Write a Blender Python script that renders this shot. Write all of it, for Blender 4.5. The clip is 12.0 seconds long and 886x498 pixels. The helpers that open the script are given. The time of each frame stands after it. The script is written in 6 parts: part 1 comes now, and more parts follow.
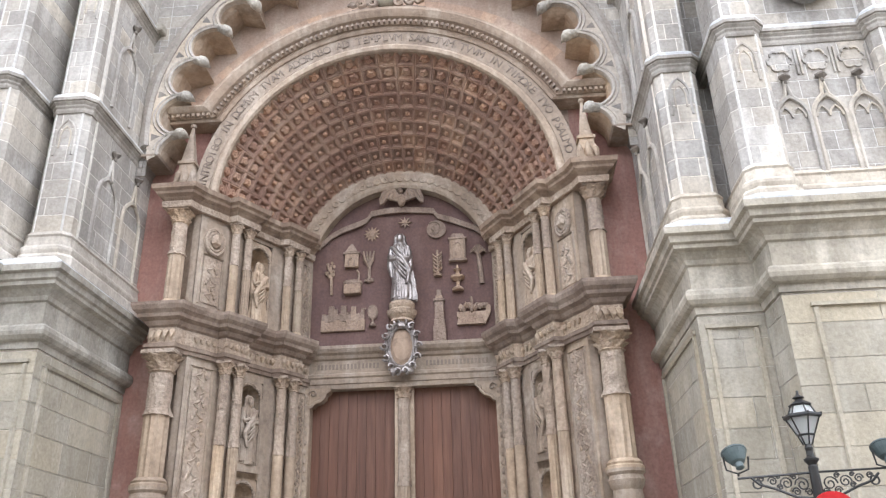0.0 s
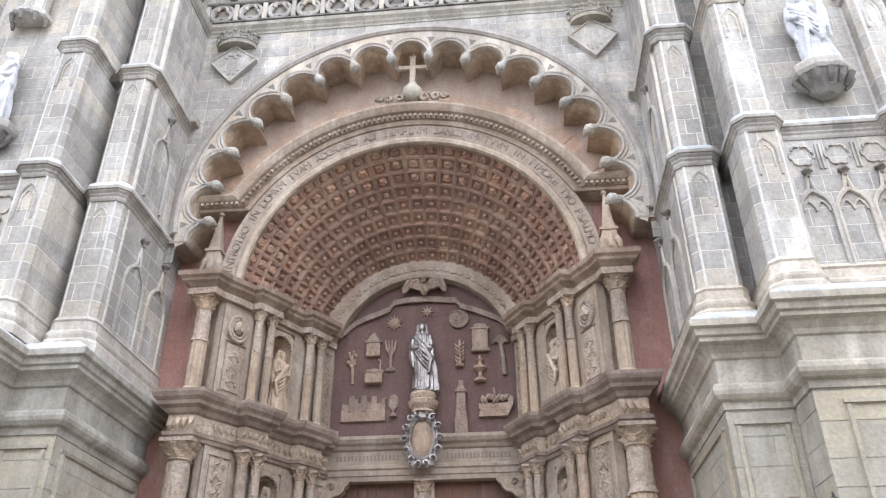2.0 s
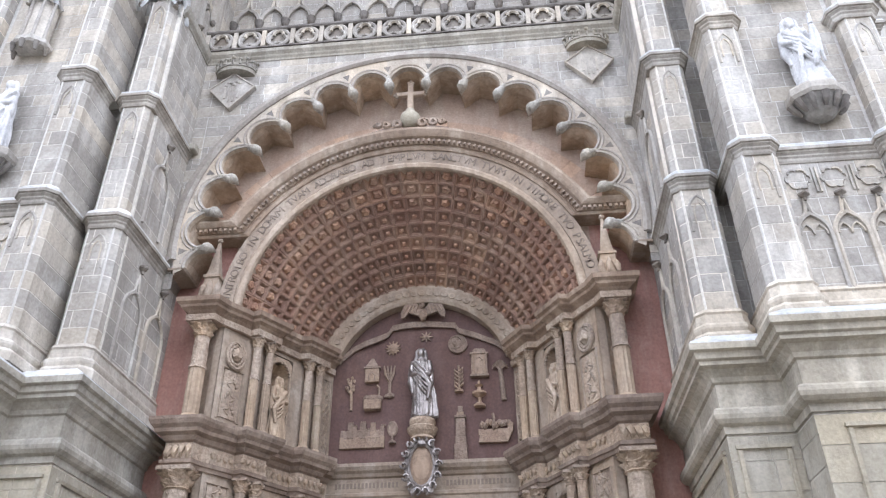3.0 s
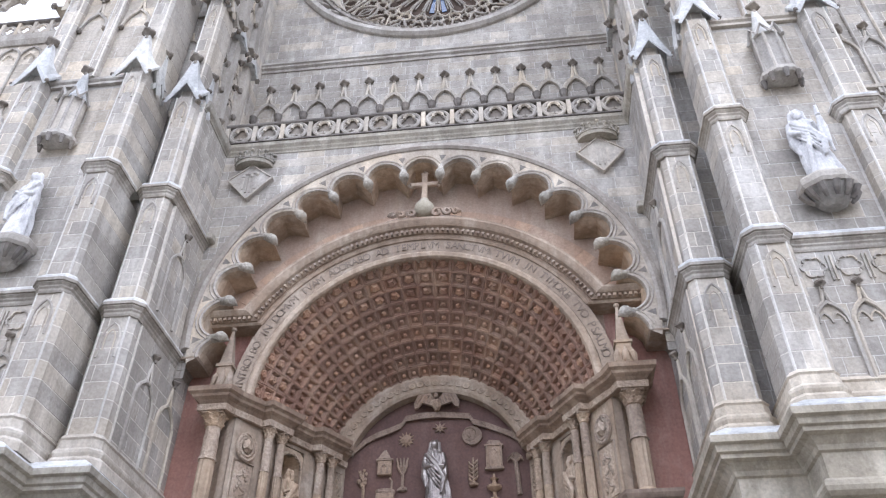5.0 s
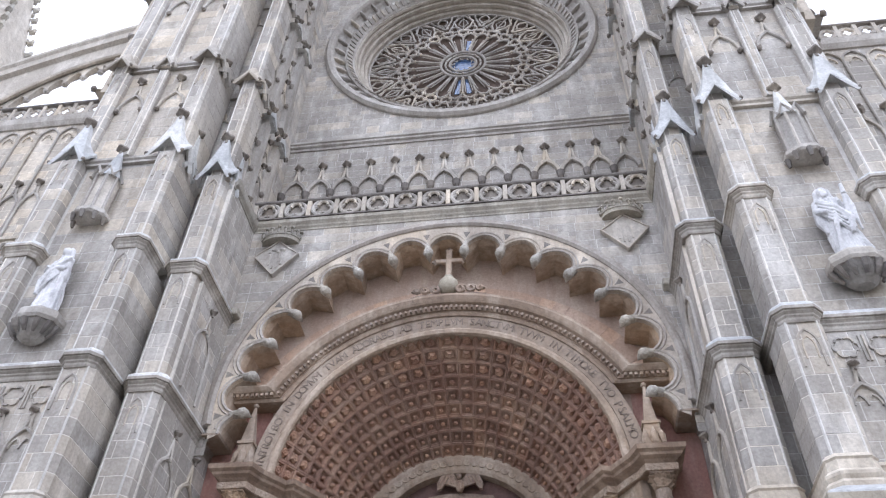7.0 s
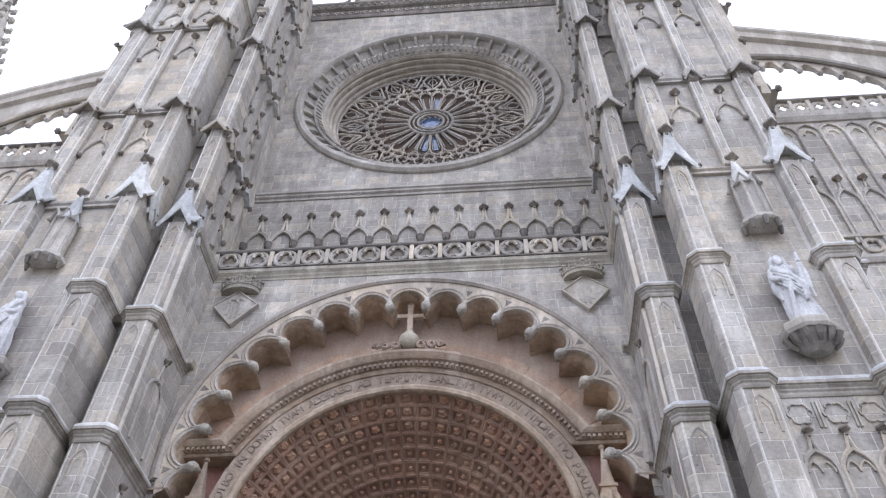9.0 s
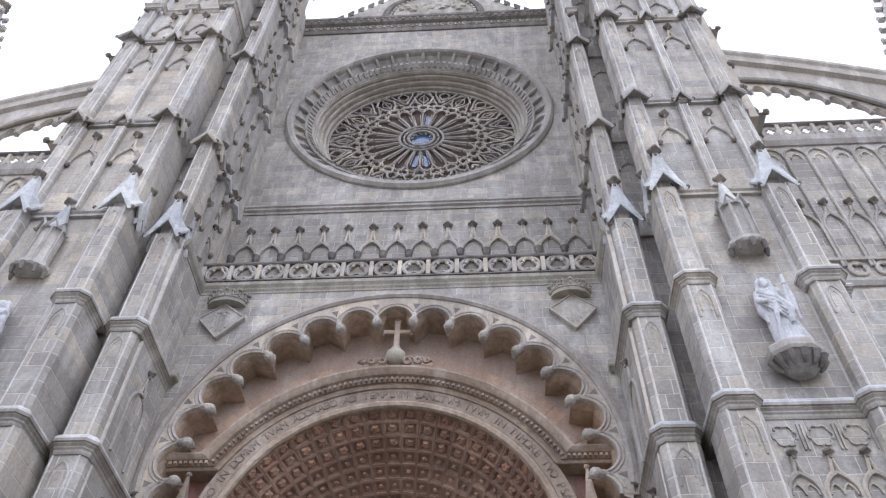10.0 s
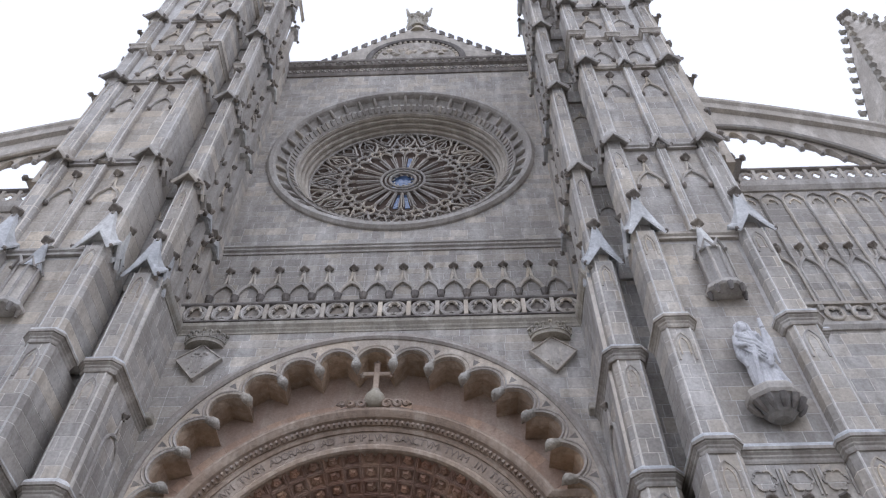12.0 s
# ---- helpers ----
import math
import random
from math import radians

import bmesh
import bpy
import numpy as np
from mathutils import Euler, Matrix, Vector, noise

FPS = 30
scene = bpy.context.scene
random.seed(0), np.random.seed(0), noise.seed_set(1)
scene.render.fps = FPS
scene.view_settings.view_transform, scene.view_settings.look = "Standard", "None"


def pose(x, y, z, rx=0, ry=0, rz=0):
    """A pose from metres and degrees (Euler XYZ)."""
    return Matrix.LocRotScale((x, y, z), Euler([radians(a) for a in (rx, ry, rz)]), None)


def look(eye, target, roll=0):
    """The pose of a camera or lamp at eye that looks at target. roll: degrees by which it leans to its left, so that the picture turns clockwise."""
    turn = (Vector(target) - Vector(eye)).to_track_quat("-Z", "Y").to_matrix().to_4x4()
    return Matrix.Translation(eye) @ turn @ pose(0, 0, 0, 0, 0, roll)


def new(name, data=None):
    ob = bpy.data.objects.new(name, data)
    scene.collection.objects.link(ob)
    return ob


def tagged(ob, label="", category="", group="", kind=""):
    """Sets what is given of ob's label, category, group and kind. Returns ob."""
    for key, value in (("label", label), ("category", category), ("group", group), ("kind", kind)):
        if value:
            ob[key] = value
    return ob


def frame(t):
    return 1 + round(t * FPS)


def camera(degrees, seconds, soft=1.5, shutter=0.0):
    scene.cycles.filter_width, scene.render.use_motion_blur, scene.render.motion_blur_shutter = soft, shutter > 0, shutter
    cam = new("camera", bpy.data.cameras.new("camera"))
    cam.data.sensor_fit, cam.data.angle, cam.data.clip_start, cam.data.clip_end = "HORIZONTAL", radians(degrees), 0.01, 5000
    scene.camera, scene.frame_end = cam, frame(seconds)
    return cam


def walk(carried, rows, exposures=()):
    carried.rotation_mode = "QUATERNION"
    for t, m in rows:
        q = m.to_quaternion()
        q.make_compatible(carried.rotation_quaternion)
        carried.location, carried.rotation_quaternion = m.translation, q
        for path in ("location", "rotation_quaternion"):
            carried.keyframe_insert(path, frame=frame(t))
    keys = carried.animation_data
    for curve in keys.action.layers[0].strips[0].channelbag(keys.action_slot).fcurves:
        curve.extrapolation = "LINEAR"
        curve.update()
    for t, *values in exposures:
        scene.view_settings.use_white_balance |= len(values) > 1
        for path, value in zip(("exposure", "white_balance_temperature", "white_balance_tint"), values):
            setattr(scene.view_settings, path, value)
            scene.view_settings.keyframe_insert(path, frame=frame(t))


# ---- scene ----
cam = camera(58.5, 12.0, soft=1.25)
EYE = (2.62, 0.0, 1.6)
ROWS = [
    (0.0, 114.19, 1.55, 4.40),
    (0.5, 116.07, 1.24, 4.48),
    (1.0, 118.26, 0.87, 4.68),
    (1.5, 119.59, 0.29, 5.21),
    (2.0, 120.68, 0.23, 5.57),
    (2.5, 121.56, 0.54, 5.65),
    (3.0, 122.49, 0.55, 5.64),
    (5.0, 128.90, -0.01, 6.47),
    (5.5, 130.39, -0.47, 6.82),
    (6.0, 131.92, -0.97, 7.19),
    (6.5, 133.14, -1.26, 7.68),
    (7.0, 134.43, -1.39, 7.58),
    (9.0, 138.51, -0.73, 4.36),
    (9.5, 139.09, -0.70, 3.74),
    (10.0, 139.71, -0.75, 3.05),
    (10.5, 140.36, -0.47, 2.61),
    (11.0, 141.18, -0.31, 2.33),
    (11.5, 141.91, -0.08, 2.01),
    (12.0, 142.73, 0.06, 1.83),
]
EXPOSURES = [(0.0, 1.27, 5900, 12), (1.5, 1.22, 5820, 12), (3.0, 1.08, 5680, 13), (5.0, 0.86, 5670, 15), (7.0, 0.68, 5650, 15), (9.0, 0.48, 5630, 16), (10.5, 0.30, 5630, 16), (12.0, -0.04, 5630, 16)]
walk(cam, [(t, pose(*EYE, rx, ry, rz)) for t, rx, ry, rz in ROWS], EXPOSURES)

# ---- light: an overcast sky, with a wide weak sun behind the clouds ----
world = bpy.data.worlds.new("overcast_sky")
scene.world = world
world.use_nodes = True
wn, wl = world.node_tree.nodes, world.node_tree.links
sky = wn.new("ShaderNodeTexSky")
sky.sky_type = "NISHITA"
sky.sun_disc = False
sky.sun_elevation, sky.sun_rotation = radians(52), radians(200)
sky.air_density, sky.dust_density = 1.2, 5.0
hue = wn.new("ShaderNodeHueSaturation")
hue.inputs["Saturation"].default_value = 0.12
mixed = wn.new("ShaderNodeMixRGB")
mixed.inputs[0].default_value = 0.75
mixed.inputs[2].default_value = (11.5, 11.5, 11.6, 1)
wl.new(sky.outputs[0], hue.inputs["Color"])
wl.new(hue.outputs[0], mixed.inputs[1])
wl.new(mixed.outputs[0], wn["Background"].inputs[0])
wn["Background"].inputs[1].default_value = 0.12
sun_data = bpy.data.lights.new("sun", "SUN")
sun_data.energy, sun_data.angle, sun_data.color = 0.5, radians(40), (1.0, 0.96, 0.9)
sun = new("sun", sun_data)
sun.matrix_world = look((34, -22, 50), (0, 18, 8))


# ---- materials ----
def stone(name, base, dark, light, island=0.12, rough=0.9, bump=0.5, streak=0.62, grain=14.0, metal=0.0, stain=0.55):
    m = bpy.data.materials.new(name)
    m.use_nodes = True
    n, l = m.node_tree.nodes, m.node_tree.links
    b = n["Principled BSDF"]
    b.inputs["Roughness"].default_value, b.inputs["Metallic"].default_value = rough, metal
    geo, info = n.new("ShaderNodeNewGeometry"), n.new("ShaderNodeObjectInfo")

    def tex(scale, detail, stretch=(1, 1, 1), lo=0.35, hi=0.65):
        mp = n.new("ShaderNodeMapping")
        mp.inputs["Scale"].default_value = stretch
        l.new(geo.outputs["Position"], mp.inputs[0])
        t = n.new("ShaderNodeTexNoise")
        t.inputs["Scale"].default_value, t.inputs["Detail"].default_value, t.inputs["Roughness"].default_value = scale, detail, 0.62
        l.new(mp.outputs[0], t.inputs["Vector"])
        r = n.new("ShaderNodeMapRange")
        r.inputs[1].default_value, r.inputs[2].default_value = lo, hi
        l.new(t.outputs[0], r.inputs[0])
        return r.outputs[0], t.outputs[0]

    def mix(kind, fac, a, c):
        x = n.new("ShaderNodeMixRGB")
        x.blend_type = kind
        for i, v in enumerate((fac, a, c)):
            if isinstance(v, (int, float)):
                x.inputs[i].default_value = v if i == 0 else (v, v, v, 1)
            elif isinstance(v, tuple):
                x.inputs[i].default_value = (*v, 1)
            else:
                l.new(v, x.inputs[i])
        return x.outputs[0]

    def times(s, k):
        x = n.new("ShaderNodeMath")
        x.operation = "MULTIPLY"
        l.new(s, x.inputs[0])
        x.inputs[1].default_value = k
        return x.outputs[0]

    big, _ = tex(0.45, 5)
    run, _ = tex(1.7, 8, (1, 1, 0.2), 0.47, 0.66)
    lime, _ = tex(0.9, 10, (1, 1, 0.6), 0.56, 0.66)
    spot, _ = tex(3.6, 8, (1, 1, 1), 0.5, 0.75)
    fine, raw = tex(grain, 9, (1, 1, 1), 0.2, 0.8)
    c = mix("MIX", times(big, stain), base, dark)
    c = mix("MIX", times(run, streak), c, light)
    c = mix("MIX", times(lime, streak), c, light)
    c = mix("MIX", times(spot, 0.5), c, dark)
    c = mix("MULTIPLY", 0.55, c, mix("MIX", fine, (0.5, 0.5, 0.5), (1.35, 1.35, 1.35)))
    for s in (info.outputs["Random"], geo.outputs["Random Per Island"]):
        r = n.new("ShaderNodeMapRange")
        r.inputs[3].default_value, r.inputs[4].default_value = 1 - island, 1 + island
        l.new(s, r.inputs[0])
        c = mix("MULTIPLY", 1.0, c, r.outputs[0])
        w = n.new("ShaderNodeMapRange")
        w.inputs[1].default_value, w.inputs[2].default_value, w.inputs[3].default_value, w.inputs[4].default_value = 0.55, 1.0, 0.0, min(1.0, island * 4)
        l.new(s, w.inputs[0])
        c = mix("MULTIPLY", w.outputs[0], c, (1.06, 0.99, 0.86))
    l.new(c, b.inputs["Base Color"])
    bp = n.new("ShaderNodeBump")
    bp.inputs["Strength"].default_value, bp.inputs["Distance"].default_value = bump, 0.03
    l.new(mix("MIX", 0.5, raw, spot), bp.inputs["Height"])
    l.new(bp.outputs[0], b.inputs["Normal"])
    return m


GREY = stone("weathered_grey_limestone", (0.44, 0.41, 0.37), (0.27, 0.25, 0.23), (0.70, 0.68, 0.65), island=0.15, streak=0.48)
MORTAR = stone("pale_lime_mortar", (0.69, 0.67, 0.635), (0.45, 0.435, 0.41), (0.80, 0.785, 0.76), stain=0.5)
BUFF = stone("buff_limestone", (0.435, 0.395, 0.315), (0.31, 0.285, 0.235), (0.55, 0.52, 0.455), island=0.10)
# darker grey stone for ledge mouldings and console bowls
LEDGE = stone("dark_grey_ledge_stone", (0.36, 0.335, 0.305), (0.17, 0.16, 0.145), (0.60, 0.58, 0.55), streak=0.5)
SCALLOP = stone("weathered_scallop_stone", (0.43, 0.385, 0.34), (0.24, 0.215, 0.19), (0.62, 0.585, 0.54))
STAINED = stone("stained_grey_limestone", (0.425, 0.395, 0.34), (0.20, 0.19, 0.17), (0.60, 0.58, 0.53), stain=0.6)
# pale stone for the sloped tops of ledges, gables and canopy roofs
PALE = stone("pale_blue_grey_stone", (0.58, 0.59, 0.595), (0.27, 0.275, 0.28), (0.76, 0.775, 0.79), stain=0.6)
# sooty carved stone, used too as dark fill for shade in openings
SOOT_SHADE = stone("sooty_and_shade_stone", (0.21, 0.19, 0.175), (0.09, 0.083, 0.076), (0.34, 0.32, 0.295))
TAN = stone("tan_portal_stone", (0.41, 0.325, 0.25), (0.20, 0.155, 0.125), (0.55, 0.475, 0.40), bump=0.8, grain=9)
ROSY = stone("rosy_portal_stone", (0.47, 0.355, 0.28), (0.32, 0.24, 0.195), (0.57, 0.48, 0.40))
CROWN = stone("weathered_arch_moulding_stone", (0.36, 0.28, 0.22), (0.17, 0.13, 0.105), (0.52, 0.45, 0.385), bump=0.8, grain=9)
BRICKY = stone("orange_tan_arch_stone", (0.49, 0.345, 0.255), (0.36, 0.25, 0.19), (0.58, 0.46, 0.37), island=0.1)
UMBER = stone("sooty_brown_cornice_stone", (0.26, 0.195, 0.155), (0.125, 0.095, 0.078), (0.43, 0.355, 0.295), bump=0.8, grain=9)
RED = stone("red_lime_plaster", (0.36, 0.195, 0.16), (0.26, 0.14, 0.12), (0.52, 0.38, 0.335), island=0.02, bump=0.2, streak=0.5)
COFFER = stone("red_brown_coffer_stone", (0.37, 0.24, 0.18), (0.235, 0.13, 0.10), (0.48, 0.35, 0.265), bump=0.7, island=0.14)
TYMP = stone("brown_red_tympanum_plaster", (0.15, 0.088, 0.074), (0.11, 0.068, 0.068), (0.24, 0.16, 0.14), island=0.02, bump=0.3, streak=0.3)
MARBLE = stone("white_marble", (0.66, 0.66, 0.67), (0.24, 0.24, 0.26), (0.82, 0.82, 0.84), island=0.0, stain=0.3, rough=0.7, bump=0.8)
SILVER = stone("silvery_grey_stone", (0.34, 0.305, 0.29), (0.10, 0.085, 0.08), (0.62, 0.58, 0.56), island=0.0, rough=0.3, bump=0.9, metal=0.75)
INK = stone("dark_incised_letters", (0.23, 0.185, 0.15), (0.15, 0.12, 0.10), (0.32, 0.265, 0.22), island=0.02)
IRON = stone("black_painted_iron", (0.022, 0.023, 0.025), (0.012, 0.012, 0.013), (0.05, 0.05, 0.052), rough=0.45, bump=0.1)
FLOOD = stone("grey_green_lamp_enamel", (0.07, 0.10, 0.105), (0.04, 0.06, 0.065), (0.13, 0.17, 0.175), rough=0.4, bump=0.1)
SIGN = stone("red_sign_enamel", (0.55, 0.02, 0.025), (0.45, 0.018, 0.02), (0.6, 0.06, 0.06), rough=0.35, bump=0.05, island=0.0)
PAVE = stone("grey_paving_stone", (0.26, 0.25, 0.235), (0.17, 0.165, 0.155), (0.34, 0.33, 0.31))
BACK = stone("brown_rose_infill", (0.125, 0.088, 0.066), (0.07, 0.052, 0.042), (0.20, 0.15, 0.12), island=0.05)


def wood():
    m = stone("red_brown_door_wood", (0.15, 0.066, 0.040), (0.085, 0.038, 0.025), (0.205, 0.10, 0.064), island=0.12, rough=0.6, bump=0.35, grain=5)
    for k in m.node_tree.nodes:
        if k.bl_idname == "ShaderNodeMapping":
            k.inputs["Scale"].default_value = (4, 4, 0.25)
    return m


WOOD = wood()


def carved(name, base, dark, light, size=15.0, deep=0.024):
    """Stone cut all over into leaves and scrolls: grooves between rounded lobes, their shade put into the colour."""
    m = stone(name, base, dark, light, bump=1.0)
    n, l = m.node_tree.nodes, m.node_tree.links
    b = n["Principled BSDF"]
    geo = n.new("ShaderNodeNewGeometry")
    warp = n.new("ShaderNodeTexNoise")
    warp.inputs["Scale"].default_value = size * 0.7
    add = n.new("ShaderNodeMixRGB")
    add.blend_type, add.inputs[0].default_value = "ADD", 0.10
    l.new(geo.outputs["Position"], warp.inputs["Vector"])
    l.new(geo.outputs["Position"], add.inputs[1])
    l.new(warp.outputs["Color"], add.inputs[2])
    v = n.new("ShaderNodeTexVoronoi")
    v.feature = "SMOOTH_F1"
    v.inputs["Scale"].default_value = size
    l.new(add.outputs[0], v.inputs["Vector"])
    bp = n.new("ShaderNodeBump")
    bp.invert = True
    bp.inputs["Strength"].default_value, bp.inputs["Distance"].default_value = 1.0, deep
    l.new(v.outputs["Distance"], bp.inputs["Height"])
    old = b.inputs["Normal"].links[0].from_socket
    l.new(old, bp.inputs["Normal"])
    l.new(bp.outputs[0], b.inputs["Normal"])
    # groove shade multiplied into the base colour
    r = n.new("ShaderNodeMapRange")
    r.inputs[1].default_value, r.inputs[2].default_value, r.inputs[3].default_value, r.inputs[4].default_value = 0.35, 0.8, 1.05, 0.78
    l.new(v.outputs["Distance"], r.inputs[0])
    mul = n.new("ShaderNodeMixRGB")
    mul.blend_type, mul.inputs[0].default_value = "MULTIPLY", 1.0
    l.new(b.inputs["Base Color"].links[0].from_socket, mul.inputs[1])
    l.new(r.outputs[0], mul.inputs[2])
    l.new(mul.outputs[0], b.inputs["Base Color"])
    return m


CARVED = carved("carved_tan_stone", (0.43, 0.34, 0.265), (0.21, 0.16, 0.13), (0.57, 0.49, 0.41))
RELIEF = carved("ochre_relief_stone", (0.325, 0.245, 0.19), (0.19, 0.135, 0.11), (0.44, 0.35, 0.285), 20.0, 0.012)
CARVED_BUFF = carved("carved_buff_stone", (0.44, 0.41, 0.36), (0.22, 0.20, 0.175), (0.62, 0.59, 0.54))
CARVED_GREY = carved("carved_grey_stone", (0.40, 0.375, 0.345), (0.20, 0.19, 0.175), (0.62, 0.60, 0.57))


def glass(name, tint, rough=0.15):
    m = bpy.data.materials.new(name)
    m.use_nodes = True
    b = m.node_tree.nodes["Principled BSDF"]
    b.inputs["Base Color"].default_value = (*tint, 1)
    b.inputs["Roughness"].default_value = rough
    b.inputs["Transmission Weight"].default_value = 0.35
    return m


BLUE = glass("pale_blue_window_glass", (0.12, 0.19, 0.36))
MILK = glass("milky_lantern_glass", (0.82, 0.84, 0.84), 0.35)


# ---- building helpers ----
MIRROR = [1]


def part(name, bm, material, parent=None, label="", smooth=False, clean=True):
    """One mesh object from a bmesh in world places, turned over to the other side of the axis where MIRROR says so."""
    if MIRROR[0] < 0:
        for v in bm.verts:
            v.co.x = -v.co.x
    if clean:
        bmesh.ops.recalc_face_normals(bm, faces=bm.faces)
    me = bpy.data.meshes.new(name)
    bm.to_mesh(me)
    bm.free()
    me.materials.append(material)
    if smooth:
        me.polygons.foreach_set("use_smooth", [True] * len(me.polygons))
    ob = new(name, me)
    if parent is not None:
        hang(ob, parent)
    if label:
        ob["label"] = label
    return ob


def hang(ob, parent):
    ob.parent = parent
    root = parent
    while root.parent is not None:
        root = root.parent
    if root is parent:
        ob.matrix_parent_inverse = root.matrix_basis.inverted()
    return ob


def thing(name, at, label, category, group="", kind=""):
    ob = new(name)
    ob.location = (at[0] * MIRROR[0], at[1], at[2])
    ob.matrix_basis = Matrix.Translation(ob.location)
    return tagged(ob, label, category, group, kind)


def solo(name, bm, material, label, category, group="", kind="", smooth=False):
    return tagged(part(name, bm, material, None, "", smooth), label, category, group, kind)


def B():
    return bmesh.new()


def box(bm, x0, x1, y0, y1, z0, z1, bevel=0.0):
    v = [bm.verts.new((x, y, z)) for x in (x0, x1) for y in (y0, y1) for z in (z0, z1)]
    f = [bm.faces.new([v[i] for i in q]) for q in ((0, 1, 3, 2), (4, 6, 7, 5), (0, 4, 5, 1), (2, 3, 7, 6), (0, 2, 6, 4), (1, 5, 7, 3))]
    if bevel:
        edges = list({e for k in f for e in k.edges})
        bmesh.ops.bevel(bm, geom=edges, offset=bevel, segments=1, affect="EDGES", profile=0.5)
    return bm


def prism(bm, pts, z0, z1):
    """A plan polygon (x, y), raised from z0 to z1."""
    a = [bm.verts.new((x, y, z0)) for x, y in pts]
    b = [bm.verts.new((x, y, z1)) for x, y in pts]
    bm.faces.new(a), bm.faces.new(b)
    for i in range(len(pts)):
        j = (i + 1) % len(pts)
        bm.faces.new((a[i], a[j], b[j], b[i]))
    return bm


def slab(bm, pts, y0, y1):
    """An upright polygon (x, z), from y0 back to y1."""
    a = [bm.verts.new((x, y0, z)) for x, z in pts]
    b = [bm.verts.new((x, y1, z)) for x, z in pts]
    bm.faces.new(a), bm.faces.new(b)
    for i in range(len(pts)):
        j = (i + 1) % len(pts)
        bm.faces.new((a[i], a[j], b[j], b[i]))
    return bm


def loft(bm, rings, closed=True, caps=True):
    rows = [[bm.verts.new(p) for p in r] for r in rings]
    n = len(rows[0])
    for a, b in zip(rows, rows[1:]):
        for i in range(n if closed else n - 1):
            j = (i + 1) % n
            bm.faces.new((a[i], a[j], b[j], b[i]))
    if caps and closed and n > 2:
        bm.faces.new(rows[0]), bm.faces.new(rows[-1])
    return bm


def lathe(bm, cx, cy, prof, seg=14, flute=0.0, flutes=0, lobes=None):
    """Rings (radius, z) about an upright axis, with flutes where wanted."""
    rings = []
    for r, z in prof:
        ring = []
        for i in range(seg):
            a = 2 * math.pi * i / seg
            k = r * (1 - (flute if i % 2 else 0.0)) if flutes else r
            ring.append((cx + k * math.cos(a), cy + k * math.sin(a), z))
        rings.append(ring)
    return loft(bm, rings)


def mould(bm, path, prof, closed=False):
    """A moulding, its profile (out, z) carried along a plan path (x, y), with mitred corners; out is to the path's right."""
    n = len(path)
    rings = []
    for i, (x, y) in enumerate(path):
        dirs = []
        if closed or i > 0:
            dirs.append(Vector((x - path[i - 1][0], y - path[i - 1][1])).normalized())
        if closed or i < n - 1:
            q = path[(i + 1) % n]
            dirs.append(Vector((q[0] - x, q[1] - y)).normalized())
        nrm = [Vector((d.y, -d.x)) for d in dirs]
        m = sum(nrm, Vector((0, 0)))
        m = m / max(m.dot(nrm[0]), 0.25)
        rings.append([(x + m.x * o, y + m.y * o, z) for o, z in prof])
    if closed:
        rings.append(rings[0])
    return loft(bm, rings)


def tube(bm, pts, r, sides=6, taper=None, flat=1.0):
    """A bar along points in space."""
    pts = [Vector(p) for p in pts]
    up = Vector((0.13, -1, 0.07)).normalized()
    rings = []
    for i, p in enumerate(pts):
        d = (pts[min(i + 1, len(pts) - 1)] - pts[max(i - 1, 0)]).normalized()
        s = d.cross(up)
        s = s.normalized() if s.length > 1e-4 else d.orthogonal().normalized()
        u = s.cross(d)
        k = r * (taper[i] if taper else 1.0)
        rings.append([p + k * (math.cos(2 * math.pi * (j + 0.5) / sides) * s + flat * math.sin(2 * math.pi * (j + 0.5) / sides) * u) for j in range(sides)])
    return loft(bm, rings)


def arc_pts(fn, a0, a1, n):
    return [fn(a0 + (a1 - a0) * i / n) for i in range(n + 1)]


def arch_sweep(bm, prof, a0, a1, n, zc, stretch=0.0, cx=0.0):
    """A profile (radius, y) carried round an arch, angles in degrees from its crown."""
    rings = []
    for i in range(n + 1):
        a = radians(a0 + (a1 - a0) * i / n)
        k = 1 + stretch * math.sin(a) ** 2
        rings.append([(cx + r * k * math.sin(a), y, zc + r * k * math.cos(a)) for r, y in prof])
    return loft(bm, rings)


def blob(bm, c, r, sub=1, squash=(1, 1, 1), rough=0.0):
    res = bmesh.ops.create_icosphere(bm, subdivisions=sub, radius=1.0)
    for v in res["verts"]:
        k = 1 + rough * noise.noise(v.co * 2.3 + Vector(c))
        v.co = Vector((c[0] + v.co.x * r * k * squash[0], c[1] + v.co.y * r * k * squash[1], c[2] + v.co.z * r * k * squash[2]))
    return bm


def knobs(name, places, r, material, parent, squash=(1, 1, 1.2), rough=0.6):
    """Small leafy knobs, each a part of its own."""
    for p in places:
        part(name, blob(B(), p, r, 1, squash, rough), material, parent)


def raw_mesh(name, verts, faces, material, parent=None):
    if MIRROR[0] < 0:
        verts = [(-x, y, z) for x, y, z in verts]
        faces = [f[::-1] for f in faces]
    me = bpy.data.meshes.new(name)
    me.from_pydata(verts, [], faces)
    me.materials.append(material)
    ob = new(name, me)
    if parent is not None:
        hang(ob, parent)
    return ob


def block_mesh(w, h, proud, ch=0.006):
    v = [(0, 0, 0), (w, 0, 0), (w, 0, h), (0, 0, h), (ch, -proud, ch), (w - ch, -proud, ch), (w - ch, -proud, h - ch), (ch, -proud, h - ch)]
    return v, [(4, 5, 6, 7), (0, 1, 5, 4), (1, 2, 6, 5), (2, 3, 7, 6), (3, 0, 4, 7)]


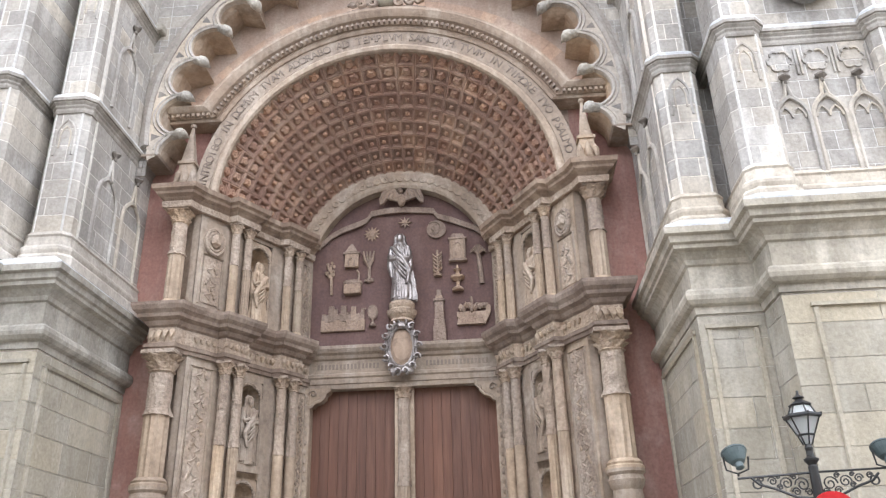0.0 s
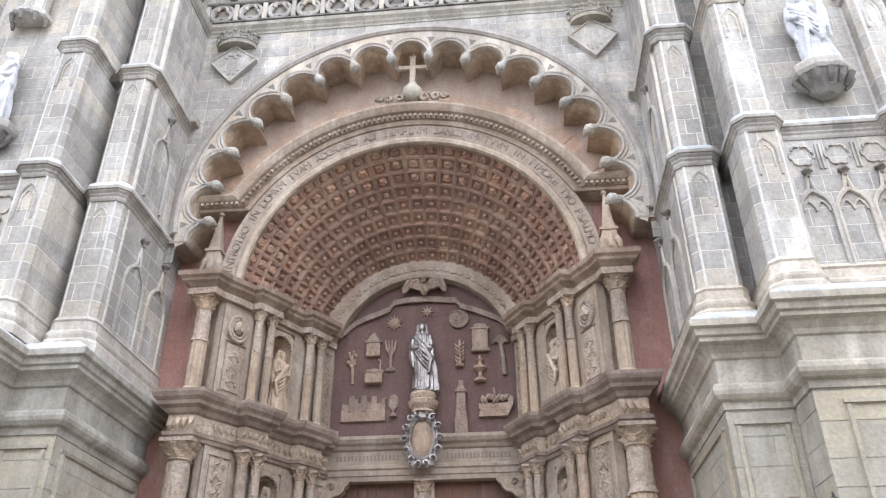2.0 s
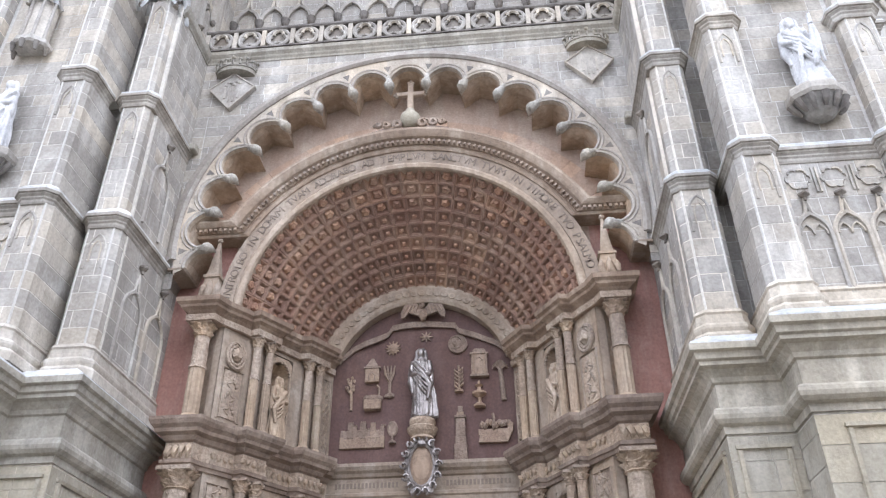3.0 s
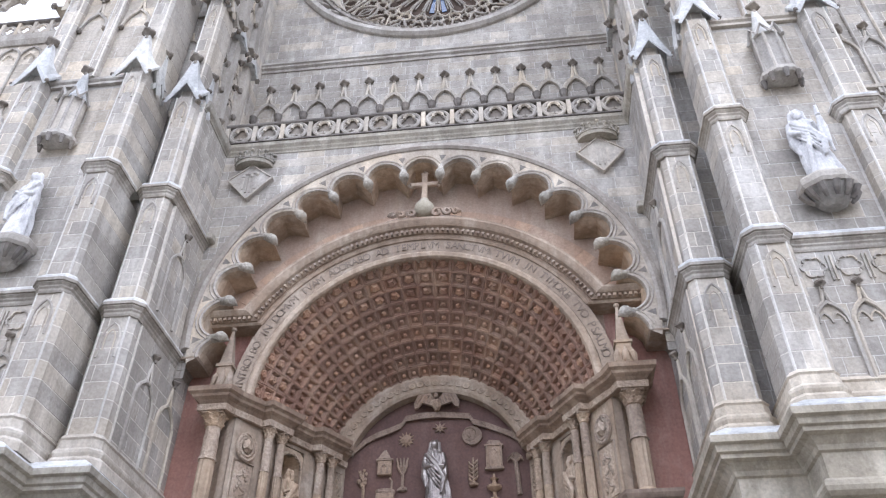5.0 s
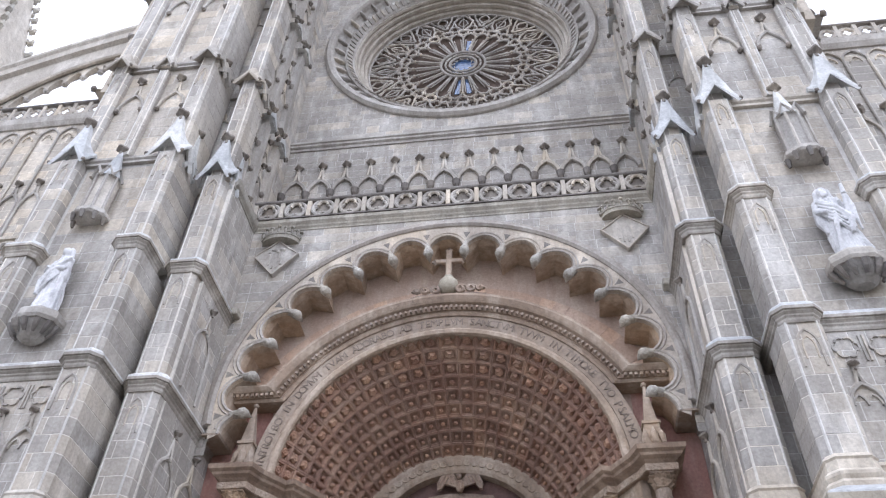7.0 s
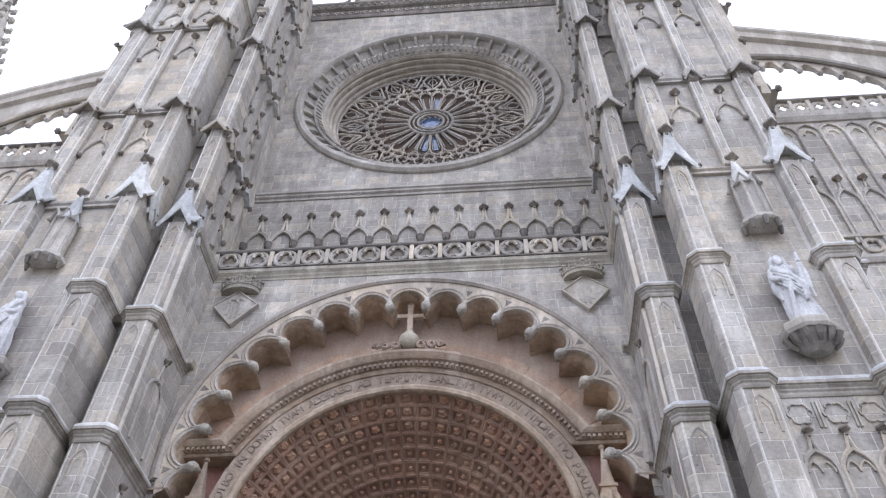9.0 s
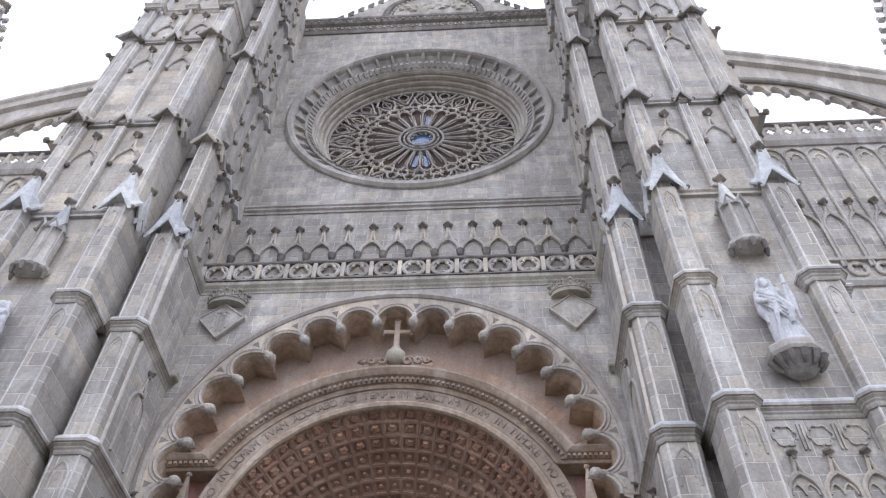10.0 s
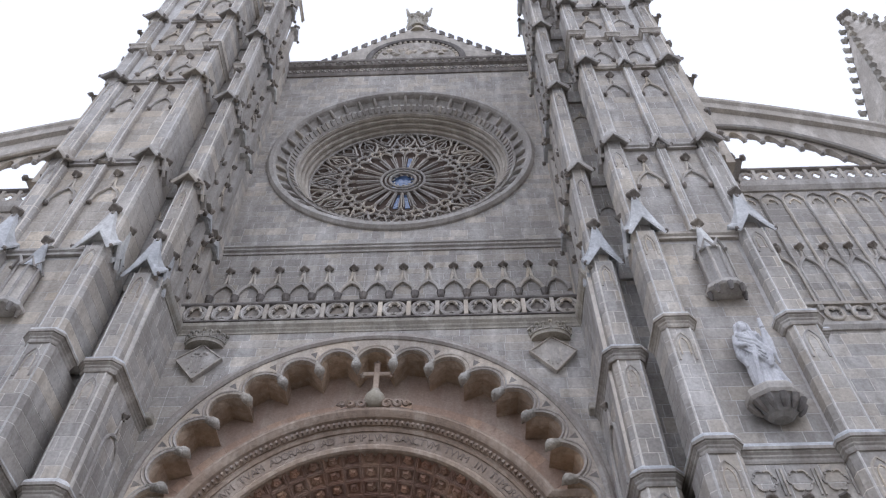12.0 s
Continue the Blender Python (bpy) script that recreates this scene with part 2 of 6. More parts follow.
def ashlar(parent, material, o, turn, w, z0, z1, course=0.42, length=0.85, keep=None, singles=0, seed=0, proud=0.005, joint=0.018):
    """Squared stones on a wall from the point o (x, y), running w metres in the direction turn (degrees). The lowest `singles` are objects."""
    rnd = random.Random(seed * 77 + 5)
    c, s = math.cos(radians(turn)), math.sin(radians(turn))
    V, F, shared, made = [], [], {}, 0
    z = z0
    while z < z1 - 0.1:
        h = min(course * rnd.choice((0.85, 1.0, 1.0, 1.15)), z1 - z)
        if z1 - z - h < 0.12:
            h = z1 - z
        u = 0.0
        first = True
        while u < w - 0.02:
            wid = length * rnd.choice((0.6, 0.8, 1.0, 1.0, 1.25)) * (0.5 if first and rnd.random() < 0.5 else 1)
            first = False
            if w - u - wid < 0.25:
                wid = w - u
            if keep is None or keep(u, z, wid, h):
                pieces = [(u, z, wid, h)]
            else:
                # stones cut smaller to fit the curve
                pieces = [(u + wid * i / 4, z + h * j / 2, wid / 4, h / 2) for i in range(4) for j in range(2)]
                pieces = [q for q in pieces if keep(*q)]
            for pu, pz, pw, ph in pieces:
                whole = len(pieces) == 1 and pw == wid
                p = round(proud * rnd.choice((0.7, 1.0, 1.3)), 3)
                gap = joint if whole else joint * 0.5
                verts, faces = block_mesh(pw - gap, ph - gap, p)
                if whole and made < singles:
                    key = (round(wid, 3), round(h, 3), p, MIRROR[0])
                    if key not in shared:
                        me = bpy.data.meshes.new("stone")
                        if MIRROR[0] > 0:
                            me.from_pydata([(c * a - s * b, s * a + c * b, d) for a, b, d in verts], [], faces)
                        else:
                            me.from_pydata([(-(c * a - s * b), s * a + c * b, d) for a, b, d in verts], [], [f[::-1] for f in faces])
                        me.materials.append(material)
                        shared[key] = me
                    ob = new("stone", shared[key])
                    hang(ob, parent)
                    ob.location = (MIRROR[0] * (o[0] + c * pu), o[1] + s * pu, pz)
                    made += 1
                else:
                    k = len(V)
                    V += [(o[0] + c * (pu + a) - s * b, o[1] + s * (pu + a) + c * b, pz + d) for a, b, d in verts]
                    F += [tuple(k + i for i in f) for f in faces]
            u += wid
        z += h
    if V:
        raw_mesh("stone_facing", V, F, material, parent)["kind"] = "stuff"


def plane(o, turn):
    """A map from (along, height, out) on an upright wall to the world; out is towards the viewer of the wall."""
    c, s = math.cos(radians(turn)), math.sin(radians(turn))
    return lambda u, z, n=0.0: (o[0] + c * u + s * n, o[1] + s * u - c * n, z)


def pointed(u0, u1, z0, rise, n=5):
    """A pointed arch from (u0, z0) to (u1, z0)."""
    w = (u1 - u0) / 2
    r = (w * w + rise * rise) / (2 * w)
    a1 = math.asin(min(1, rise / r))
    left = [(u0 + r - r * math.cos(a1 * i / n), z0 + r * math.sin(a1 * i / n)) for i in range(n + 1)]
    return left + [(u0 + u1 - u, z) for u, z in left[-2::-1]]


def finial(bm, p, k=1.0):
    """A leafy knob on a short stem."""
    x, y, z = p
    rings = []
    for r, dz, lobe in ((0.06, -0.28, 0), (0.055, -0.14, 0), (0.12, -0.08, 0.1), (0.20, -0.02, 0.16), (0.20, 0.05, 0.16), (0.14, 0.10, 0.1), (0.08, 0.13, 0), (0.03, 0.15, 0)):
        rings.append([(x + k * r * (1 + lobe * math.cos(4 * a)) * math.cos(a), y + k * r * (1 + lobe * math.cos(4 * a)) * math.sin(a), z + k * dz) for a in [2 * math.pi * i / 16 for i in range(16)]])
    loft(bm, rings)


def knob_on(p, k):
    b = B()
    finial(b, p, k)
    return b


def gablet(bm, M, u0, u1, z0, rise, peak, r=0.045, legs=0.0, knob=True):
    """A blind pointed arch with a steep gable over it."""
    a = pointed(u0, u1, z0, rise)
    pts = [M(u, z, r * 0.6) for u, z in a]
    if legs:
        pts = [M(u0, z0 - legs, r * 0.6)] + pts + [M(u1, z0 - legs, r * 0.6)]
    tube(bm, pts, r, 5)
    um = (u0 + u1) / 2
    w = (u1 - u0) / 2
    tube(bm, [M(um - w * 0.62, z0 + rise * 0.75, r * 0.6), M(um - w * 0.2, z0 + rise * 1.05, r * 0.6), M(um, peak, r * 0.6)], r * 0.75, 5)
    tube(bm, [M(um + w * 0.62, z0 + rise * 0.75, r * 0.6), M(um + w * 0.2, z0 + rise * 1.05, r * 0.6), M(um, peak, r * 0.6)], r * 0.75, 5)
    return bm


# ---- ground ----
bm = B()
box(bm, -600, 600, -400, 900, -0.3, 0.0)
solo("ground", bm, PAVE, "grey stone paving before the cathedral", "ground", kind="structure")

# unseen wall added behind the camera to cut low skylight on the facade
bm = B()
box(bm, -60, 60, -12.0, -11.0, 0, 14)
solo("wall_opposite", bm, BUFF, "unseen plain buff wall added to hold back low skylight", "wall", kind="structure")

# heights of the tower stages and the main upright planes
Y_WALL, Y_RED, Y_DOOR, Y_ROSE = 17.4, 18.35, 21.3, 19.4
LEDGES = (12.75, 16.65)
ZC, ZHOOD, ZROSE = 11.4, 13.6, 34.85


# ---- towers flanking the portal ----
def pilaster(parent, cx, yf, w, back, z0, z1, blind=True, seed=0, step=0.43):
    """A chamfered strip of stacked stones with a small blind lancet near its top."""
    c = w * 0.16
    core = part("pilaster", prism(B(), [(cx - w / 2 + 0.01, back), (cx - w / 2 + 0.004, yf + c + 0.003), (cx - w / 2 + c, yf + 0.004), (cx + w / 2 - c, yf + 0.004), (cx + w / 2 - 0.004, yf + c + 0.003), (cx + w / 2 - 0.01, back)], z0, z1), MORTAR, parent)
    n = max(2, round((z1 - z0) / step))
    h = (z1 - z0) / n
    m = MIRROR[0]
    depth = back - yf
    full = [(-w / 2, depth), (-w / 2, c), (-w / 2 + c, 0), (w / 2 - c, 0), (w / 2, c), (w / 2, depth)]

    def shape(plan):
        v = [(x * m, y, z) for z in (0.013, h - 0.013) for x, y in plan]
        k = len(plan)
        f = [(i, i + 1, k + i + 1, k + i) for i in range(k - 1)] + [tuple(range(k, 2 * k)), tuple(range(k - 1, -1, -1))]
        me = bpy.data.meshes.new("stone")
        me.from_pydata(v, [], f if m > 0 else [q[::-1] for q in f])
        me.materials.append(GREY)
        return me

    def cut(x):
        left = [p for p in full[:3]] + [(x - 0.012, 0), (x - 0.012, depth)]
        right = [(x + 0.012, depth), (x + 0.012, 0)] + [p for p in full[3:]]
        return [shape(left), shape(right)]

    kinds = [[shape(full)], cut(-0.10 * w), cut(0.16 * w)]
    rnd = random.Random(int(cx * 100 + z0 * 7) + seed)
    last = 0
    for i in range(n):
        last = rnd.choice([q for q in (0, 1, 2, 1, 2) if q != last or q == 0])
        for me in kinds[last]:
            ob = new("stone", me)
            hang(ob, core)
            ob.location = (m * cx, yf - 0.004 * rnd.random(), z0 + i * h)
    for sx in (-1, 1):
        part("edge_roll", tube(B(), [(cx + sx * (w / 2 - c), yf + 0.01, z0), (cx + sx * (w / 2 - c), yf + 0.01, z1)], 0.03, 5), MORTAR, core)
    if blind:
        M = plane((cx, yf - 0.004), 0)
        b = B()
        a = w * 0.24
        tube(b, [M(-a, z1 - 1.15)] + [M(u, z) for u, z in pointed(-a, a, z1 - 0.62, 0.42)] + [M(a, z1 - 1.15)], 0.035, 5)
        tube(b, [M(-a * 0.55, z1 - 0.95)] + [M(u, z) for u, z in pointed(-a * 0.55, a * 0.55, z1 - 0.62, 0.24, 3)] + [M(a * 0.55, z1 - 0.95)], 0.022, 4)
        part("blind_tracery", b, GREY, core)
    return core


def chamfered(path, c):
    """The plan path with its right-turning corners, those that stand out, cut off by c."""
    out = [path[0]]
    for p, q, r in zip(path, path[1:], path[2:]):
        a, b = Vector(q) - Vector(p), Vector(r) - Vector(q)
        if a.x * b.y - a.y * b.x > 0 and min(a.length, b.length) > 2 * c:
            out += [tuple(Vector(q) - a.normalized() * c), tuple(Vector(q) + b.normalized() * c)]
        else:
            out.append(q)
    return out + [path[-1]]


def tower(s):
    MIRROR[0] = s
    t = thing("buttress_tower", (9.2, 15.0, 0), "tall grey limestone buttress tower with stacked pilasters and gables", "tower", "towers beside the portal")
    core = part("core", prism(B(), [(8.25, 14.17), (11.75, 14.17), (11.75, 22), (7.75, 22), (7.75, 19.9), (6.92, 19.9), (6.92, 15.6), (8.25, 15.6)], 8.2, 45.2), MORTAR, t)
    part("core", prism(B(), [(8.25, 14.17), (11.75, 14.17), (11.75, 17.6), (6.92, 17.6), (6.92, 15.6), (8.25, 15.6)], 45.2, 62), MORTAR, t)
    part("lower_core", prism(B(), [(6.5, 18.6), (6.5, 15.25), (7.35, 15.25), (7.35, 15.62), (7.8, 15.62), (7.8, 18.6)], 8.2, 20.85), MORTAR, t)
    part("upper_core", prism(B(), [(9.0, 14.2), (11.9, 14.2), (12.0, 14.5), (12.32, 14.5), (12.32, 17.0), (9.0, 17.0)], 25.2, 62), GREY, t)
    # base with its big mouldings
    base = part("pedestal", prism(B(), [(6.47, 18.5), (6.47, 14.52), (7.72, 14.52), (7.72, 13.52), (12.6, 13.52), (12.6, 18.5)], 0, 8.2), MORTAR, t)
    ashlar(base, BUFF, (6.45, 18.4), -90, 3.9, 0.3, 6.42, 0.55, 1.2, singles=24, seed=1, proud=0.003, joint=0.010)
    ashlar(base, BUFF, (6.45, 14.5), 0, 1.25, 0.3, 6.42, 0.55, 1.2, singles=16, seed=2, proud=0.003, joint=0.010)
    ashlar(base, BUFF, (7.70, 14.5), -90, 1.0, 0.3, 6.42, 0.55, 1.0, singles=12, seed=3, proud=0.003, joint=0.010)
    ashlar(base, BUFF, (7.70, 13.5), 0, 4.9, 0.3, 6.42, 0.55, 1.3, singles=44, seed=4, proud=0.003, joint=0.010)
    path = [(6.47, 18.6), (6.47, 14.5), (7.70, 14.5), (7.70, 13.5), (12.6, 13.5), (12.6, 17.4)]
    prof = [(-0.1, 6.46), (0.04, 6.46), (0.05, 6.60), (0.14, 6.63), (0.20, 6.70), (0.22, 6.78), (0.20, 6.87), (0.14, 6.93), (0.05, 6.96), (0.05, 7.42), (0.10, 7.45), (0.12, 7.54), (0.22, 7.67), (0.33, 7.71), (0.33, 7.79), (0.39, 7.82), (0.41, 7.94), (0.49, 7.97), (0.50, 8.10), (-0.1, 8.12)]
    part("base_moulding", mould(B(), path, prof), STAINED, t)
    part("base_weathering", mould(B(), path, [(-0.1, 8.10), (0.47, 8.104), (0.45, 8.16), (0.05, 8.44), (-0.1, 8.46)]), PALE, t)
    # raised frames of the base panels
    b = B()
    for M, w in ((plane((6.45, 18.2), -90), 3.5), (plane((6.5, 14.5), 0), 1.1), (plane((8.1, 13.5), 0), 1.9), (plane((10.3, 13.5), 0), 2.0)):
        for q in ([(0.12, 0.4), (0.12, 6.15)], [(w - 0.12, 0.4), (w - 0.12, 6.15)], [(0.06, 6.21), (w - 0.06, 6.21)]):
            tube(b, [M(u, z, 0.03) for u, z in q], 0.05, 4)
    part("panel_frame", b, BUFF, base)
    # feet of the strips
    foot_prof = lambda z: [(-0.05, z), (0.20, z), (0.20, z + 0.20), (0.13, z + 0.28), (0.16, z + 0.36), (0.16, z + 0.42), (0.08, z + 0.50), (0.06, z + 0.70), (0.09, z + 0.74), (0.02, z + 0.84), (-0.05, z + 0.84)]
    outline = [(6.5, 18.4), (6.5, 14.85), (7.42, 14.85), (7.42, 15.58), (7.70, 15.58), (7.70, 13.75), (8.5, 13.75), (8.5, 14.15), (10.78, 14.15), (10.78, 13.75), (11.72, 13.75), (11.72, 14.4), (12.0, 14.4), (12.0, 17.4)]
    part("foot_moulding", mould(B(), chamfered(outline, 0.12), foot_prof(8.38)), GREY, t)
    # the three strips stage by stage
    ledge = [(-0.08, -0.36), (0.01, -0.36), (0.03, -0.31), (0.03, -0.25), (0.06, -0.21), (0.06, -0.17), (0.11, -0.12), (0.11, -0.09), (0.15, -0.08), (0.15, 0.0), (-0.08, 0.0)]
    runs = {LEDGES[0]: [outline], LEDGES[1]: [[(6.5, 18.4), (6.5, 14.85), (7.42, 14.85), (7.42, 15.85)], [(7.70, 14.85), (7.70, 13.75), (8.5, 13.75), (8.5, 14.2)], [(10.78, 14.2), (10.78, 13.75), (11.72, 13.75), (11.72, 14.4), (12.0, 14.4), (12.0, 17.4)]]}
    for lz in LEDGES:
        for run in runs[lz]:
            soft = chamfered(run, 0.14)
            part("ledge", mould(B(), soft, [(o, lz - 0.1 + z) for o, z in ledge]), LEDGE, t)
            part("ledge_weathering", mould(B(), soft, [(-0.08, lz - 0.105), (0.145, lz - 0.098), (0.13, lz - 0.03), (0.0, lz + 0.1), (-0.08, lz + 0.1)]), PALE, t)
    deep = 14.85 if s > 0 else 15.45
    stages = [(8.75, 12.32, 0.92), (12.8, 16.22, 0.82), (16.72, 20.35, 0.74)]
    for z0, z1, w in stages:
        pilaster(t, 6.98, 14.88, w, 15.9, z0, z1)
        pilaster(t, 8.10, 13.78, w, deep, z0, z1)
        pilaster(t, 11.26, 13.78, w, 15.3, z0, z1)
    upper = [(20.3, 25.3, 0.66, 0.0), (25.3, 31.9, 0.62, 0.12), (31.9, 38.6, 0.60, 0.32), (38.6, 46.5, 0.58, 0.5), (46.5, 56.0, 0.55, 0.6)]
    for z0, z1, w, e in upper:
        pilaster(t, 6.98, 15.0, w, 15.9, z0, z1, step=0.62)
        pilaster(t, 8.12, 13.92, w, deep, z0, z1, step=0.62)
        pilaster(t, 9.70 + e / 2, 13.95, w * 0.55, 14.3, z0 + 0.3, z1, False, step=0.8)
        pilaster(t, 11.26 + e, 13.92, w, 15.3, z0, z1, step=0.62)
    for k, (z0, apex, tip) in enumerate(((20.15, 20.98, 22.2), (25.4, 26.05, 26.75), (31.95, 32.6, 33.3), (38.7, 39.4, 40.1), (46.6, 47.4, 48.3))):
        for cx, yf, back in ((6.98, 14.88, 15.5), (8.12, 13.78, 14.6), (11.26 + (0.0, 0.06, 0.22, 0.42, 0.55)[k], 13.78, 14.6)):
            gable_at(t, cx, yf, back, 0.98 if k == 0 else 0.86, z0, apex, tip, k == 0)
        for fx, fy in ((8.12 - w * 0.5, 14.55), (6.98 - w * 0.5, 15.6)):
            flank = plane((fx, fy), -90)
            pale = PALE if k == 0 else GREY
            rise = tip - 0.1 if k == 0 else apex + 0.3
            fw = 0.42
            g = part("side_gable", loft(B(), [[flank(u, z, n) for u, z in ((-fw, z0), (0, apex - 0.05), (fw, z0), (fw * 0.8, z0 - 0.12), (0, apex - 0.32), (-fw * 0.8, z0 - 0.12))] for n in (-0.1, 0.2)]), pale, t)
            part("finial", knob_on(flank(0, rise, 0.05), 0.8), SOOT_SHADE, g)
            part("spike", loft(B(), [[flank(u * q, z, 0.05 + 0.15 * v * q) for u, v in ((-0.3, -1), (0.3, -1), (0.3, 1), (-0.3, 1))] for q, z in ((1.0, apex - 0.35), (0.5, apex + 0.1), (0.2, rise - 0.1))]), pale, g)
        if k:
            gable_at(t, 9.70, 13.95, 14.3, 0.6, z0, apex, tip, False)
        part("string_course", mould(B(), [(8.4, 14.15), (11.0, 14.15)], [(-0.05, z0 + 0.15), (0.10, z0 + 0.15), (0.06, z0 + 0.3), (0.12, z0 + 0.36), (0.12, z0 + 0.46), (-0.05, z0 + 0.54)]), GREY, t)
        part("string_course", mould(B(), [(7.3, 15.6), (8.24, 15.6)], [(-0.05, z0 + 0.1), (0.10, z0 + 0.1), (0.12, z0 + 0.36), (-0.05, z0 + 0.46)]), GREY, t)
    top_path = [(6.92, 18.8), (6.92, 14.86), (7.3, 14.86), (7.3, 15.6), (7.8, 15.6), (7.8, 13.78), (8.44, 13.78), (8.44, 14.15), (9.5, 14.15), (9.5, 13.92), (9.95, 13.92), (9.95, 14.15), (11.0, 14.15), (11.0, 13.78), (11.75, 13.78), (11.75, 15.0)]
    for lz in (35.5, 43.2, 51.0):
        part("ledge", mould(B(), top_path, [(o * 0.7, lz - 0.1 + z * 0.8) for o, z in ledge]), GREY, t)
    for lz in (35.5, 43.2):
        knobs("leaf_boss", [(cx, y, lz - 0.85) for cx, y in ((8.12, 13.7), (9.85, 13.85), (11.52, 13.7), (6.98, 14.8))], 0.2, SOOT_SHADE, t, (1, 0.6, 1), 1.0)
    # squared stones on the faces between the strips
    ashlar(t, GREY, (8.5, 14.17), 0, 2.3, 8.8, 12.3, 0.44, 0.6, singles=20, seed=10)
    ashlar(t, GREY, (8.5, 14.17), 0, 2.3, 12.8, 20.2, 0.44, 0.85, singles=40, seed=11)
    ashlar(t, GREY, (8.42, 14.17), 0, 2.6, 20.7, 60, 0.5, 0.9, seed=12)
    ashlar(t, GREY, (7.30, 15.6), 0, 0.92, 8.8, 60, 0.5, 0.9, seed=13)
    ashlar(t, GREY, (8.25, 15.58), -90, 1.4, 8.8, 60, 0.5, 0.7, seed=14)
    ashlar(t, GREY, (6.5, 18.4), -90, 3.1, 8.8, 20.4, 0.44, 0.85, singles=60, seed=15)
    ashlar(t, GREY, (6.92, 19.4), -90, 3.75, 20.9, 45.1, 0.5, 0.9, seed=16)
    ashlar(t, GREY, (6.92, 17.6), -90, 1.95, 45.2, 60, 0.5, 0.9, seed=18)
    ashlar(t, GREY, (11.75, 14.2), 90, 3.3, 8.8, 25.2, 0.5, 0.9, seed=17)
    # blind arcade with quatrefoils under the first ledge
    M = plane((8.55, 14.16), 0)
    for i in range(3):
        u0 = 0.06 + i * 0.74
        b = gablet(B(), M, u0, u0 + 0.66, 10.45, 0.5, 11.38, 0.05, 1.5)
        for ua, ub in ((0.07, 0.33), (0.33, 0.59)):
            tube(b, [M(u0 + u, z, 0.02) for u, z in pointed(ua, ub, 10.45, 0.24, 4)], 0.026, 4)
        arch = part("blind_arch", b, GREY, t)
        b = B()
        finial(b, M(u0 + 0.33, 11.42, 0.06), 0.55)
        part("finial", b, SOOT_SHADE, arch)
        b = B()
        for j in range(6):
            a = 2 * math.pi * j / 6
            cu, cz = u0 + 0.33 + 0.17 * math.cos(a), 11.86 + 0.17 * math.sin(a)
            tube(b, [M(cu + 0.10 * math.cos(a + x), cz + 0.10 * math.sin(a + x), 0.02) for x in (-1.25, -0.7, 0, 0.7, 1.25)], 0.028, 4)
        for q in ([(0, 11.5), (0, 12.15)], [(0.66, 11.5), (0.66, 12.15)]):
            tube(b, [M(u0 + u, z, 0.02) for u, z in q], 0.03, 4)
        part("quatrefoil", b, GREY, t)
    # arched gables in the upper panels
    for z0, z1 in ((20.9, 25.0), (26.9, 31.6), (33.3, 34.8), (36.2, 38.4), (40.2, 42.8)):
        for ua, ub in ((8.48, 9.50), (9.92, 10.94)):
            M = plane((0, 14.15), 0)
            arch = part("blind_arch", gablet(B(), M, ua + 0.06, ub - 0.06, z1 - 1.75, 0.85, z1 - 0.3, 0.055), GREY, t)
            b = B()
            finial(b, M((ua + ub) / 2, z1 - 0.12, 0.08), 0.8)
            part("finial", b, SOOT_SHADE, arch)
            knobs("corbel", [M(ua + 0.08, z1 - 1.8, 0.06), M(ub - 0.08, z1 - 1.8, 0.06)], 0.1, SOOT_SHADE, arch)
        M = plane((0, 15.58), 0)
        part("blind_arch", gablet(B(), M, 7.5, 8.15, z1 - 1.2, 0.4, z1 - 0.4, 0.04), GREY, t)
    # gables on the face towards the portal
    for z0, z1 in ((8.8, 12.1), (12.9, 16.0)):
        M = plane((6.5, 18.3), -90)
        for u0 in ((0.35, 1.65) if z0 < 10 else (1.65,)):
            arch = part("blind_arch", gablet(B(), M, u0, u0 + 0.95, z1 - 1.5, 0.6, z1 - 0.35, 0.05, 1.5), GREY, t)
            b = B()
            finial(b, M(u0 + 0.475, z1 - 0.2, 0.08), 0.6)
            part("finial", b, SOOT_SHADE, arch)
    rnd = random.Random(8)
    for z0, apex in ((20.15, 20.98), (25.4, 26.05), (31.95, 32.6), (38.7, 39.4), (46.6, 47.4)):
        for i, yc in enumerate((15.5, 16.75, 18.0)):
            zz = z0 + 0.1
            b = B()
            M = plane((6.92, yc), -90)
            loft(b, [[M(u, z, 0.0) for u, z in ((-0.46, zz), (0, apex), (0.46, zz))], [M(u, z, 0.34) for u, z in ((-0.5, zz), (0, apex + 0.06), (0.5, zz))], [M(u, z, 0.34) for u, z in ((-0.42, zz - 0.02), (0, apex - 0.25), (0.42, zz - 0.02))], [M(u, z, 0.0) for u, z in ((-0.40, zz - 0.02), (0, apex - 0.25), (0.40, zz - 0.02))]])
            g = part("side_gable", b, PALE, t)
            knobs("crocket", [M(u, zz - 0.02, 0.33) for u in (-0.5, 0.5)], 0.10, SOOT_SHADE, g)
            b = B()
            finial(b, M(0, apex + 0.3, 0.26), 0.6)
            part("finial", b, SOOT_SHADE, g)
            zlow = {20.15: 16.8, 25.4: 21.2, 31.95: 26.6, 38.7: 33.1, 46.6: 40.0}[z0]
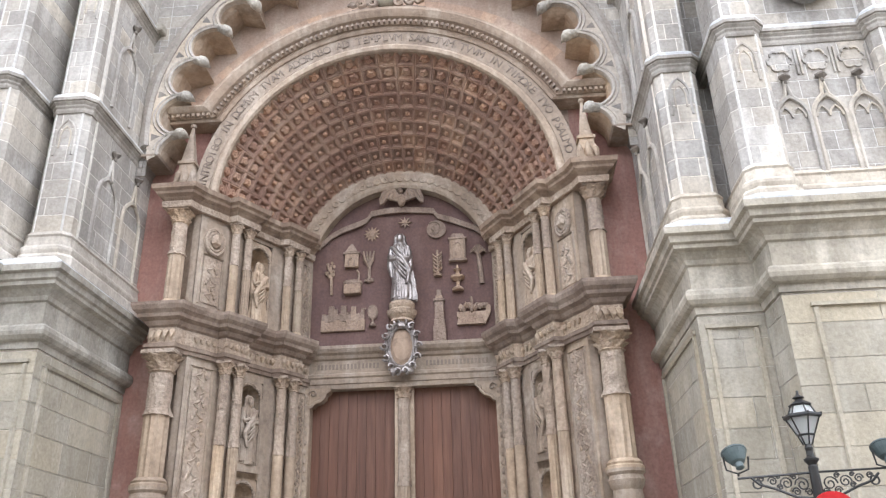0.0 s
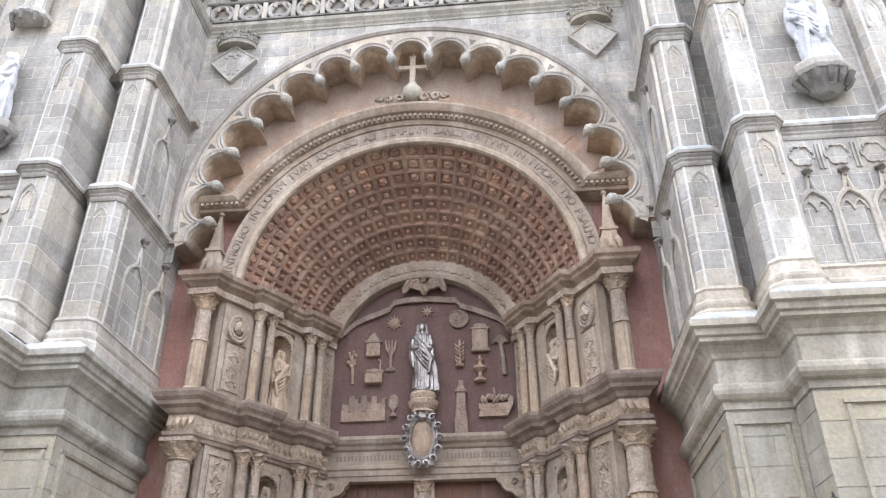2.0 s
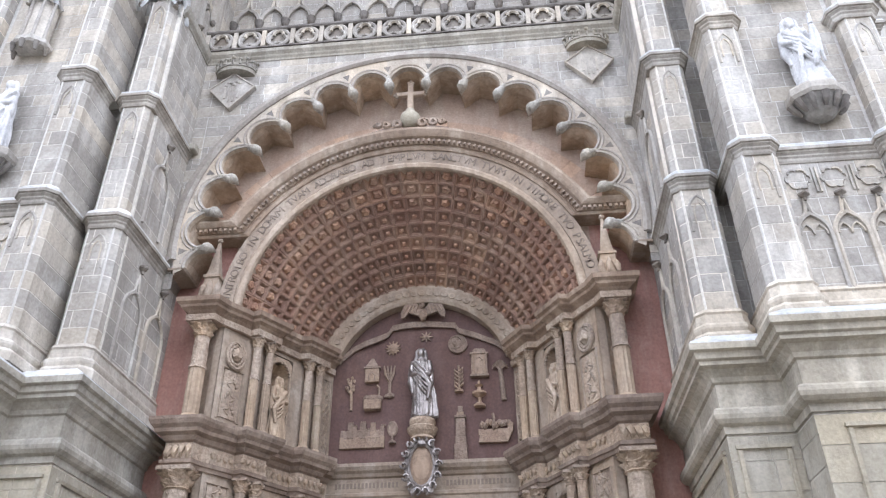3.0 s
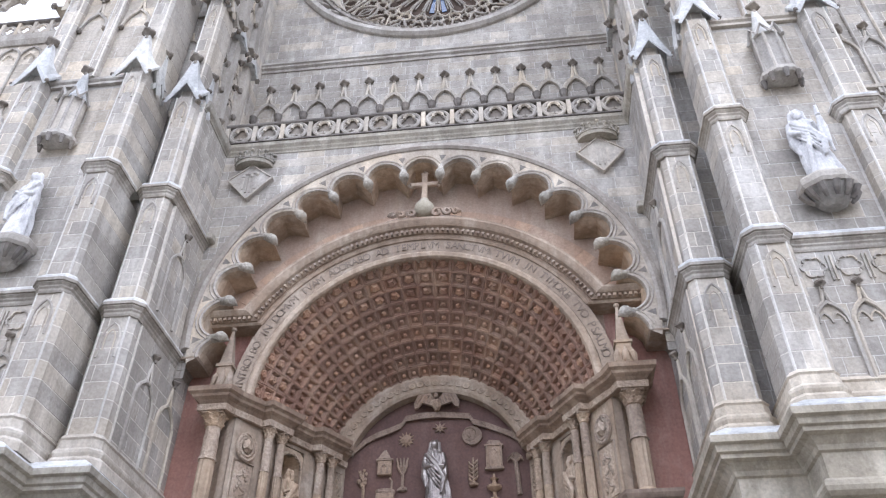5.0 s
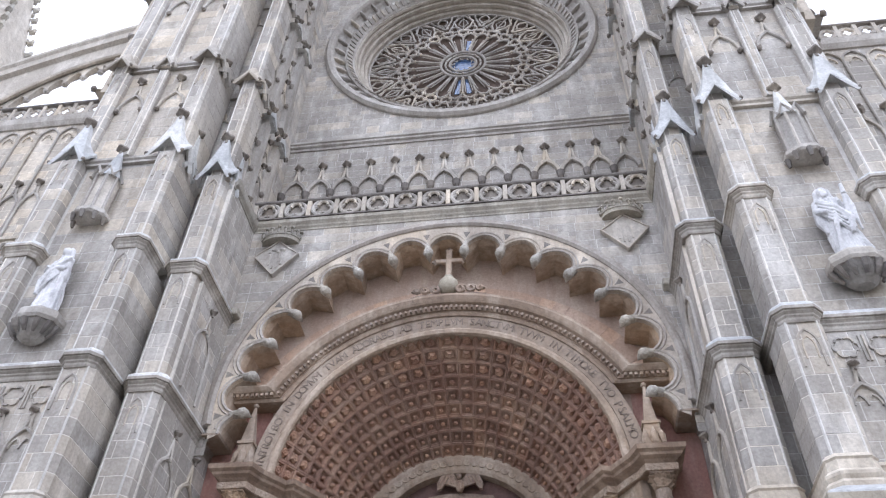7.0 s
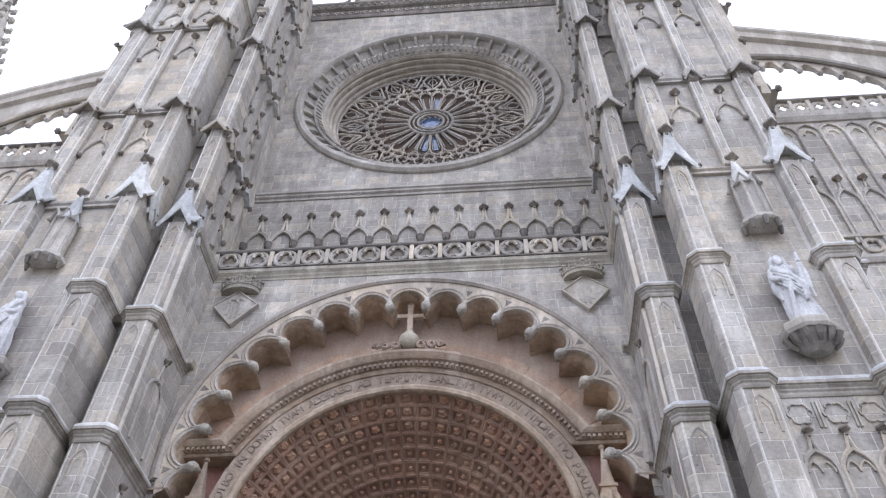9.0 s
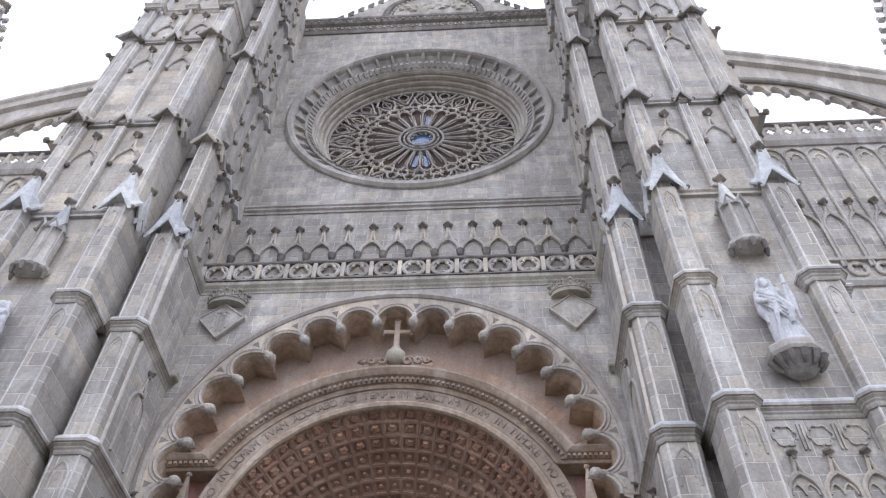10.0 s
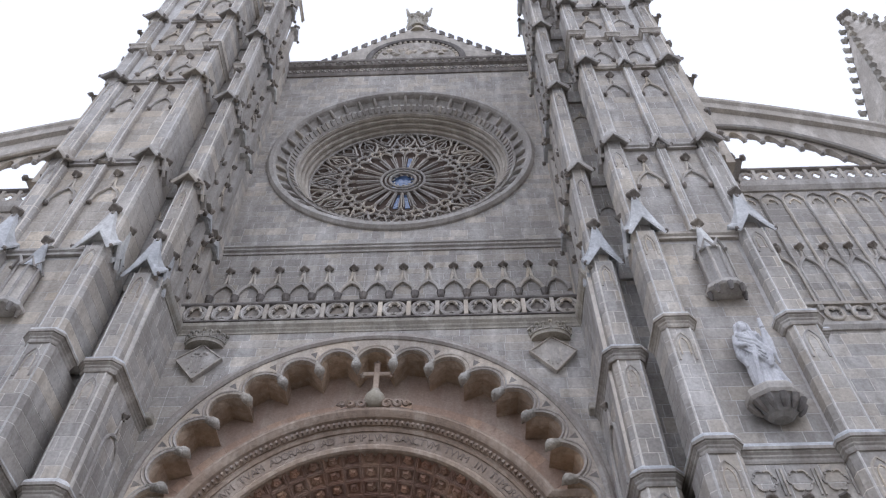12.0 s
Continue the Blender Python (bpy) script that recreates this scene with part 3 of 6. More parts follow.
            if zlow > 20:
                b = prism(B(), [(6.94, yc - 0.27), (6.72, yc - 0.2), (6.72, yc + 0.2), (6.94, yc + 0.27)], zlow, zz + 0.1)
                part("side_strip", b, GREY, t)
                for zk in (zlow + 1.5, zlow + 2.9):
                    if i < 2:
                        arch = part("blind_arch", gablet(B(), M, -1.0, -0.3, zk, 0.45, zk + 0.95, 0.045), GREY, t)
                        b = B()
                        finial(b, M(-0.65, zk + 1.1, 0.1), 0.6)
                        part("finial", b, SOOT_SHADE, arch)
                        knobs("crocket", [M(-1.0, zk - 0.1, 0.12), M(-0.3, zk - 0.1, 0.12)], 0.10, SOOT_SHADE, arch, (1, 1, 1.8))
    # gables and crockets on the outer flank
    for z0, apex in ((20.15, 20.98), (25.4, 26.05), (31.95, 32.6), (38.7, 39.4)):
        for yc in (14.95,):
            M = plane((11.75 if z0 < 21 else 12.30, yc), 90)
            b = B()
            loft(b, [[M(u, z, 0.0) for u, z in ((-0.46, z0), (0, apex), (0.46, z0))], [M(u, z, 0.32) for u, z in ((-0.5, z0), (0, apex), (0.5, z0))], [M(u, z, 0.32) for u, z in ((-0.4, z0 - 0.02), (0, apex - 0.25), (0.4, z0 - 0.02))], [M(u, z, 0.0) for u, z in ((-0.4, z0 - 0.02), (0, apex - 0.25), (0.4, z0 - 0.02))]])
            g = part("side_gable", b, GREY, t)
            knobs("crocket", [M(u, z0, 0.3) for u in (-0.5, 0.5)], 0.12, SOOT_SHADE, g)
            b = B()
            finial(b, M(0, apex + 0.2, 0.22), 0.8)
            part("finial", b, SOOT_SHADE, g)
        for zk in (z0 + 1.9, z0 + 3.6):
            b = B()
            blob(b, (12.36 if zk > 26 else 11.88, 14.55, zk), 0.17, 1, (1, 1, 1.3), 0.6)
            part("crocket", b, SOOT_SHADE, t)
    MIRROR[0] = 1
    return t


def gable_at(parent, cx, yf, back, w, z0, apex, tip, knob):
    """A pale gable over a strip, with a spike and a dark leafy knob on the lowest row."""
    d = w * 0.57
    y0, y1 = yf - 0.17, yf + 0.75
    ym = (y0 + y1) / 2
    hi = apex if knob else apex - 0.05
    star = [(-d, y0, z0), (0, y0, hi), (d, y0, z0), (d, ym, hi - 0.1), (d, y1, z0), (0, y1, hi), (-d, y1, z0), (-d, ym, hi - 0.1)]
    top = tip if knob else apex + 0.55
    yc = yf + (-0.02 if knob else 0.1)

    def level(k, dz, blend, z):
        return [(cx + x * k, yc + (y - yc) * k, (q + dz) * (1 - blend) + z * blend) for x, y, q in star]

    b = loft(B(), [level(0.86, -0.14, 0, 0), level(0.99, -0.12, 0, 0), level(1.0, 0.0, 0, 0), level(0.80, 0.02, 0.3, apex), level(0.55, 0, 0.75, apex + (0.3 if knob else 0.12)), level(0.30, 0, 1, apex + (0.62 if knob else 0.3)), level(0.13, 0, 1, top - 0.1)])
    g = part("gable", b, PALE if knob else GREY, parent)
    if knob:
        b = B()
        finial(b, (cx, yc, top), 1.0)
        part("finial", b, SOOT_SHADE, g)
    knobs("crocket", [(cx + sx * d, y0 + 0.03, z0) for sx in (-1, 1)], 0.07, SOOT_SHADE, g)


for side in (1, -1):
    tower(side)

# ---- the wall with the great scalloped arch ----
def tip_r(a):
    return 5.07 + 0.33 * math.sin(a) ** 2


def hood_r(a):
    return 6.18 + 0.14 * math.sin(a) ** 2


wall = thing("wall_portal", (0, Y_WALL, 0), "grey limestone wall over the scalloped arch", "wall", kind="structure")
wall["kind"] = "structure"
EDGE, TOPZ, LOWZ = 6.56, 20.24, 12.55
bm = B()
a_end = math.atan2(EDGE, LOWZ - ZHOOD)
angles = sorted({*(round(-a_end + 2 * a_end * i / 96, 5) for i in range(97)), math.atan2(EDGE, TOPZ - ZHOOD), -math.atan2(EDGE, TOPZ - ZHOOD)})
rows = []
for a in angles:
    sn, cs = math.sin(a), math.cos(a)
    far = min(EDGE / max(abs(sn), 1e-6), (TOPZ - ZHOOD) / cs if cs > 1e-6 else 1e9)
    near = min(hood_r(a), far - 0.02)
    rows.append([(near * sn, Y_WALL, ZHOOD + near * cs), (far * sn, Y_WALL, ZHOOD + far * cs), (far * sn, Y_WALL + 0.9, ZHOOD + far * cs), (near * sn, Y_WALL + 0.9, ZHOOD + near * cs)])
loft(bm, rows)
part("wall_face", bm, MORTAR, wall)


def off_arch(u, z, w, h):
    x0, x1 = u - EDGE, u + w - EDGE
    for x in (x0, x1, (x0 + x1) / 2):
        for q in (z, z + h):
            if math.hypot(x, q - ZHOOD) < hood_r(math.atan2(x, q - ZHOOD)) - 0.02:
                return False
    return True


ashlar(wall, GREY, (-EDGE, Y_WALL), 0, 2 * EDGE, 12.0, TOPZ, 0.42, 0.9, off_arch, singles=150, seed=21)
bm = B()
arch_sweep(bm, [(6.12, 17.42), (6.12, 17.26), (6.2, 17.2), (6.3, 17.24), (6.34, 17.3), (6.46, 17.33), (6.5, 17.42)], -97, 97, 80, ZHOOD, 0.02)
hood = thing("scalloped_arch", (0, Y_WALL, 12), "grey stone arch fringed with deep scallops and carved tips", "arch")
part("hood_moulding", bm, SCALLOP, hood)

STEP = radians(12.62)
for i in range(-8, 9):
    a0, a1 = (i - 0.5) * STEP, (i + 0.5) * STEP
    am = (a0 + a1) / 2
    P = []
    n = 12
    p0 = Vector((tip_r(a0) * math.sin(a0), tip_r(a0) * math.cos(a0)))
    p1 = Vector((tip_r(a1) * math.sin(a1), tip_r(a1) * math.cos(a1)))
    mid, half = (p0 + p1) / 2, (p1 - p0) / 2
    out = Vector((math.sin(am), math.cos(am)))
    for j in range(n + 1):
        b_ = math.pi * j / n
        if i == 8:
            b_ *= 0.45
        elif i == -8:
            b_ = math.pi - (math.pi - b_) * 0.45
        q = mid - half * math.cos(b_) + out * math.sin(b_) * 0.66
        P.append(q)
    Q = []
    for j in range(n + 1):
        a = a0 + (a1 - a0) * j / n
        if i == 8:
            a = a0 + (a1 - a0) * 0.5 * j / n
        elif i == -8:
            a = a1 + (a0 - a1) * 0.5 * (n - j) / n
        Q.append(Vector((hood_r(a) * math.sin(a), hood_r(a) * math.cos(a))))
    bm = B()
    front = 17.30
    # a faceted shell behind each scallop, drawn together towards the back
    loft(bm, [[(q.x, 17.42, ZHOOD + q.y) for q in Q], [(q.x, front, ZHOOD + q.y) for q in Q], [(p.x, front, ZHOOD + p.y) for p in P], [(p.x, front + 0.14, ZHOOD + p.y) for p in P]], closed=False)
    s = part("scallop", bm, SCALLOP, hood)
    bm = B()
    back = []
    for j, p in enumerate(P):
        k = min(round(j / 4) * 4, n)
        back.append(P[k])
    loft(bm, [[(p.x, front + 0.13, ZHOOD + p.y) for p in P], [(p.x, 17.65, ZHOOD + p.y) for p in back], [(p.x * 1.0, Y_RED + 0.02, ZHOOD + p.y) for p in back]], closed=False)
    part("soffit", bm, TAN, s)
    # leaf edge round the scallop; dark triangle beside it painted as a hole's shade
    bm = B()
    tube(bm, [(p.x, front - 0.01, ZHOOD + p.y) for p in [mid + (p - mid) * 1.07 for p in P]], 0.045, 5)
    part("leaf_edge", bm, SCALLOP, s)
    bm = B()
    tube(bm, [(p.x, front, ZHOOD + p.y) for p in [mid + (p - mid) * 1.24 for p in P[2:-2]]], 0.034, 5)
    part("leaf_edge", bm, SCALLOP, s)
    if i < 8:
        c = Vector((math.sin(a1), math.cos(a1)))
        tvec = Vector((c.y, -c.x))
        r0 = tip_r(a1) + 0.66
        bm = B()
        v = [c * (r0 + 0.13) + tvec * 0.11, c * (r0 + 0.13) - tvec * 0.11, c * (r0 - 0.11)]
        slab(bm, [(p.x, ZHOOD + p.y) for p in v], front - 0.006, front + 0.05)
        part("pierced_triangle", bm, SOOT_SHADE, hood)
        # carved tip
        bm = B()
        r1 = tip_r(a1)
        rings = []
        for rr, ww, yy in ((0.42, 0.08, 0.0), (0.26, 0.10, -0.05), (0.12, 0.11, -0.09), (0.08, 0.15, -0.11), (-0.05, 0.16, -0.11), (-0.13, 0.10, -0.06), (-0.16, 0.03, 0.02)):
            p = c * (r1 + rr)
            rings.append([(p.x + tvec.x * ww * math.cos(x), front + 0.12 + yy + 0.15 * math.sin(x), ZHOOD + p.y + tvec.y * ww * math.cos(x)) for x in [2 * math.pi * k / 8 for k in range(8)]])
        loft(bm, rings)
        part("carved_tip", bm, CARVED_BUFF, hood, smooth=True)

for s in (1, -1):
    MIRROR[0] = s
    part("springer", slab(B(), [(5.89, 12.585), (6.49, 12.585), (6.49, 12.53), (5.93, 12.53)], 17.29, 18.33), TAN, hood)
    MIRROR[0] = 1

# recessed wall under the great arch, with the vault's round opening
bm = B()
rows = []
for i in range(73):
    a = radians(-92 + 184 * i / 72)
    ri, ro = 4.74, 6.9
    zi = max(11.6, ZC + ri * math.cos(a)) if abs(a) > 1.5 else ZC + ri * math.cos(a)
    rows.append([(ri * math.sin(a), Y_RED, zi), (ro * math.sin(a), Y_RED, ZC + (ro + 2.2) * math.cos(a) if abs(a) < 1.2 else ZC + 9.1 * math.cos(a)), (ro * math.sin(a), Y_RED + 0.5, ZC + 9.1 * math.cos(a)), (ri * math.sin(a), Y_RED + 0.5, zi)])
loft(bm, rows)
recess = tagged(part("wall_recess", bm, ROSY), "tan and rosy stone wall inside the scalloped arch", "wall", kind="structure")
# wedge-shaped stones above the inscription arch
for i in range(-15, 16):
    a0, a1 = radians(i * 3.9 - 1.92), radians(i * 3.9 + 1.92)
    bm = B()
    r0, r1 = 5.80, 6.62
    slab(bm, [(r0 * math.sin(a0), ZC + r0 * math.cos(a0)), (r1 * math.sin(a0), ZC + r1 * math.cos(a0)), (r1 * math.sin(a1), ZC + r1 * math.cos(a1)), (r0 * math.sin(a1), ZC + r0 * math.cos(a1))], Y_RED - 0.02 - 0.006 * (i % 3), Y_RED + 0.02)
    part("voussoir", bm, BRICKY, recess)
for s in (1, -1):
    MIRROR[0] = s
    bm = B()
    box(bm, 4.95, 6.62, Y_RED - 0.012, Y_RED + 0.5, 0, 14.0)
    tagged(part("wall_red", bm, RED), "faded red plaster wall beside the portal", "wall", kind="structure")
    MIRROR[0] = 1

# ---- inscription arch ----
label_arch = thing("inscription_arch", (0, 17.9, 11.6), "tan stone arch band with a carved Latin inscription and dentils", "arch")
part("inner_roll", arch_sweep(B(), [(4.50, 18.0), (4.46, 17.93), (4.50, 17.86), (4.60, 17.84), (4.68, 17.88), (4.72, 18.0), (4.72, 18.4), (4.50, 18.4)], -88, 88, 72, ZC), TAN, label_arch)
label_band = part("inscription_band", arch_sweep(B(), [(4.70, 18.4), (4.70, 17.90), (5.10, 17.84), (5.10, 18.4)], -88, 88, 72, ZC), TAN, label_arch)
crown = [(5.08, 18.4), (5.08, 17.80), (5.16, 17.76), (5.20, 17.80), (5.26, 17.80), (5.26, 17.74), (5.40, 17.70), (5.44, 17.60), (5.50, 17.56), (5.62, 17.50), (5.70, 17.50), (5.74, 17.60), (5.74, 18.4)]
SHZ = 13.80


def crown_course(prof):
    """The crown's profile round the arch, mitred at both ends into level shoulders."""
    rings = []
    for i in range(-40, 41):
        k = i / 40
        ring = []
        for r, y in prof:
            a = k * math.acos((SHZ - ZC + (r - 5.08) * 0.62) / r)
            ring.append((r * math.sin(a), y, ZC + r * math.cos(a)))
        rings.append(ring)
    for sg in (-1, 1):
        end = [(sg * 6.2, y, SHZ + (r - 5.08) * 0.62) for r, y in prof]
        rings = [end] + rings if sg < 0 else rings + [end]
    return loft(B(), rings)


part("crown_moulding", crown_course(crown), CROWN, label_arch)
for i in range(-37, 38):
    a = radians(i * 1.64)
    bm = B()
    c, t_ = Vector((math.sin(a), math.cos(a))), Vector((math.cos(a), -math.sin(a)))
    p = [c * r + t_ * k for r, k in ((5.27, -0.03), (5.36, -0.03), (5.36, 0.03), (5.27, 0.03))]
    slab(bm, [(q.x, ZC + q.y) for q in p], 17.62, 17.82)
    part("dentil", bm, CROWN, label_arch)
for s in (1, -1):
    MIRROR[0] = s
    for i in range(10):
        part("dentil", box(B(), 4.78 + i * 0.14, 4.86 + i * 0.14, 17.62, 17.82, SHZ + 0.12, SHZ + 0.20), CROWN, label_arch)
    MIRROR[0] = 1


def lettering(text, r, y, size, a0, a1, name, parent):
    """Letters set one by one round the arch, feet towards its centre."""
    n = len(text)
    for i, ch in enumerate(text):
        if ch == " ":
            continue
        cu = bpy.data.curves.new("letter", "FONT")
        cu.body, cu.size, cu.extrude, cu.align_x, cu.resolution_u = ch, size, 0.012, "CENTER", 3
        ob = new("letter", cu)
        dg = bpy.context.evaluated_depsgraph_get()
        me = ob.evaluated_get(dg).to_mesh()
        a = radians(a0 + (a1 - a0) * i / (n - 1))
        c, t_ = Vector((math.sin(a), math.cos(a))), Vector((math.cos(a), -math.sin(a)))
        verts = []
        for v in me.vertices:
            q = c * (r + v.co.y) + t_ * v.co.x
            verts.append((q.x, y - v.co.z, ZC + q.y))
        faces = [tuple(p.vertices) for p in me.polygons]
        ob.evaluated_get(dg).to_mesh_clear()
        bpy.data.objects.remove(ob)
        bpy.data.curves.remove(cu)
        raw_mesh(name, verts, faces, INK, parent)


lettering("INTROIBO IN DOMVM TVAM ADORABO AD TEMPLVM SANCTVM TVVM IN TIMORE TVO PSALMO V", 4.79, 17.865, 0.32, -84, 84, "letter", label_band)

# ---- coffered vault, narrowing to the door ----
VY0, VY1 = 18.0, 21.0


def vault(u, s):
    """A place on the vault: u from -1 to 1 across, s from 0 at the front to 1 at the back; the way out of the room, too."""
    r = 4.55 + (3.08 - 4.55) * s
    zc = ZC - 0.02 + (10.60 - ZC) * s
    a = radians((87 + (70 - 87) * s) * u)
    return Vector((r * math.sin(a), VY0 + (VY1 - VY0) * s, zc + r * math.cos(a))), Vector((math.sin(a), 0.40, math.cos(a))).normalized()


vault_thing = thing("coffered_vault", (0, 19.5, 11.6), "reddish stone vault with square coffers and rosettes", "vault", kind="structure")
NA, NR = 25, 9
bm = B()
grid = []
for i in range(61):
    u = -1 + 2 * i / 60
    grid.append([tuple(vault(u, s)[0] + vault(u, s)[1] * 0.16) for s in [j / 12 for j in range(13)]])
loft(bm, grid, closed=False)
part("vault_shell", bm, COFFER, vault_thing, clean=False)
for i in range(NA):
    for j in range(NR):
        u0, u1 = -1 + 2 * i / NA, -1 + 2 * (i + 1) / NA
        s0, s1 = j / NR, (j + 1) / NR

        def ring(k, d):
            um, sm = (u0 + u1) / 2, (s0 + s1) / 2
            out_ = []
            for a, b_ in ((u0, s0), (u1, s0), (u1, s1), (u0, s1)):
                p, nn = vault(um + (a - um) * k, sm + (b_ - sm) * k)
                out_.append(p + nn * d)
            return out_

        bm = B()
        rings = [ring(0.985, 0.04), ring(0.97, 0.0), ring(0.82, 0.0), ring(0.78, 0.04), ring(0.68, 0.045), ring(0.64, 0.085), ring(0.5, 0.09)]
        rows = [[bm.verts.new(p) for p in r] for r in rings]
        for a, b_ in zip(rows, rows[1:]):
            for k in range(4):
                bm.faces.new((a[k], a[(k + 1) % 4], b_[(k + 1) % 4], b_[k]))
        bm.faces.new(rows[-1])
        cf = part("coffer", bm, COFFER, vault_thing, clean=False)
        # rosette
        p, nn = vault((u0 + u1) / 2, (s0 + s1) / 2)
        e1 = (vault(u1, s0)[0] - vault(u0, s0)[0])
        r = e1.length * 0.18
        e1 = e1.normalized()
        e2 = nn.cross(e1)
        bm = B()
        k0 = random.Random(i * 31 + j + 3).random()
        grow = 1.4 if j < 3 else 0.85
        rows = []
        for q, lift, lobe in ((1.0, 0.085, 0.0), (1.0, 0.03, 0.16), (0.62, -0.015, 0.10), (0.30, -0.005, 0.0)):
            rows.append([bm.verts.new(p + nn * lift * grow + (e1 * math.cos(a) + e2 * math.sin(a)) * r * grow * q * (1 + lobe * (-1) ** k)) for k, a in [(k, 2 * math.pi * (k + k0) / 10) for k in range(10)]])
        for ra, rb in zip(rows, rows[1:]):
            for k in range(10):
                bm.faces.new((ra[k], ra[(k + 1) % 10], rb[(k + 1) % 10], rb[k]))
        c0 = bm.verts.new(p - nn * 0.035)
        for k in range(10):
            bm.faces.new((rows[-1][k], rows[-1][(k + 1) % 10], c0))
        part("rosette", bm, COFFER, cf, clean=False)

# decorated arch at the back of the vault, and the tympanum
band = thing("tympanum_arch", (0, 21.1, 11.5), "tan stone arch band with carved scrolls round the tympanum", "arch")
part("arch_band", arch_sweep(B(), [(2.60, 21.55), (2.60, 21.12), (2.68, 21.06), (3.02, 20.96), (3.14, 20.98), (3.2, 21.1), (3.2, 21.55)], -72, 72, 48, 10.62), TAN, band)
for i in range(-14, 15):
    a = radians(i * 4.75)
    c, t_ = Vector((math.sin(a), math.cos(a))), Vector((math.cos(a), -math.sin(a)))
    bm = B()
    pts = []
    for k in range(9):
        q = c * (2.86 + 0.085 * math.sin(k * 0.79)) + t_ * 0.085 * math.cos(k * 0.79)
        pts.append((q.x, 21.0, 10.62 + q.y))
    tube(bm, pts, 0.025, 4)
    part("scroll", bm, TAN, band)
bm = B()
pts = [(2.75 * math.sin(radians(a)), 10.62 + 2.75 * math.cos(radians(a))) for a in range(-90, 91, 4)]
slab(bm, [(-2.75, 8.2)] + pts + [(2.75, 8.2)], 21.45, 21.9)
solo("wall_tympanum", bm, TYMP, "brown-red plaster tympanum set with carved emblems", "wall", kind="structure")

# ---- the splayed sides of the portal ----
P0, P1 = Vector((4.75, 17.9)), Vector((2.72, 21.3))
JD = P1 - P0
JL = JD.length
JN = Vector((JD.y, -JD.x)).normalized() * -1.0
JTURN = math.degrees(math.atan2(JD.y, JD.x)) - 180


def J(k, n=0.0):
    """A plan point at the share k along the splay, n metres out of it."""
    p = P0 + JD * k + JN * n
    return (p.x, p.y)


def column(parent, x, y, z0, z1, r, cap=0.42, mat=None, flutes=True, drape=True, base=0.22):
    """A column with base, fluted shaft, carved upper sleeve and leafy capital."""
    mat = mat or TAN
    c = part("column", lathe(B(), x, y, [(r * 1.45, z0), (r * 1.45, z0 + base * 0.3), (r * 1.3, z0 + base * 0.45), (r * 1.36, z0 + base * 0.65), (r * 1.1, z0 + base)], 16), mat, parent)
    b = B()
    zt = z1 - cap
    zs = z0 + base + (zt - z0 - base) * 0.58
    lathe(b, x, y, [(r, z0 + base - 0.01), (r * 1.0, zs), ], 24, 0.10 if flutes else 0.0, 12 if flutes else 0)
    part("shaft", b, mat, c, smooth=False)
    b = B()
    rings = []
    for i in range(15):
        z = zs + (zt - zs) * i / 14
        ring = []
        for k in range(18):
            a = 2 * math.pi * k / 18
            flare = 0.22 * max(0.0, 1 - i / 2.2) * (0.7 + 0.3 * math.cos(7 * a)) if drape else 0.0
            q = r * (0.98 - 0.06 * i / 14 + flare) * (1 + (0.11 * noise.noise(Vector((math.cos(a) * 3 + x, math.sin(a) * 3 + y, z * 5))) if drape else 0.0))
            ring.append((x + q * math.cos(a), y + q * math.sin(a), z))
        rings.append(ring)
    loft(b, rings)
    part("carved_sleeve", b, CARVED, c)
    b = B()
    rings = []
    for rr, zz, lobe in ((0.95, 0.0, 0), (1.12, 0.05, 0), (0.92, 0.12, 0), (1.0, 0.2, 0.05), (1.12, 0.32, 0.2), (1.3, 0.42, 0.28), (1.06, 0.46, 0.1), (1.12, 0.56, -0.1), (1.4, 0.70, -0.22), (1.62, 0.78, -0.26), (1.2, 0.83, 0.0)):
        ring = []
        for k in range(24):
            a = 2 * math.pi * k / 24
            q = r * rr * (1 + lobe * math.cos(8 * a) * 0.6 + 0.10 * noise.noise(Vector((math.cos(a) * 4 + x, math.sin(a) * 4 + y, zz * 9))))
            ring.append((x + q * math.cos(a), y + q * math.sin(a), zt + cap * zz))
        rings.append(ring)
    loft(b, rings)
    w = r * 1.4
    box(b, x - w, x + w, y - w, y + w, zt + cap * 0.82, z1)
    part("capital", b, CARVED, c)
    return c


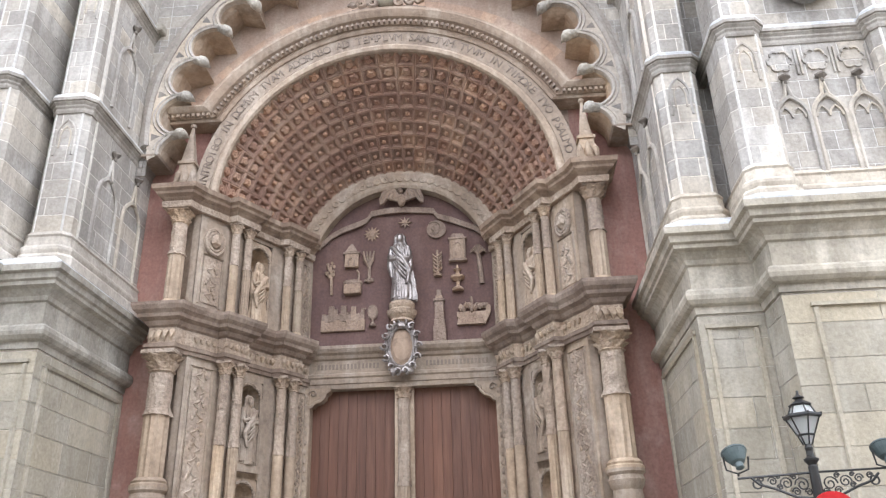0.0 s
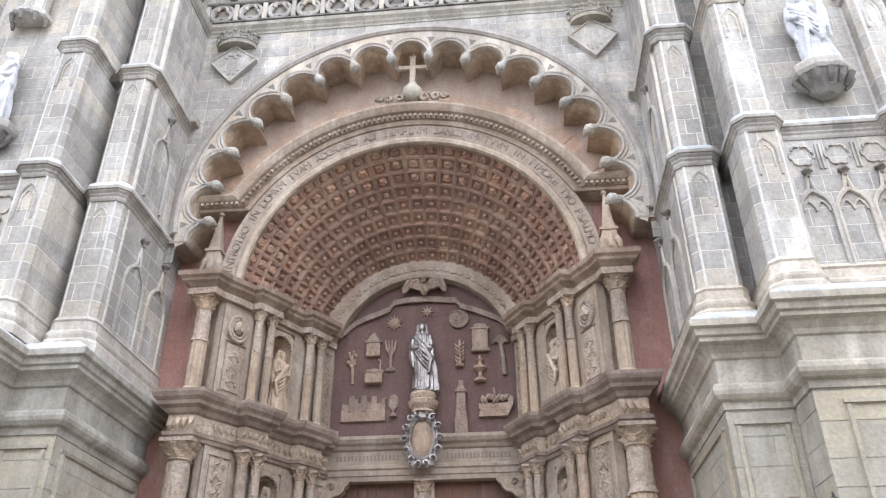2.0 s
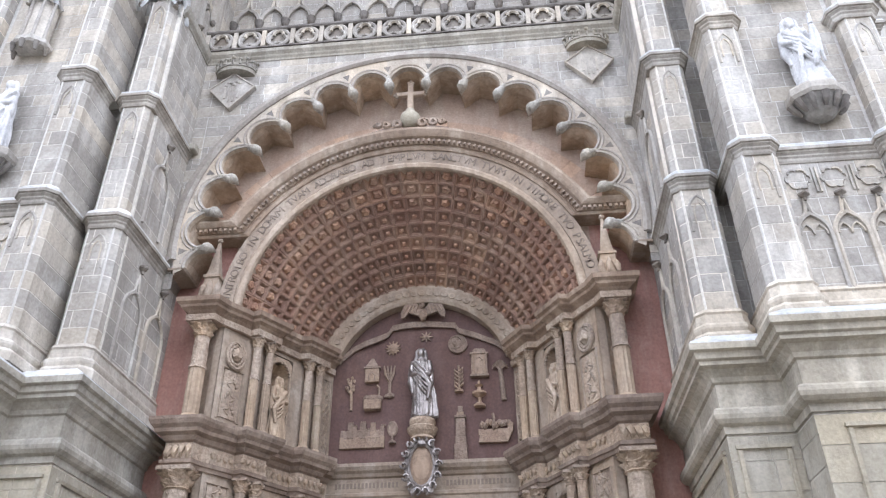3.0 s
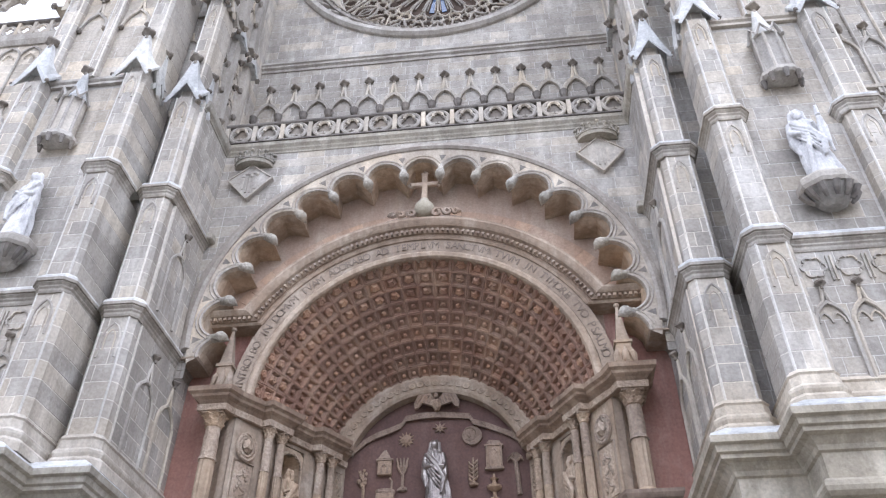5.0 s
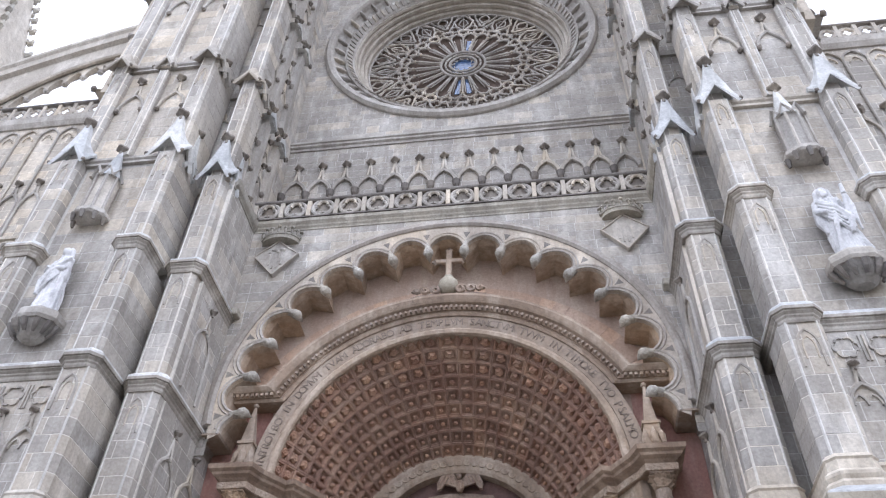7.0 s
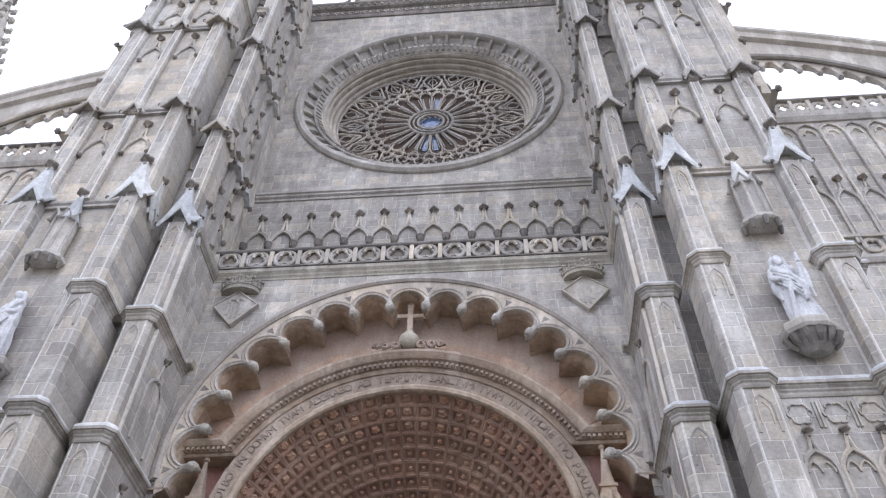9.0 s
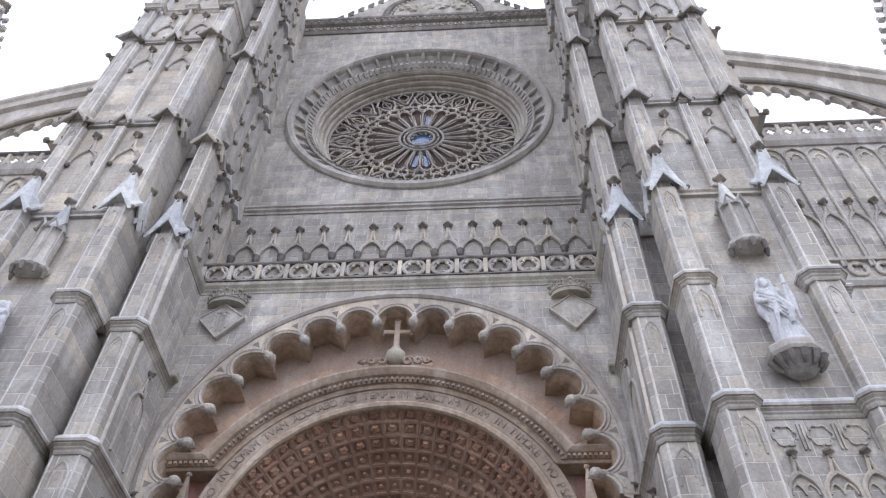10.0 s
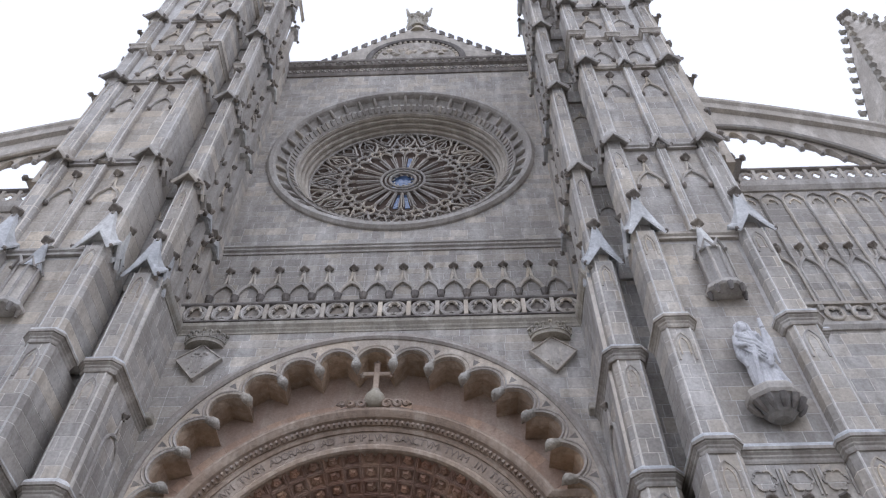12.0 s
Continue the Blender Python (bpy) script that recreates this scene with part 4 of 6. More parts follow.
def niche(parent, k, z0, z1, w=0.72, depth=0.62):
    """A round-headed shell niche cut into the splay."""
    M = plane(J(k), JTURN)
    hw = w / 2
    zs = z1 - hw
    K = JL * 0.115
    b = B()
    n = 12
    rings = [[M(-hw * math.cos(math.pi * i / n), z, -depth * math.sin(math.pi * i / n)) for i in range(n + 1)] for z in (z0, zs)]
    for j in range(1, 6):
        e = math.pi / 2 * j / 6
        ribs = 1.0
        rings.append([M(-hw * math.cos(math.pi * i / n) * math.cos(e), zs + hw * math.sin(e), -depth * math.sin(math.pi * i / n) * math.cos(e) * (1 - 0.14 * (i % 2))) for i in range(n + 1)])
    loft(b, rings, closed=False)
    nm = part("niche", b, TAN, parent, clean=False)
    b = B()
    edge = [(-hw, z0)] + [(-hw * math.cos(math.pi * i / 12), zs + hw * math.sin(math.pi * i / 12)) for i in range(13)] + [(hw, z0)]
    outer = [(-K, z0)] + [(-K * math.cos(math.pi * i / 12) if 2 < i < 10 else (-K if i <= 2 else K), min(z1 + 0.16, zs + (z1 + 0.16 - zs) * (1.6 * math.sin(math.pi * i / 12)))) for i in range(13)] + [(K, z0)]
    loft(b, [[M(u, z, 0.0) for u, z in edge], [M(u, z, 0.0) for u, z in outer]], closed=False)
    part("niche_front", b, TAN, nm, clean=False)
    b = B()
    tube(b, [M(u * 1.08, z + 0.02, 0.03) for u, z in edge], 0.045, 5)
    for i in range(11):
        a = math.pi * (i + 0.5) / 11
        blob(b, M(-hw * 1.05 * math.cos(a), zs + hw * 1.05 * math.sin(a), 0.03), 0.055, 1, (1, 1, 1), 0.3)
    part("niche_rim", b, TAN, nm)
    return nm


def figure(name, at, h, turn, seed, mat, label, robe=0.23, beard=False, pose_arm=0.5, staff=False, group=""):
    """A draped standing figure as one carved mesh."""
    rnd = random.Random(seed)
    b = B()
    x, y, z = at
    T = Matrix.Translation((x, y, z)) @ Matrix.Rotation(radians(turn), 4, "Z")
    prof = [(0.0, 1.0), (0.04, 1.02), (0.25, 0.9), (0.45, 0.82), (0.58, 0.84), (0.68, 0.74), (0.78, 0.74), (0.83, 0.56), (0.855, 0.28)]
    rings = []
    n = 84
    f1, f2 = rnd.uniform(0, 6), rnd.uniform(0, 6)
    for i in range(25):
        q = 0.855 * i / 24
        r = np.interp(q, [p[0] for p in prof], [p[1] for p in prof]) * robe * h / 2 * 1.05
        fold = 0.36 * max(0.0, 1 - q / 0.9) + 0.12
        sway = 0.03 * h * math.sin(q * 3.3 + f1)
        ring = []
        for k in range(n):
            a = 2 * math.pi * k / n
            w = 1 + fold * ((2 * abs(math.sin(a * 7 + f1 + 1.6 * q + 2.4 * noise.noise(Vector((math.cos(a), math.sin(a), q * 2.5 + seed))))) - 1.2) * 0.7 + math.sin(a * 4 + f2 - 5 * q) * 0.35)
            ring.append(T @ Vector((r * w * math.cos(a) * 1.08 + sway, r * w * math.sin(a) * 0.72, q * h)))
        rings.append(ring)
    loft(b, rings)
    sway = 0.03 * h * math.sin(0.88 * 3.3 + f1)
    start = len(b.verts)
    blob(b, (sway, -0.02 * h, 0.925 * h), 0.056 * h, 2, (0.86, 1.0, 1.25), 0.12)
    blob(b, (sway, 0.012 * h, 0.935 * h), 0.06 * h, 2, (0.95, 0.95, 1.2), 0.3)
    tube(b, [(sway, 0, 0.82 * h), (sway, -0.01 * h, 0.89 * h)], 0.04 * h, 8)
    for sg in (-1, 1):
        tube(b, [(sway + sg * 0.02 * h, 0.01 * h, 1.0 * h), (sway + sg * 0.058 * h, 0.0, 0.95 * h), (sway + sg * 0.066 * h, 0.01 * h, 0.87 * h), (sway + sg * 0.085 * h, -0.005 * h, 0.79 * h)], 0.026 * h, 6, [0.8, 1.0, 1.0, 0.9])
    if beard:
        blob(b, (sway, -0.06 * h, 0.87 * h), 0.045 * h, 2, (0.8, 0.7, 1.4), 0.4)
    for sg in (-1, 1):
        sx = sg * robe * 0.40 * h + sway
        ex = sg * robe * 0.52 * h + sway
        hx = sg * robe * (0.10 + 0.3 * pose_arm * (1 if sg > 0 else 0.3)) * h + sway
        hz = 0.60 * h + (0.08 * h if sg > 0 else -0.04 * h) * pose_arm
        tube(b, [(sx, 0, 0.80 * h), (ex, -0.03 * h, 0.66 * h), (ex * 0.9, -0.07 * h, 0.60 * h), (hx, -0.12 * h, hz)], 0.038 * h, 8, [1.1, 1.05, 0.9, 0.6])
        tube(b, [(ex, -0.02 * h, 0.66 * h), (ex * 1.02, -0.02 * h, 0.5 * h), (ex * 0.85, -0.03 * h, 0.34 * h)], 0.042 * h, 7, [1.0, 1.1, 0.4])
    tube(b, [(-robe * 0.5 * h, -0.05 * h, 0.78 * h), (0, -0.10 * h, 0.62 * h), (robe * 0.45 * h, -0.10 * h, 0.42 * h), (robe * 0.3 * h, -0.12 * h, 0.22 * h)], 0.035 * h, 6, [1, 1.2, 1.2, 0.6])
    # folds lying on the robe and the mantle
    for k in range(13):
        a = math.pi * (1.08 + 0.84 * k / 12)
        r0, r1 = robe * h * 0.43, robe * h * 0.54
        w = 0.10 * math.sin(k * 2.1 + f1)
        tube(b, [(r0 * math.cos(a + w) + sway, r0 * 0.74 * math.sin(a + w), (0.50 + 0.05 * math.sin(k * 1.7)) * h), (r0 * 1.12 * math.cos(a), r0 * 0.82 * math.sin(a), 0.28 * h), (r1 * math.cos(a - w), r1 * 0.76 * math.sin(a - w), 0.03 * h)], 0.022 * h, 6, [0.5, 1.0, 1.2])
    for k in range(5):
        q = 0.045 * k * h
        tube(b, [(-robe * 0.40 * h + sway, -0.06 * h, 0.76 * h - q), (-robe * 0.1 * h, -0.125 * h, 0.62 * h - 1.25 * q), (robe * 0.25 * h, -0.11 * h, 0.55 * h - 1.5 * q), (robe * 0.48 * h, -0.03 * h, 0.60 * h - 1.3 * q)], 0.016 * h, 6, [0.6, 1.1, 1.1, 0.5])
    if staff:
        for k, low in enumerate((0.30, 0.40, 0.26, 0.36)):
            u = robe * (0.46 + 0.09 * k)
            tube(b, [(robe * 0.62 * h + 0.004 * k * h, -0.10 * h, (0.82 - 0.03 * k) * h), (u * h, -(0.11 - 0.01 * (k % 2)) * h, 0.58 * h), ((u + 0.01 * (-1) ** k) * h, -0.09 * h, low * h)], 0.019 * h, 6, [0.9, 1.0, 0.7])
        tube(b, [(robe * 0.60 * h, -0.11 * h, 0.76 * h), (robe * 0.64 * h, -0.11 * h, 0.90 * h)], 0.024 * h, 6, [1.2, 0.8])
        tube(b, [(-robe * 0.42 * h, -0.09 * h, 0.02 * h), (-robe * 0.30 * h, -0.12 * h, 0.2 * h), (-robe * 0.22 * h, -0.13 * h, 0.36 * h), (-robe * 0.05 * h, -0.12 * h, 0.54 * h)], 0.026 * h, 6, [1.2, 0.9, 1.1, 0.5])
    b.verts.ensure_lookup_table()
    for v in b.verts[start:]:
        v.co = T @ v.co
    box_r = robe * 0.52 * h
    lathe(b, x, y, [(box_r, z - 0.02), (box_r * 1.05, z + 0.015 * h), (box_r, z + 0.02 * h)], 10)
    ob = part(name, b, mat, None, "", True)
    rm = ob.modifiers.new("blend", "REMESH")
    rm.mode, rm.voxel_size, rm.use_smooth_shade = "VOXEL", 0.0056 * h, True
    sm = ob.modifiers.new("soften", "SMOOTH")
    sm.factor, sm.iterations = 0.3, 1
    return tagged(ob, label, "statue", group)


def jamb(s):
    MIRROR[0] = s
    t = thing("portal_side", (4.4, 18.6, 0), "carved tan stone portal side with two tiers of columns and niches", "portal", "carved portal sides")
    # mass behind, then facing slabs that leave room for the niches
    part("mass", prism(B(), [(6.5, 18.45), (4.98, 18.45), J(-0.02, -0.8), J(1.0, -0.8), (2.72, 22.0), (6.5, 22.0)], 0, 11.55), TAN, t)
    part("corner_pier", prism(B(), [(4.99, 18.5), (4.99, 17.92), J(-0.02, 0), J(0.0, -0.6)], 0, 11.45), TAN, t)
    for ka, kb in ((-0.01, 0.385), (0.615, 1.03)):
        part("facing", prism(B(), [J(ka), J(kb), J(kb, -0.85), J(ka, -0.85)], 0, 11.45), TAN, t)
    # between the niches
    for z0, z1 in ((7.0, 8.46), (10.92, 11.45), (4.55, 4.85)):
        part("facing", prism(B(), [J(0.38), J(0.62), J(0.62, -0.85), J(0.38, -0.85)], z0, z1), TAN, t)
    # entablature blocks and cornices that break forward over the columns
    run = [(5.62, 18.36), (5.62, 17.42), (4.92, 17.42), (4.80, 17.72), J(0.10, 0.10), J(0.19, 0.10), J(0.205, 0.34), J(0.405, 0.34), J(0.43, 0.08), J(0.66, 0.08), J(0.685, 0.32), J(0.895, 0.32), J(0.92, 0.08), J(1.02, 0.08)]

    def course(name, prof):
        # path runs from the outside to the door, out lies to its right
        return part(name, mould(B(), run, [(-o, z) for o, z in prof]), UMBER, t)

    for zb, zt in ((7.18, 8.36), (11.08, 11.60)):
        h = zt - zb
        if h > 1:
            prof = [(-0.35, 7.22), (-0.02, 7.22), (0.0, 7.30), (0.04, 7.32), (0.05, 7.40), (-0.03, 7.42), (-0.03, 7.82), (0.03, 7.86), (0.08, 7.96), (0.20, 8.02), (0.22, 8.10), (0.30, 8.18), (0.34, 8.28), (0.34, 8.36), (-0.35, 8.37)]
        else:
            prof = [(-0.35, 11.02), (-0.02, 11.02), (0.02, 11.10), (0.04, 11.20), (-0.02, 11.22), (0.06, 11.30), (0.16, 11.36), (0.18, 11.42), (0.26, 11.48), (0.28, 11.60), (-0.35, 11.61)]
        course("cornice", prof)
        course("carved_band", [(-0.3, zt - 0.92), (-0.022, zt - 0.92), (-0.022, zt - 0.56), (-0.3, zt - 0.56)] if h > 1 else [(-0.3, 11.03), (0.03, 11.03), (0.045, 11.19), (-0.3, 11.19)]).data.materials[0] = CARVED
    part("impost_top", prism(B(), [(5.6, 18.45), (5.6, 17.45), (4.95, 17.45), J(0.1, 0.1), J(1.0, 0.05), J(1.0, -0.6), (4.95, 18.45)], 11.50, 11.585), TAN, t)
    part("cornice_top", prism(B(), [(5.6, 18.45), (5.6, 17.45), (4.95, 17.45), J(0.1, 0.1), J(0.2, 0.3), J(0.9, 0.28), J(1.0, 0.05), J(1.0, -0.5), (4.95, 18.45)], 8.28, 8.355), TAN, t)
    # columns
    column(t, 5.26, 17.70, 4.12, 7.24, 0.29, 0.50)
    part("column_plinth", lathe(B(), 5.26, 17.70, [(0.36, 0.0), (0.36, 0.7), (0.33, 0.8), (0.33, 3.55), (0.31, 3.7), (0.36, 3.78), (0.40, 3.9), (0.36, 4.0), (0.42, 4.06), (0.42, 4.13)], 20), TAN, t)
    column(t, 5.26, 17.72, 8.36, 11.06, 0.20, 0.40)
    for k in (0.25, 0.36, 0.735, 0.845):
        x, y = J(k, 0.19)
        column(t, x, y, 2.6, 7.24, 0.135, 0.34, flutes=k < 0.5)
        x, y = J(k, 0.17)
        column(t, x, y, 8.36, 11.04, 0.115, 0.30)
    # relief panels of leaves
    for k0, k1, tiers in ((0.02, 0.19, ((0.4, 7.0), (8.6, 9.95))), (0.92, 1.0, ((4.0, 7.0), (8.6, 10.8)))):
        M = plane(J((k0 + k1) / 2), JTURN)
        w = (k1 - k0) * JL
        for z0, z1 in tiers:
            b = B()
            tube(b, [M(-w / 2, z0, 0.02), M(-w / 2, z1, 0.02), M(w / 2, z1, 0.02), M(w / 2, z0, 0.02)], 0.035, 4)
            z = z0 + 0.15
            sg = 1
            while z < z1 - 0.2:
                tube(b, [M(sg * w * 0.30 * math.sin(q * 0.6) * (1 - q / 11), z + 0.05 * q * 0.8 + 0.03 * math.sin(q), 0.03) for q in range(9)], 0.028, 4)
                for q in range(3):
                    blob(b, M(-sg * w * 0.22 + 0.05 * q * sg, z + 0.1 + 0.09 * q, 0.03), 0.05, 1, (1, 1, 1.3), 0.6)
                sg = -sg
                z += 0.34
            part("leaf_panel", b, TAN, t)
            lo = plane(J((k0 + k1) / 2), JTURN)
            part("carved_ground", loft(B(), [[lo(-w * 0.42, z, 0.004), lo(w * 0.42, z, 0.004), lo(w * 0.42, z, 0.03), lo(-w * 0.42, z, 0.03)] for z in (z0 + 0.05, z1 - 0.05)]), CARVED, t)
    M = plane(J(0.105), JTURN)
    b = B()
    for rr in (0.30, 0.22):
        tube(b, [M(rr * math.cos(a), 10.35 + rr * 1.15 * math.sin(a), 0.05) for a in [2 * math.pi * i / 18 for i in range(19)]], 0.05, 5)
    blob(b, M(0.0, 10.38, 0.06), 0.15, 2, (0.9, 0.9, 1.2), 0.5)
    part("medallion", b, CARVED, t)
    # carved friezes
    for k in [0.03 + 0.045 * i for i in range(22)]:
        out_ = 0.36 if 0.2 < k < 0.41 or 0.68 < k < 0.9 else 0.12
        x, y = J(k, out_ - 0.02)
        part("frieze_leaf", blob(B(), (x, y, 7.62), 0.07, 1, (1, 1, 1.3), 0.8), TAN, t)
        x, y = J(k, out_ - 0.06)
        part("frieze_leaf", blob(B(), (x, y, 11.14), 0.055, 1, (1, 1, 1.1), 0.8), TAN, t)
    for i in range(4):
        part("frieze_leaf", blob(B(), (5.02 + 0.16 * i, 17.42, 7.62), 0.1, 1, (1, 0.8, 1.4), 0.8), TAN, t)
        part("frieze_leaf", blob(B(), (5.02 + 0.16 * i, 17.44, 11.13), 0.06, 1, (1, 0.8, 1.2), 0.8), TAN, t)
    # niches
    niche(t, 0.495, 8.46, 10.72)
    niche(t, 0.495, 4.85, 6.88)
    niche(t, 0.495, 2.6, 4.45)
    part("niche_sill", prism(B(), [J(0.40, 0.16), J(0.60, 0.16), J(0.60, -0.4), J(0.40, -0.4)], 4.68, 4.86), TAN, t)
    # small obelisk on the cornice
    b = B()
    box(b, 5.06, 5.44, 17.62, 17.98, 11.60, 12.42)
    box(b, 5.02, 5.48, 17.58, 18.02, 12.42, 12.50)
    loft(b, [[(5.25 + a * k, 17.8 + c * k, z) for a, c in ((-1, -1), (1, -1), (1, 1), (-1, 1))] for k, z in ((0.17, 12.5), (0.15, 12.62), (0.03, 13.62))])
    blob(b, (5.25, 17.8, 13.68), 0.09, 1)
    for a, c in ((-0.2, -0.15), (0.2, -0.15), (0, -0.22)):
        blob(b, (5.25 + a, 17.8 + c, 12.0), 0.13, 1, (0.8, 0.8, 2.0), 0.7)
    solo("obelisk", b, TAN, "small carved stone obelisk standing on the portal cornice", "obelisk", "portal obelisks")
    x, y = J(0.495, 0.02)
    figure("niche_statue", (x, y, 8.52), 1.78, JTURN, 41 + s, TAN, "weathered tan stone saint standing in an upper niche", 0.27, True, group="niche statues")
    figure("niche_statue", (x, y, 4.88), 1.72, JTURN, 51 + s, TAN, "weathered tan stone saint standing in a lower niche", 0.25, True, group="niche statues")
    MIRROR[0] = 1


for side in (1, -1):
    jamb(side)

# ---- doors, lintel and the emblems of the tympanum ----
doors = thing("portal_door", (0, 21.7, 0), "closed red-brown planked double door under the lintel", "door")
for s in (1, -1):
    MIRROR[0] = s
    leaf = part("door_leaf", box(B(), 0.24, 2.62, 21.76, 21.84, 0, 7.2), WOOD, doors)
    n = 9
    for i in range(n):
        x0 = 0.27 + i * 2.33 / n
        part("plank", box(B(), x0 + 0.003, x0 + 2.33 / n - 0.003, 21.71 - 0.003 * (i % 2), 21.765, 0.05, 7.2, 0.004), WOOD, leaf)
    MIRROR[0] = 1
lintel = thing("lintel", (0, 21.3, 7.1), "tan stone lintel with a worn carved inscription", "lintel")
part("beam", mould(B(), [(-2.75, 21.5), (2.75, 21.5)], [(-0.4, 7.14), (0.10, 7.14), (0.12, 7.26), (0.15, 7.28), (0.16, 7.42), (0.20, 7.46), (0.20, 7.54), (0.10, 7.58), (0.10, 7.96), (0.16, 8.0), (0.20, 8.08), (0.28, 8.14), (0.34, 8.24), (0.34, 8.33), (-0.4, 8.36)]), TAN, lintel)
for s in (1, -1):
    MIRROR[0] = s
    for i in range(17):
        part("worn_letter_bar", box(B(), 0.66 + i * 0.105, 0.725 + i * 0.105, 21.385, 21.41, 7.70, 7.84), INK, lintel)
    b = B()
    cur = [(2.62, 7.16), (2.02, 7.16), (2.04, 7.06), (2.14, 7.00), (2.16, 6.90), (2.26, 6.80), (2.42, 6.76), (2.50, 6.66), (2.62, 6.64)]
    slab(b, cur, 21.32, 21.75)
    tube(b, [(x, 21.31, z) for x, z in cur[1:]], 0.05, 5)
    tube(b, [(2.48 + 0.12 * math.cos(q * 0.7) * (1 - q / 12), 21.30, 7.0 + 0.12 * math.sin(q * 0.7) * (1 - q / 12)) for q in range(11)], 0.03, 5)
    part("bracket", b, TAN, lintel)
    part("jamb", box(B(), 2.56, 2.78, 21.30, 22.0, 0, 7.16), TAN, lintel)
    b = B()
    z = 0.4
    while z < 7.0:
        blob(b, (2.66, 21.30, z), 0.07, 1, (1, 0.6, 1.4), 0.6)
        z += 0.24
    part("jamb_carving", b, TAN, lintel)
    MIRROR[0] = 1
mullion = thing("door_mullion", (0.03, 21.4, 0), "slender carved stone pier between the door leaves", "pier")
part("pier", box(B(), -0.24, 0.30, 21.55, 21.9, 0, 7.16), TAN, mullion)
column(mullion, 0.03, 21.45, 1.0, 7.14, 0.17, 0.35)
part("plinth", box(B(), -0.24, 0.30, 21.2, 21.7, 0, 1.0, 0.03), TAN, mullion)

cart = thing("cartouche", (0.02, 21.1, 7.4), "oval stone cartouche with a silvery scrolled frame", "cartouche")
b = B()
loft(b, [[(0.02 + 0.33 * k * math.cos(a), y, 8.17 + 0.55 * k * math.sin(a)) for a in [2 * math.pi * i / 24 for i in range(24)]] for k, y in ((1, 21.25), (1, 21.08), (0.7, 21.03), (0.1, 21.02))])
part("oval", b, UMBER, cart)
b = B()
for k, r in ((1.0, 0.06), (1.22, 0.045)):
    tube(b, [(0.02 + 0.36 * k * math.cos(a), 21.04, 8.17 + 0.59 * k * math.sin(a)) for a in [2 * math.pi * i / 26 for i in range(27)]], r, 6)
for i in range(14):
    a = 2 * math.pi * i / 14
    cx, cz = 0.02 + 0.47 * math.cos(a), 8.17 + 0.72 * math.sin(a)
    tube(b, [(cx + 0.11 * math.cos(a + q * 0.75) * (1 - q / 11), 21.0 - 0.01 * q, cz + 0.11 * math.sin(a + q * 0.75) * (1 - q / 11)) for q in range(9)], 0.038, 5)
for x in (-0.22, 0.26):
    blob(b, (x, 21.0, 7.46), 0.12, 1, (1, 0.8, 1), 0.6)
blob(b, (0.02, 20.98, 8.78), 0.13, 1, (1.2, 0.8, 1), 0.5)
part("scroll_frame", b, SILVER, cart)
ped = thing("statue_pedestal", (0.02, 21.2, 8.9), "carved round stone pedestal under the central statue", "pedestal")
b = lathe(B(), 0.02, 21.22, [(0.20, 8.85), (0.36, 8.92), (0.30, 9.0), (0.40, 9.12), (0.44, 9.24), (0.34, 9.30), (0.38, 9.42), (0.36, 9.50), (0.02, 9.51)], 16)
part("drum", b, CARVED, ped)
figure("central_statue", (0.04, 21.15, 9.52), 2.16, 0, 3, SILVER, "silvery grey robed statue standing on a carved pedestal", 0.25, False, 0.1)

YT = 21.45


def emblem(name, b, label):
    return solo(name, b, RELIEF, label, "relief", "tympanum emblems")


b = B()
for i in range(12):
    a = 2 * math.pi * i / 12
    slab(b, [(-0.90 + 0.15 * math.cos(a - 0.2), 11.86 + 0.15 * math.sin(a - 0.2)), (-0.90 + 0.25 * math.cos(a), 11.86 + 0.25 * math.sin(a)), (-0.90 + 0.15 * math.cos(a + 0.2), 11.86 + 0.15 * math.sin(a + 0.2))], YT - 0.05, YT + 0.02)
blob(b, (-0.90, YT, 11.86), 0.17, 2, (1, 0.6, 1), 0.15)
emblem("sun_relief", b, "round carved sun on the dark red tympanum")
b = B()
lobe = [(1.05 + 0.29 * math.cos(a), 11.88 + 0.29 * math.sin(a)) for a in [2 * math.pi * i / 22 for i in range(22)]]
slab(b, lobe, YT - 0.10, YT + 0.02)
tube(b, [(0.98 + 0.2 * math.cos(a), YT - 0.1, 11.92 + 0.2 * math.sin(a)) for a in [0.6 + 4.4 * i / 12 - 2.8 for i in range(13)]], 0.03, 5)
blob(b, (0.97, YT - 0.1, 11.9), 0.09, 1, (1, 0.5, 1.4), 0.4)
emblem("moon_relief", b, "round carved moon with a crescent face")
b = B()
for i in range(8):
    a = math.pi / 2 + 2 * math.pi * i / 8
    slab(b, [(0.10 + 0.06 * math.cos(a - 0.5), 12.18 + 0.06 * math.sin(a - 0.5)), (0.10 + 0.21 * math.cos(a), 12.18 + 0.21 * math.sin(a)), (0.10 + 0.06 * math.cos(a + 0.5), 12.18 + 0.06 * math.sin(a + 0.5)), (0.10, 12.18)], YT - 0.06, YT + 0.01)
emblem("star_relief", b, "small carved eight-pointed star")
b = box(B(), -1.70, -1.29, YT - 0.14, YT + 0.02, 10.78, 11.20, 0.01)
box(b, -1.74, -1.25, YT - 0.17, YT + 0.02, 11.20, 11.25)
loft(b, [[(-1.495 + a * k, YT - 0.07 + c * k * 0.6, z) for a, c in ((-1, -1), (1, -1), (1, 1), (-1, 1))] for k, z in ((0.19, 11.25), (0.13, 11.36), (0.10, 11.42), (0.03, 11.54))])
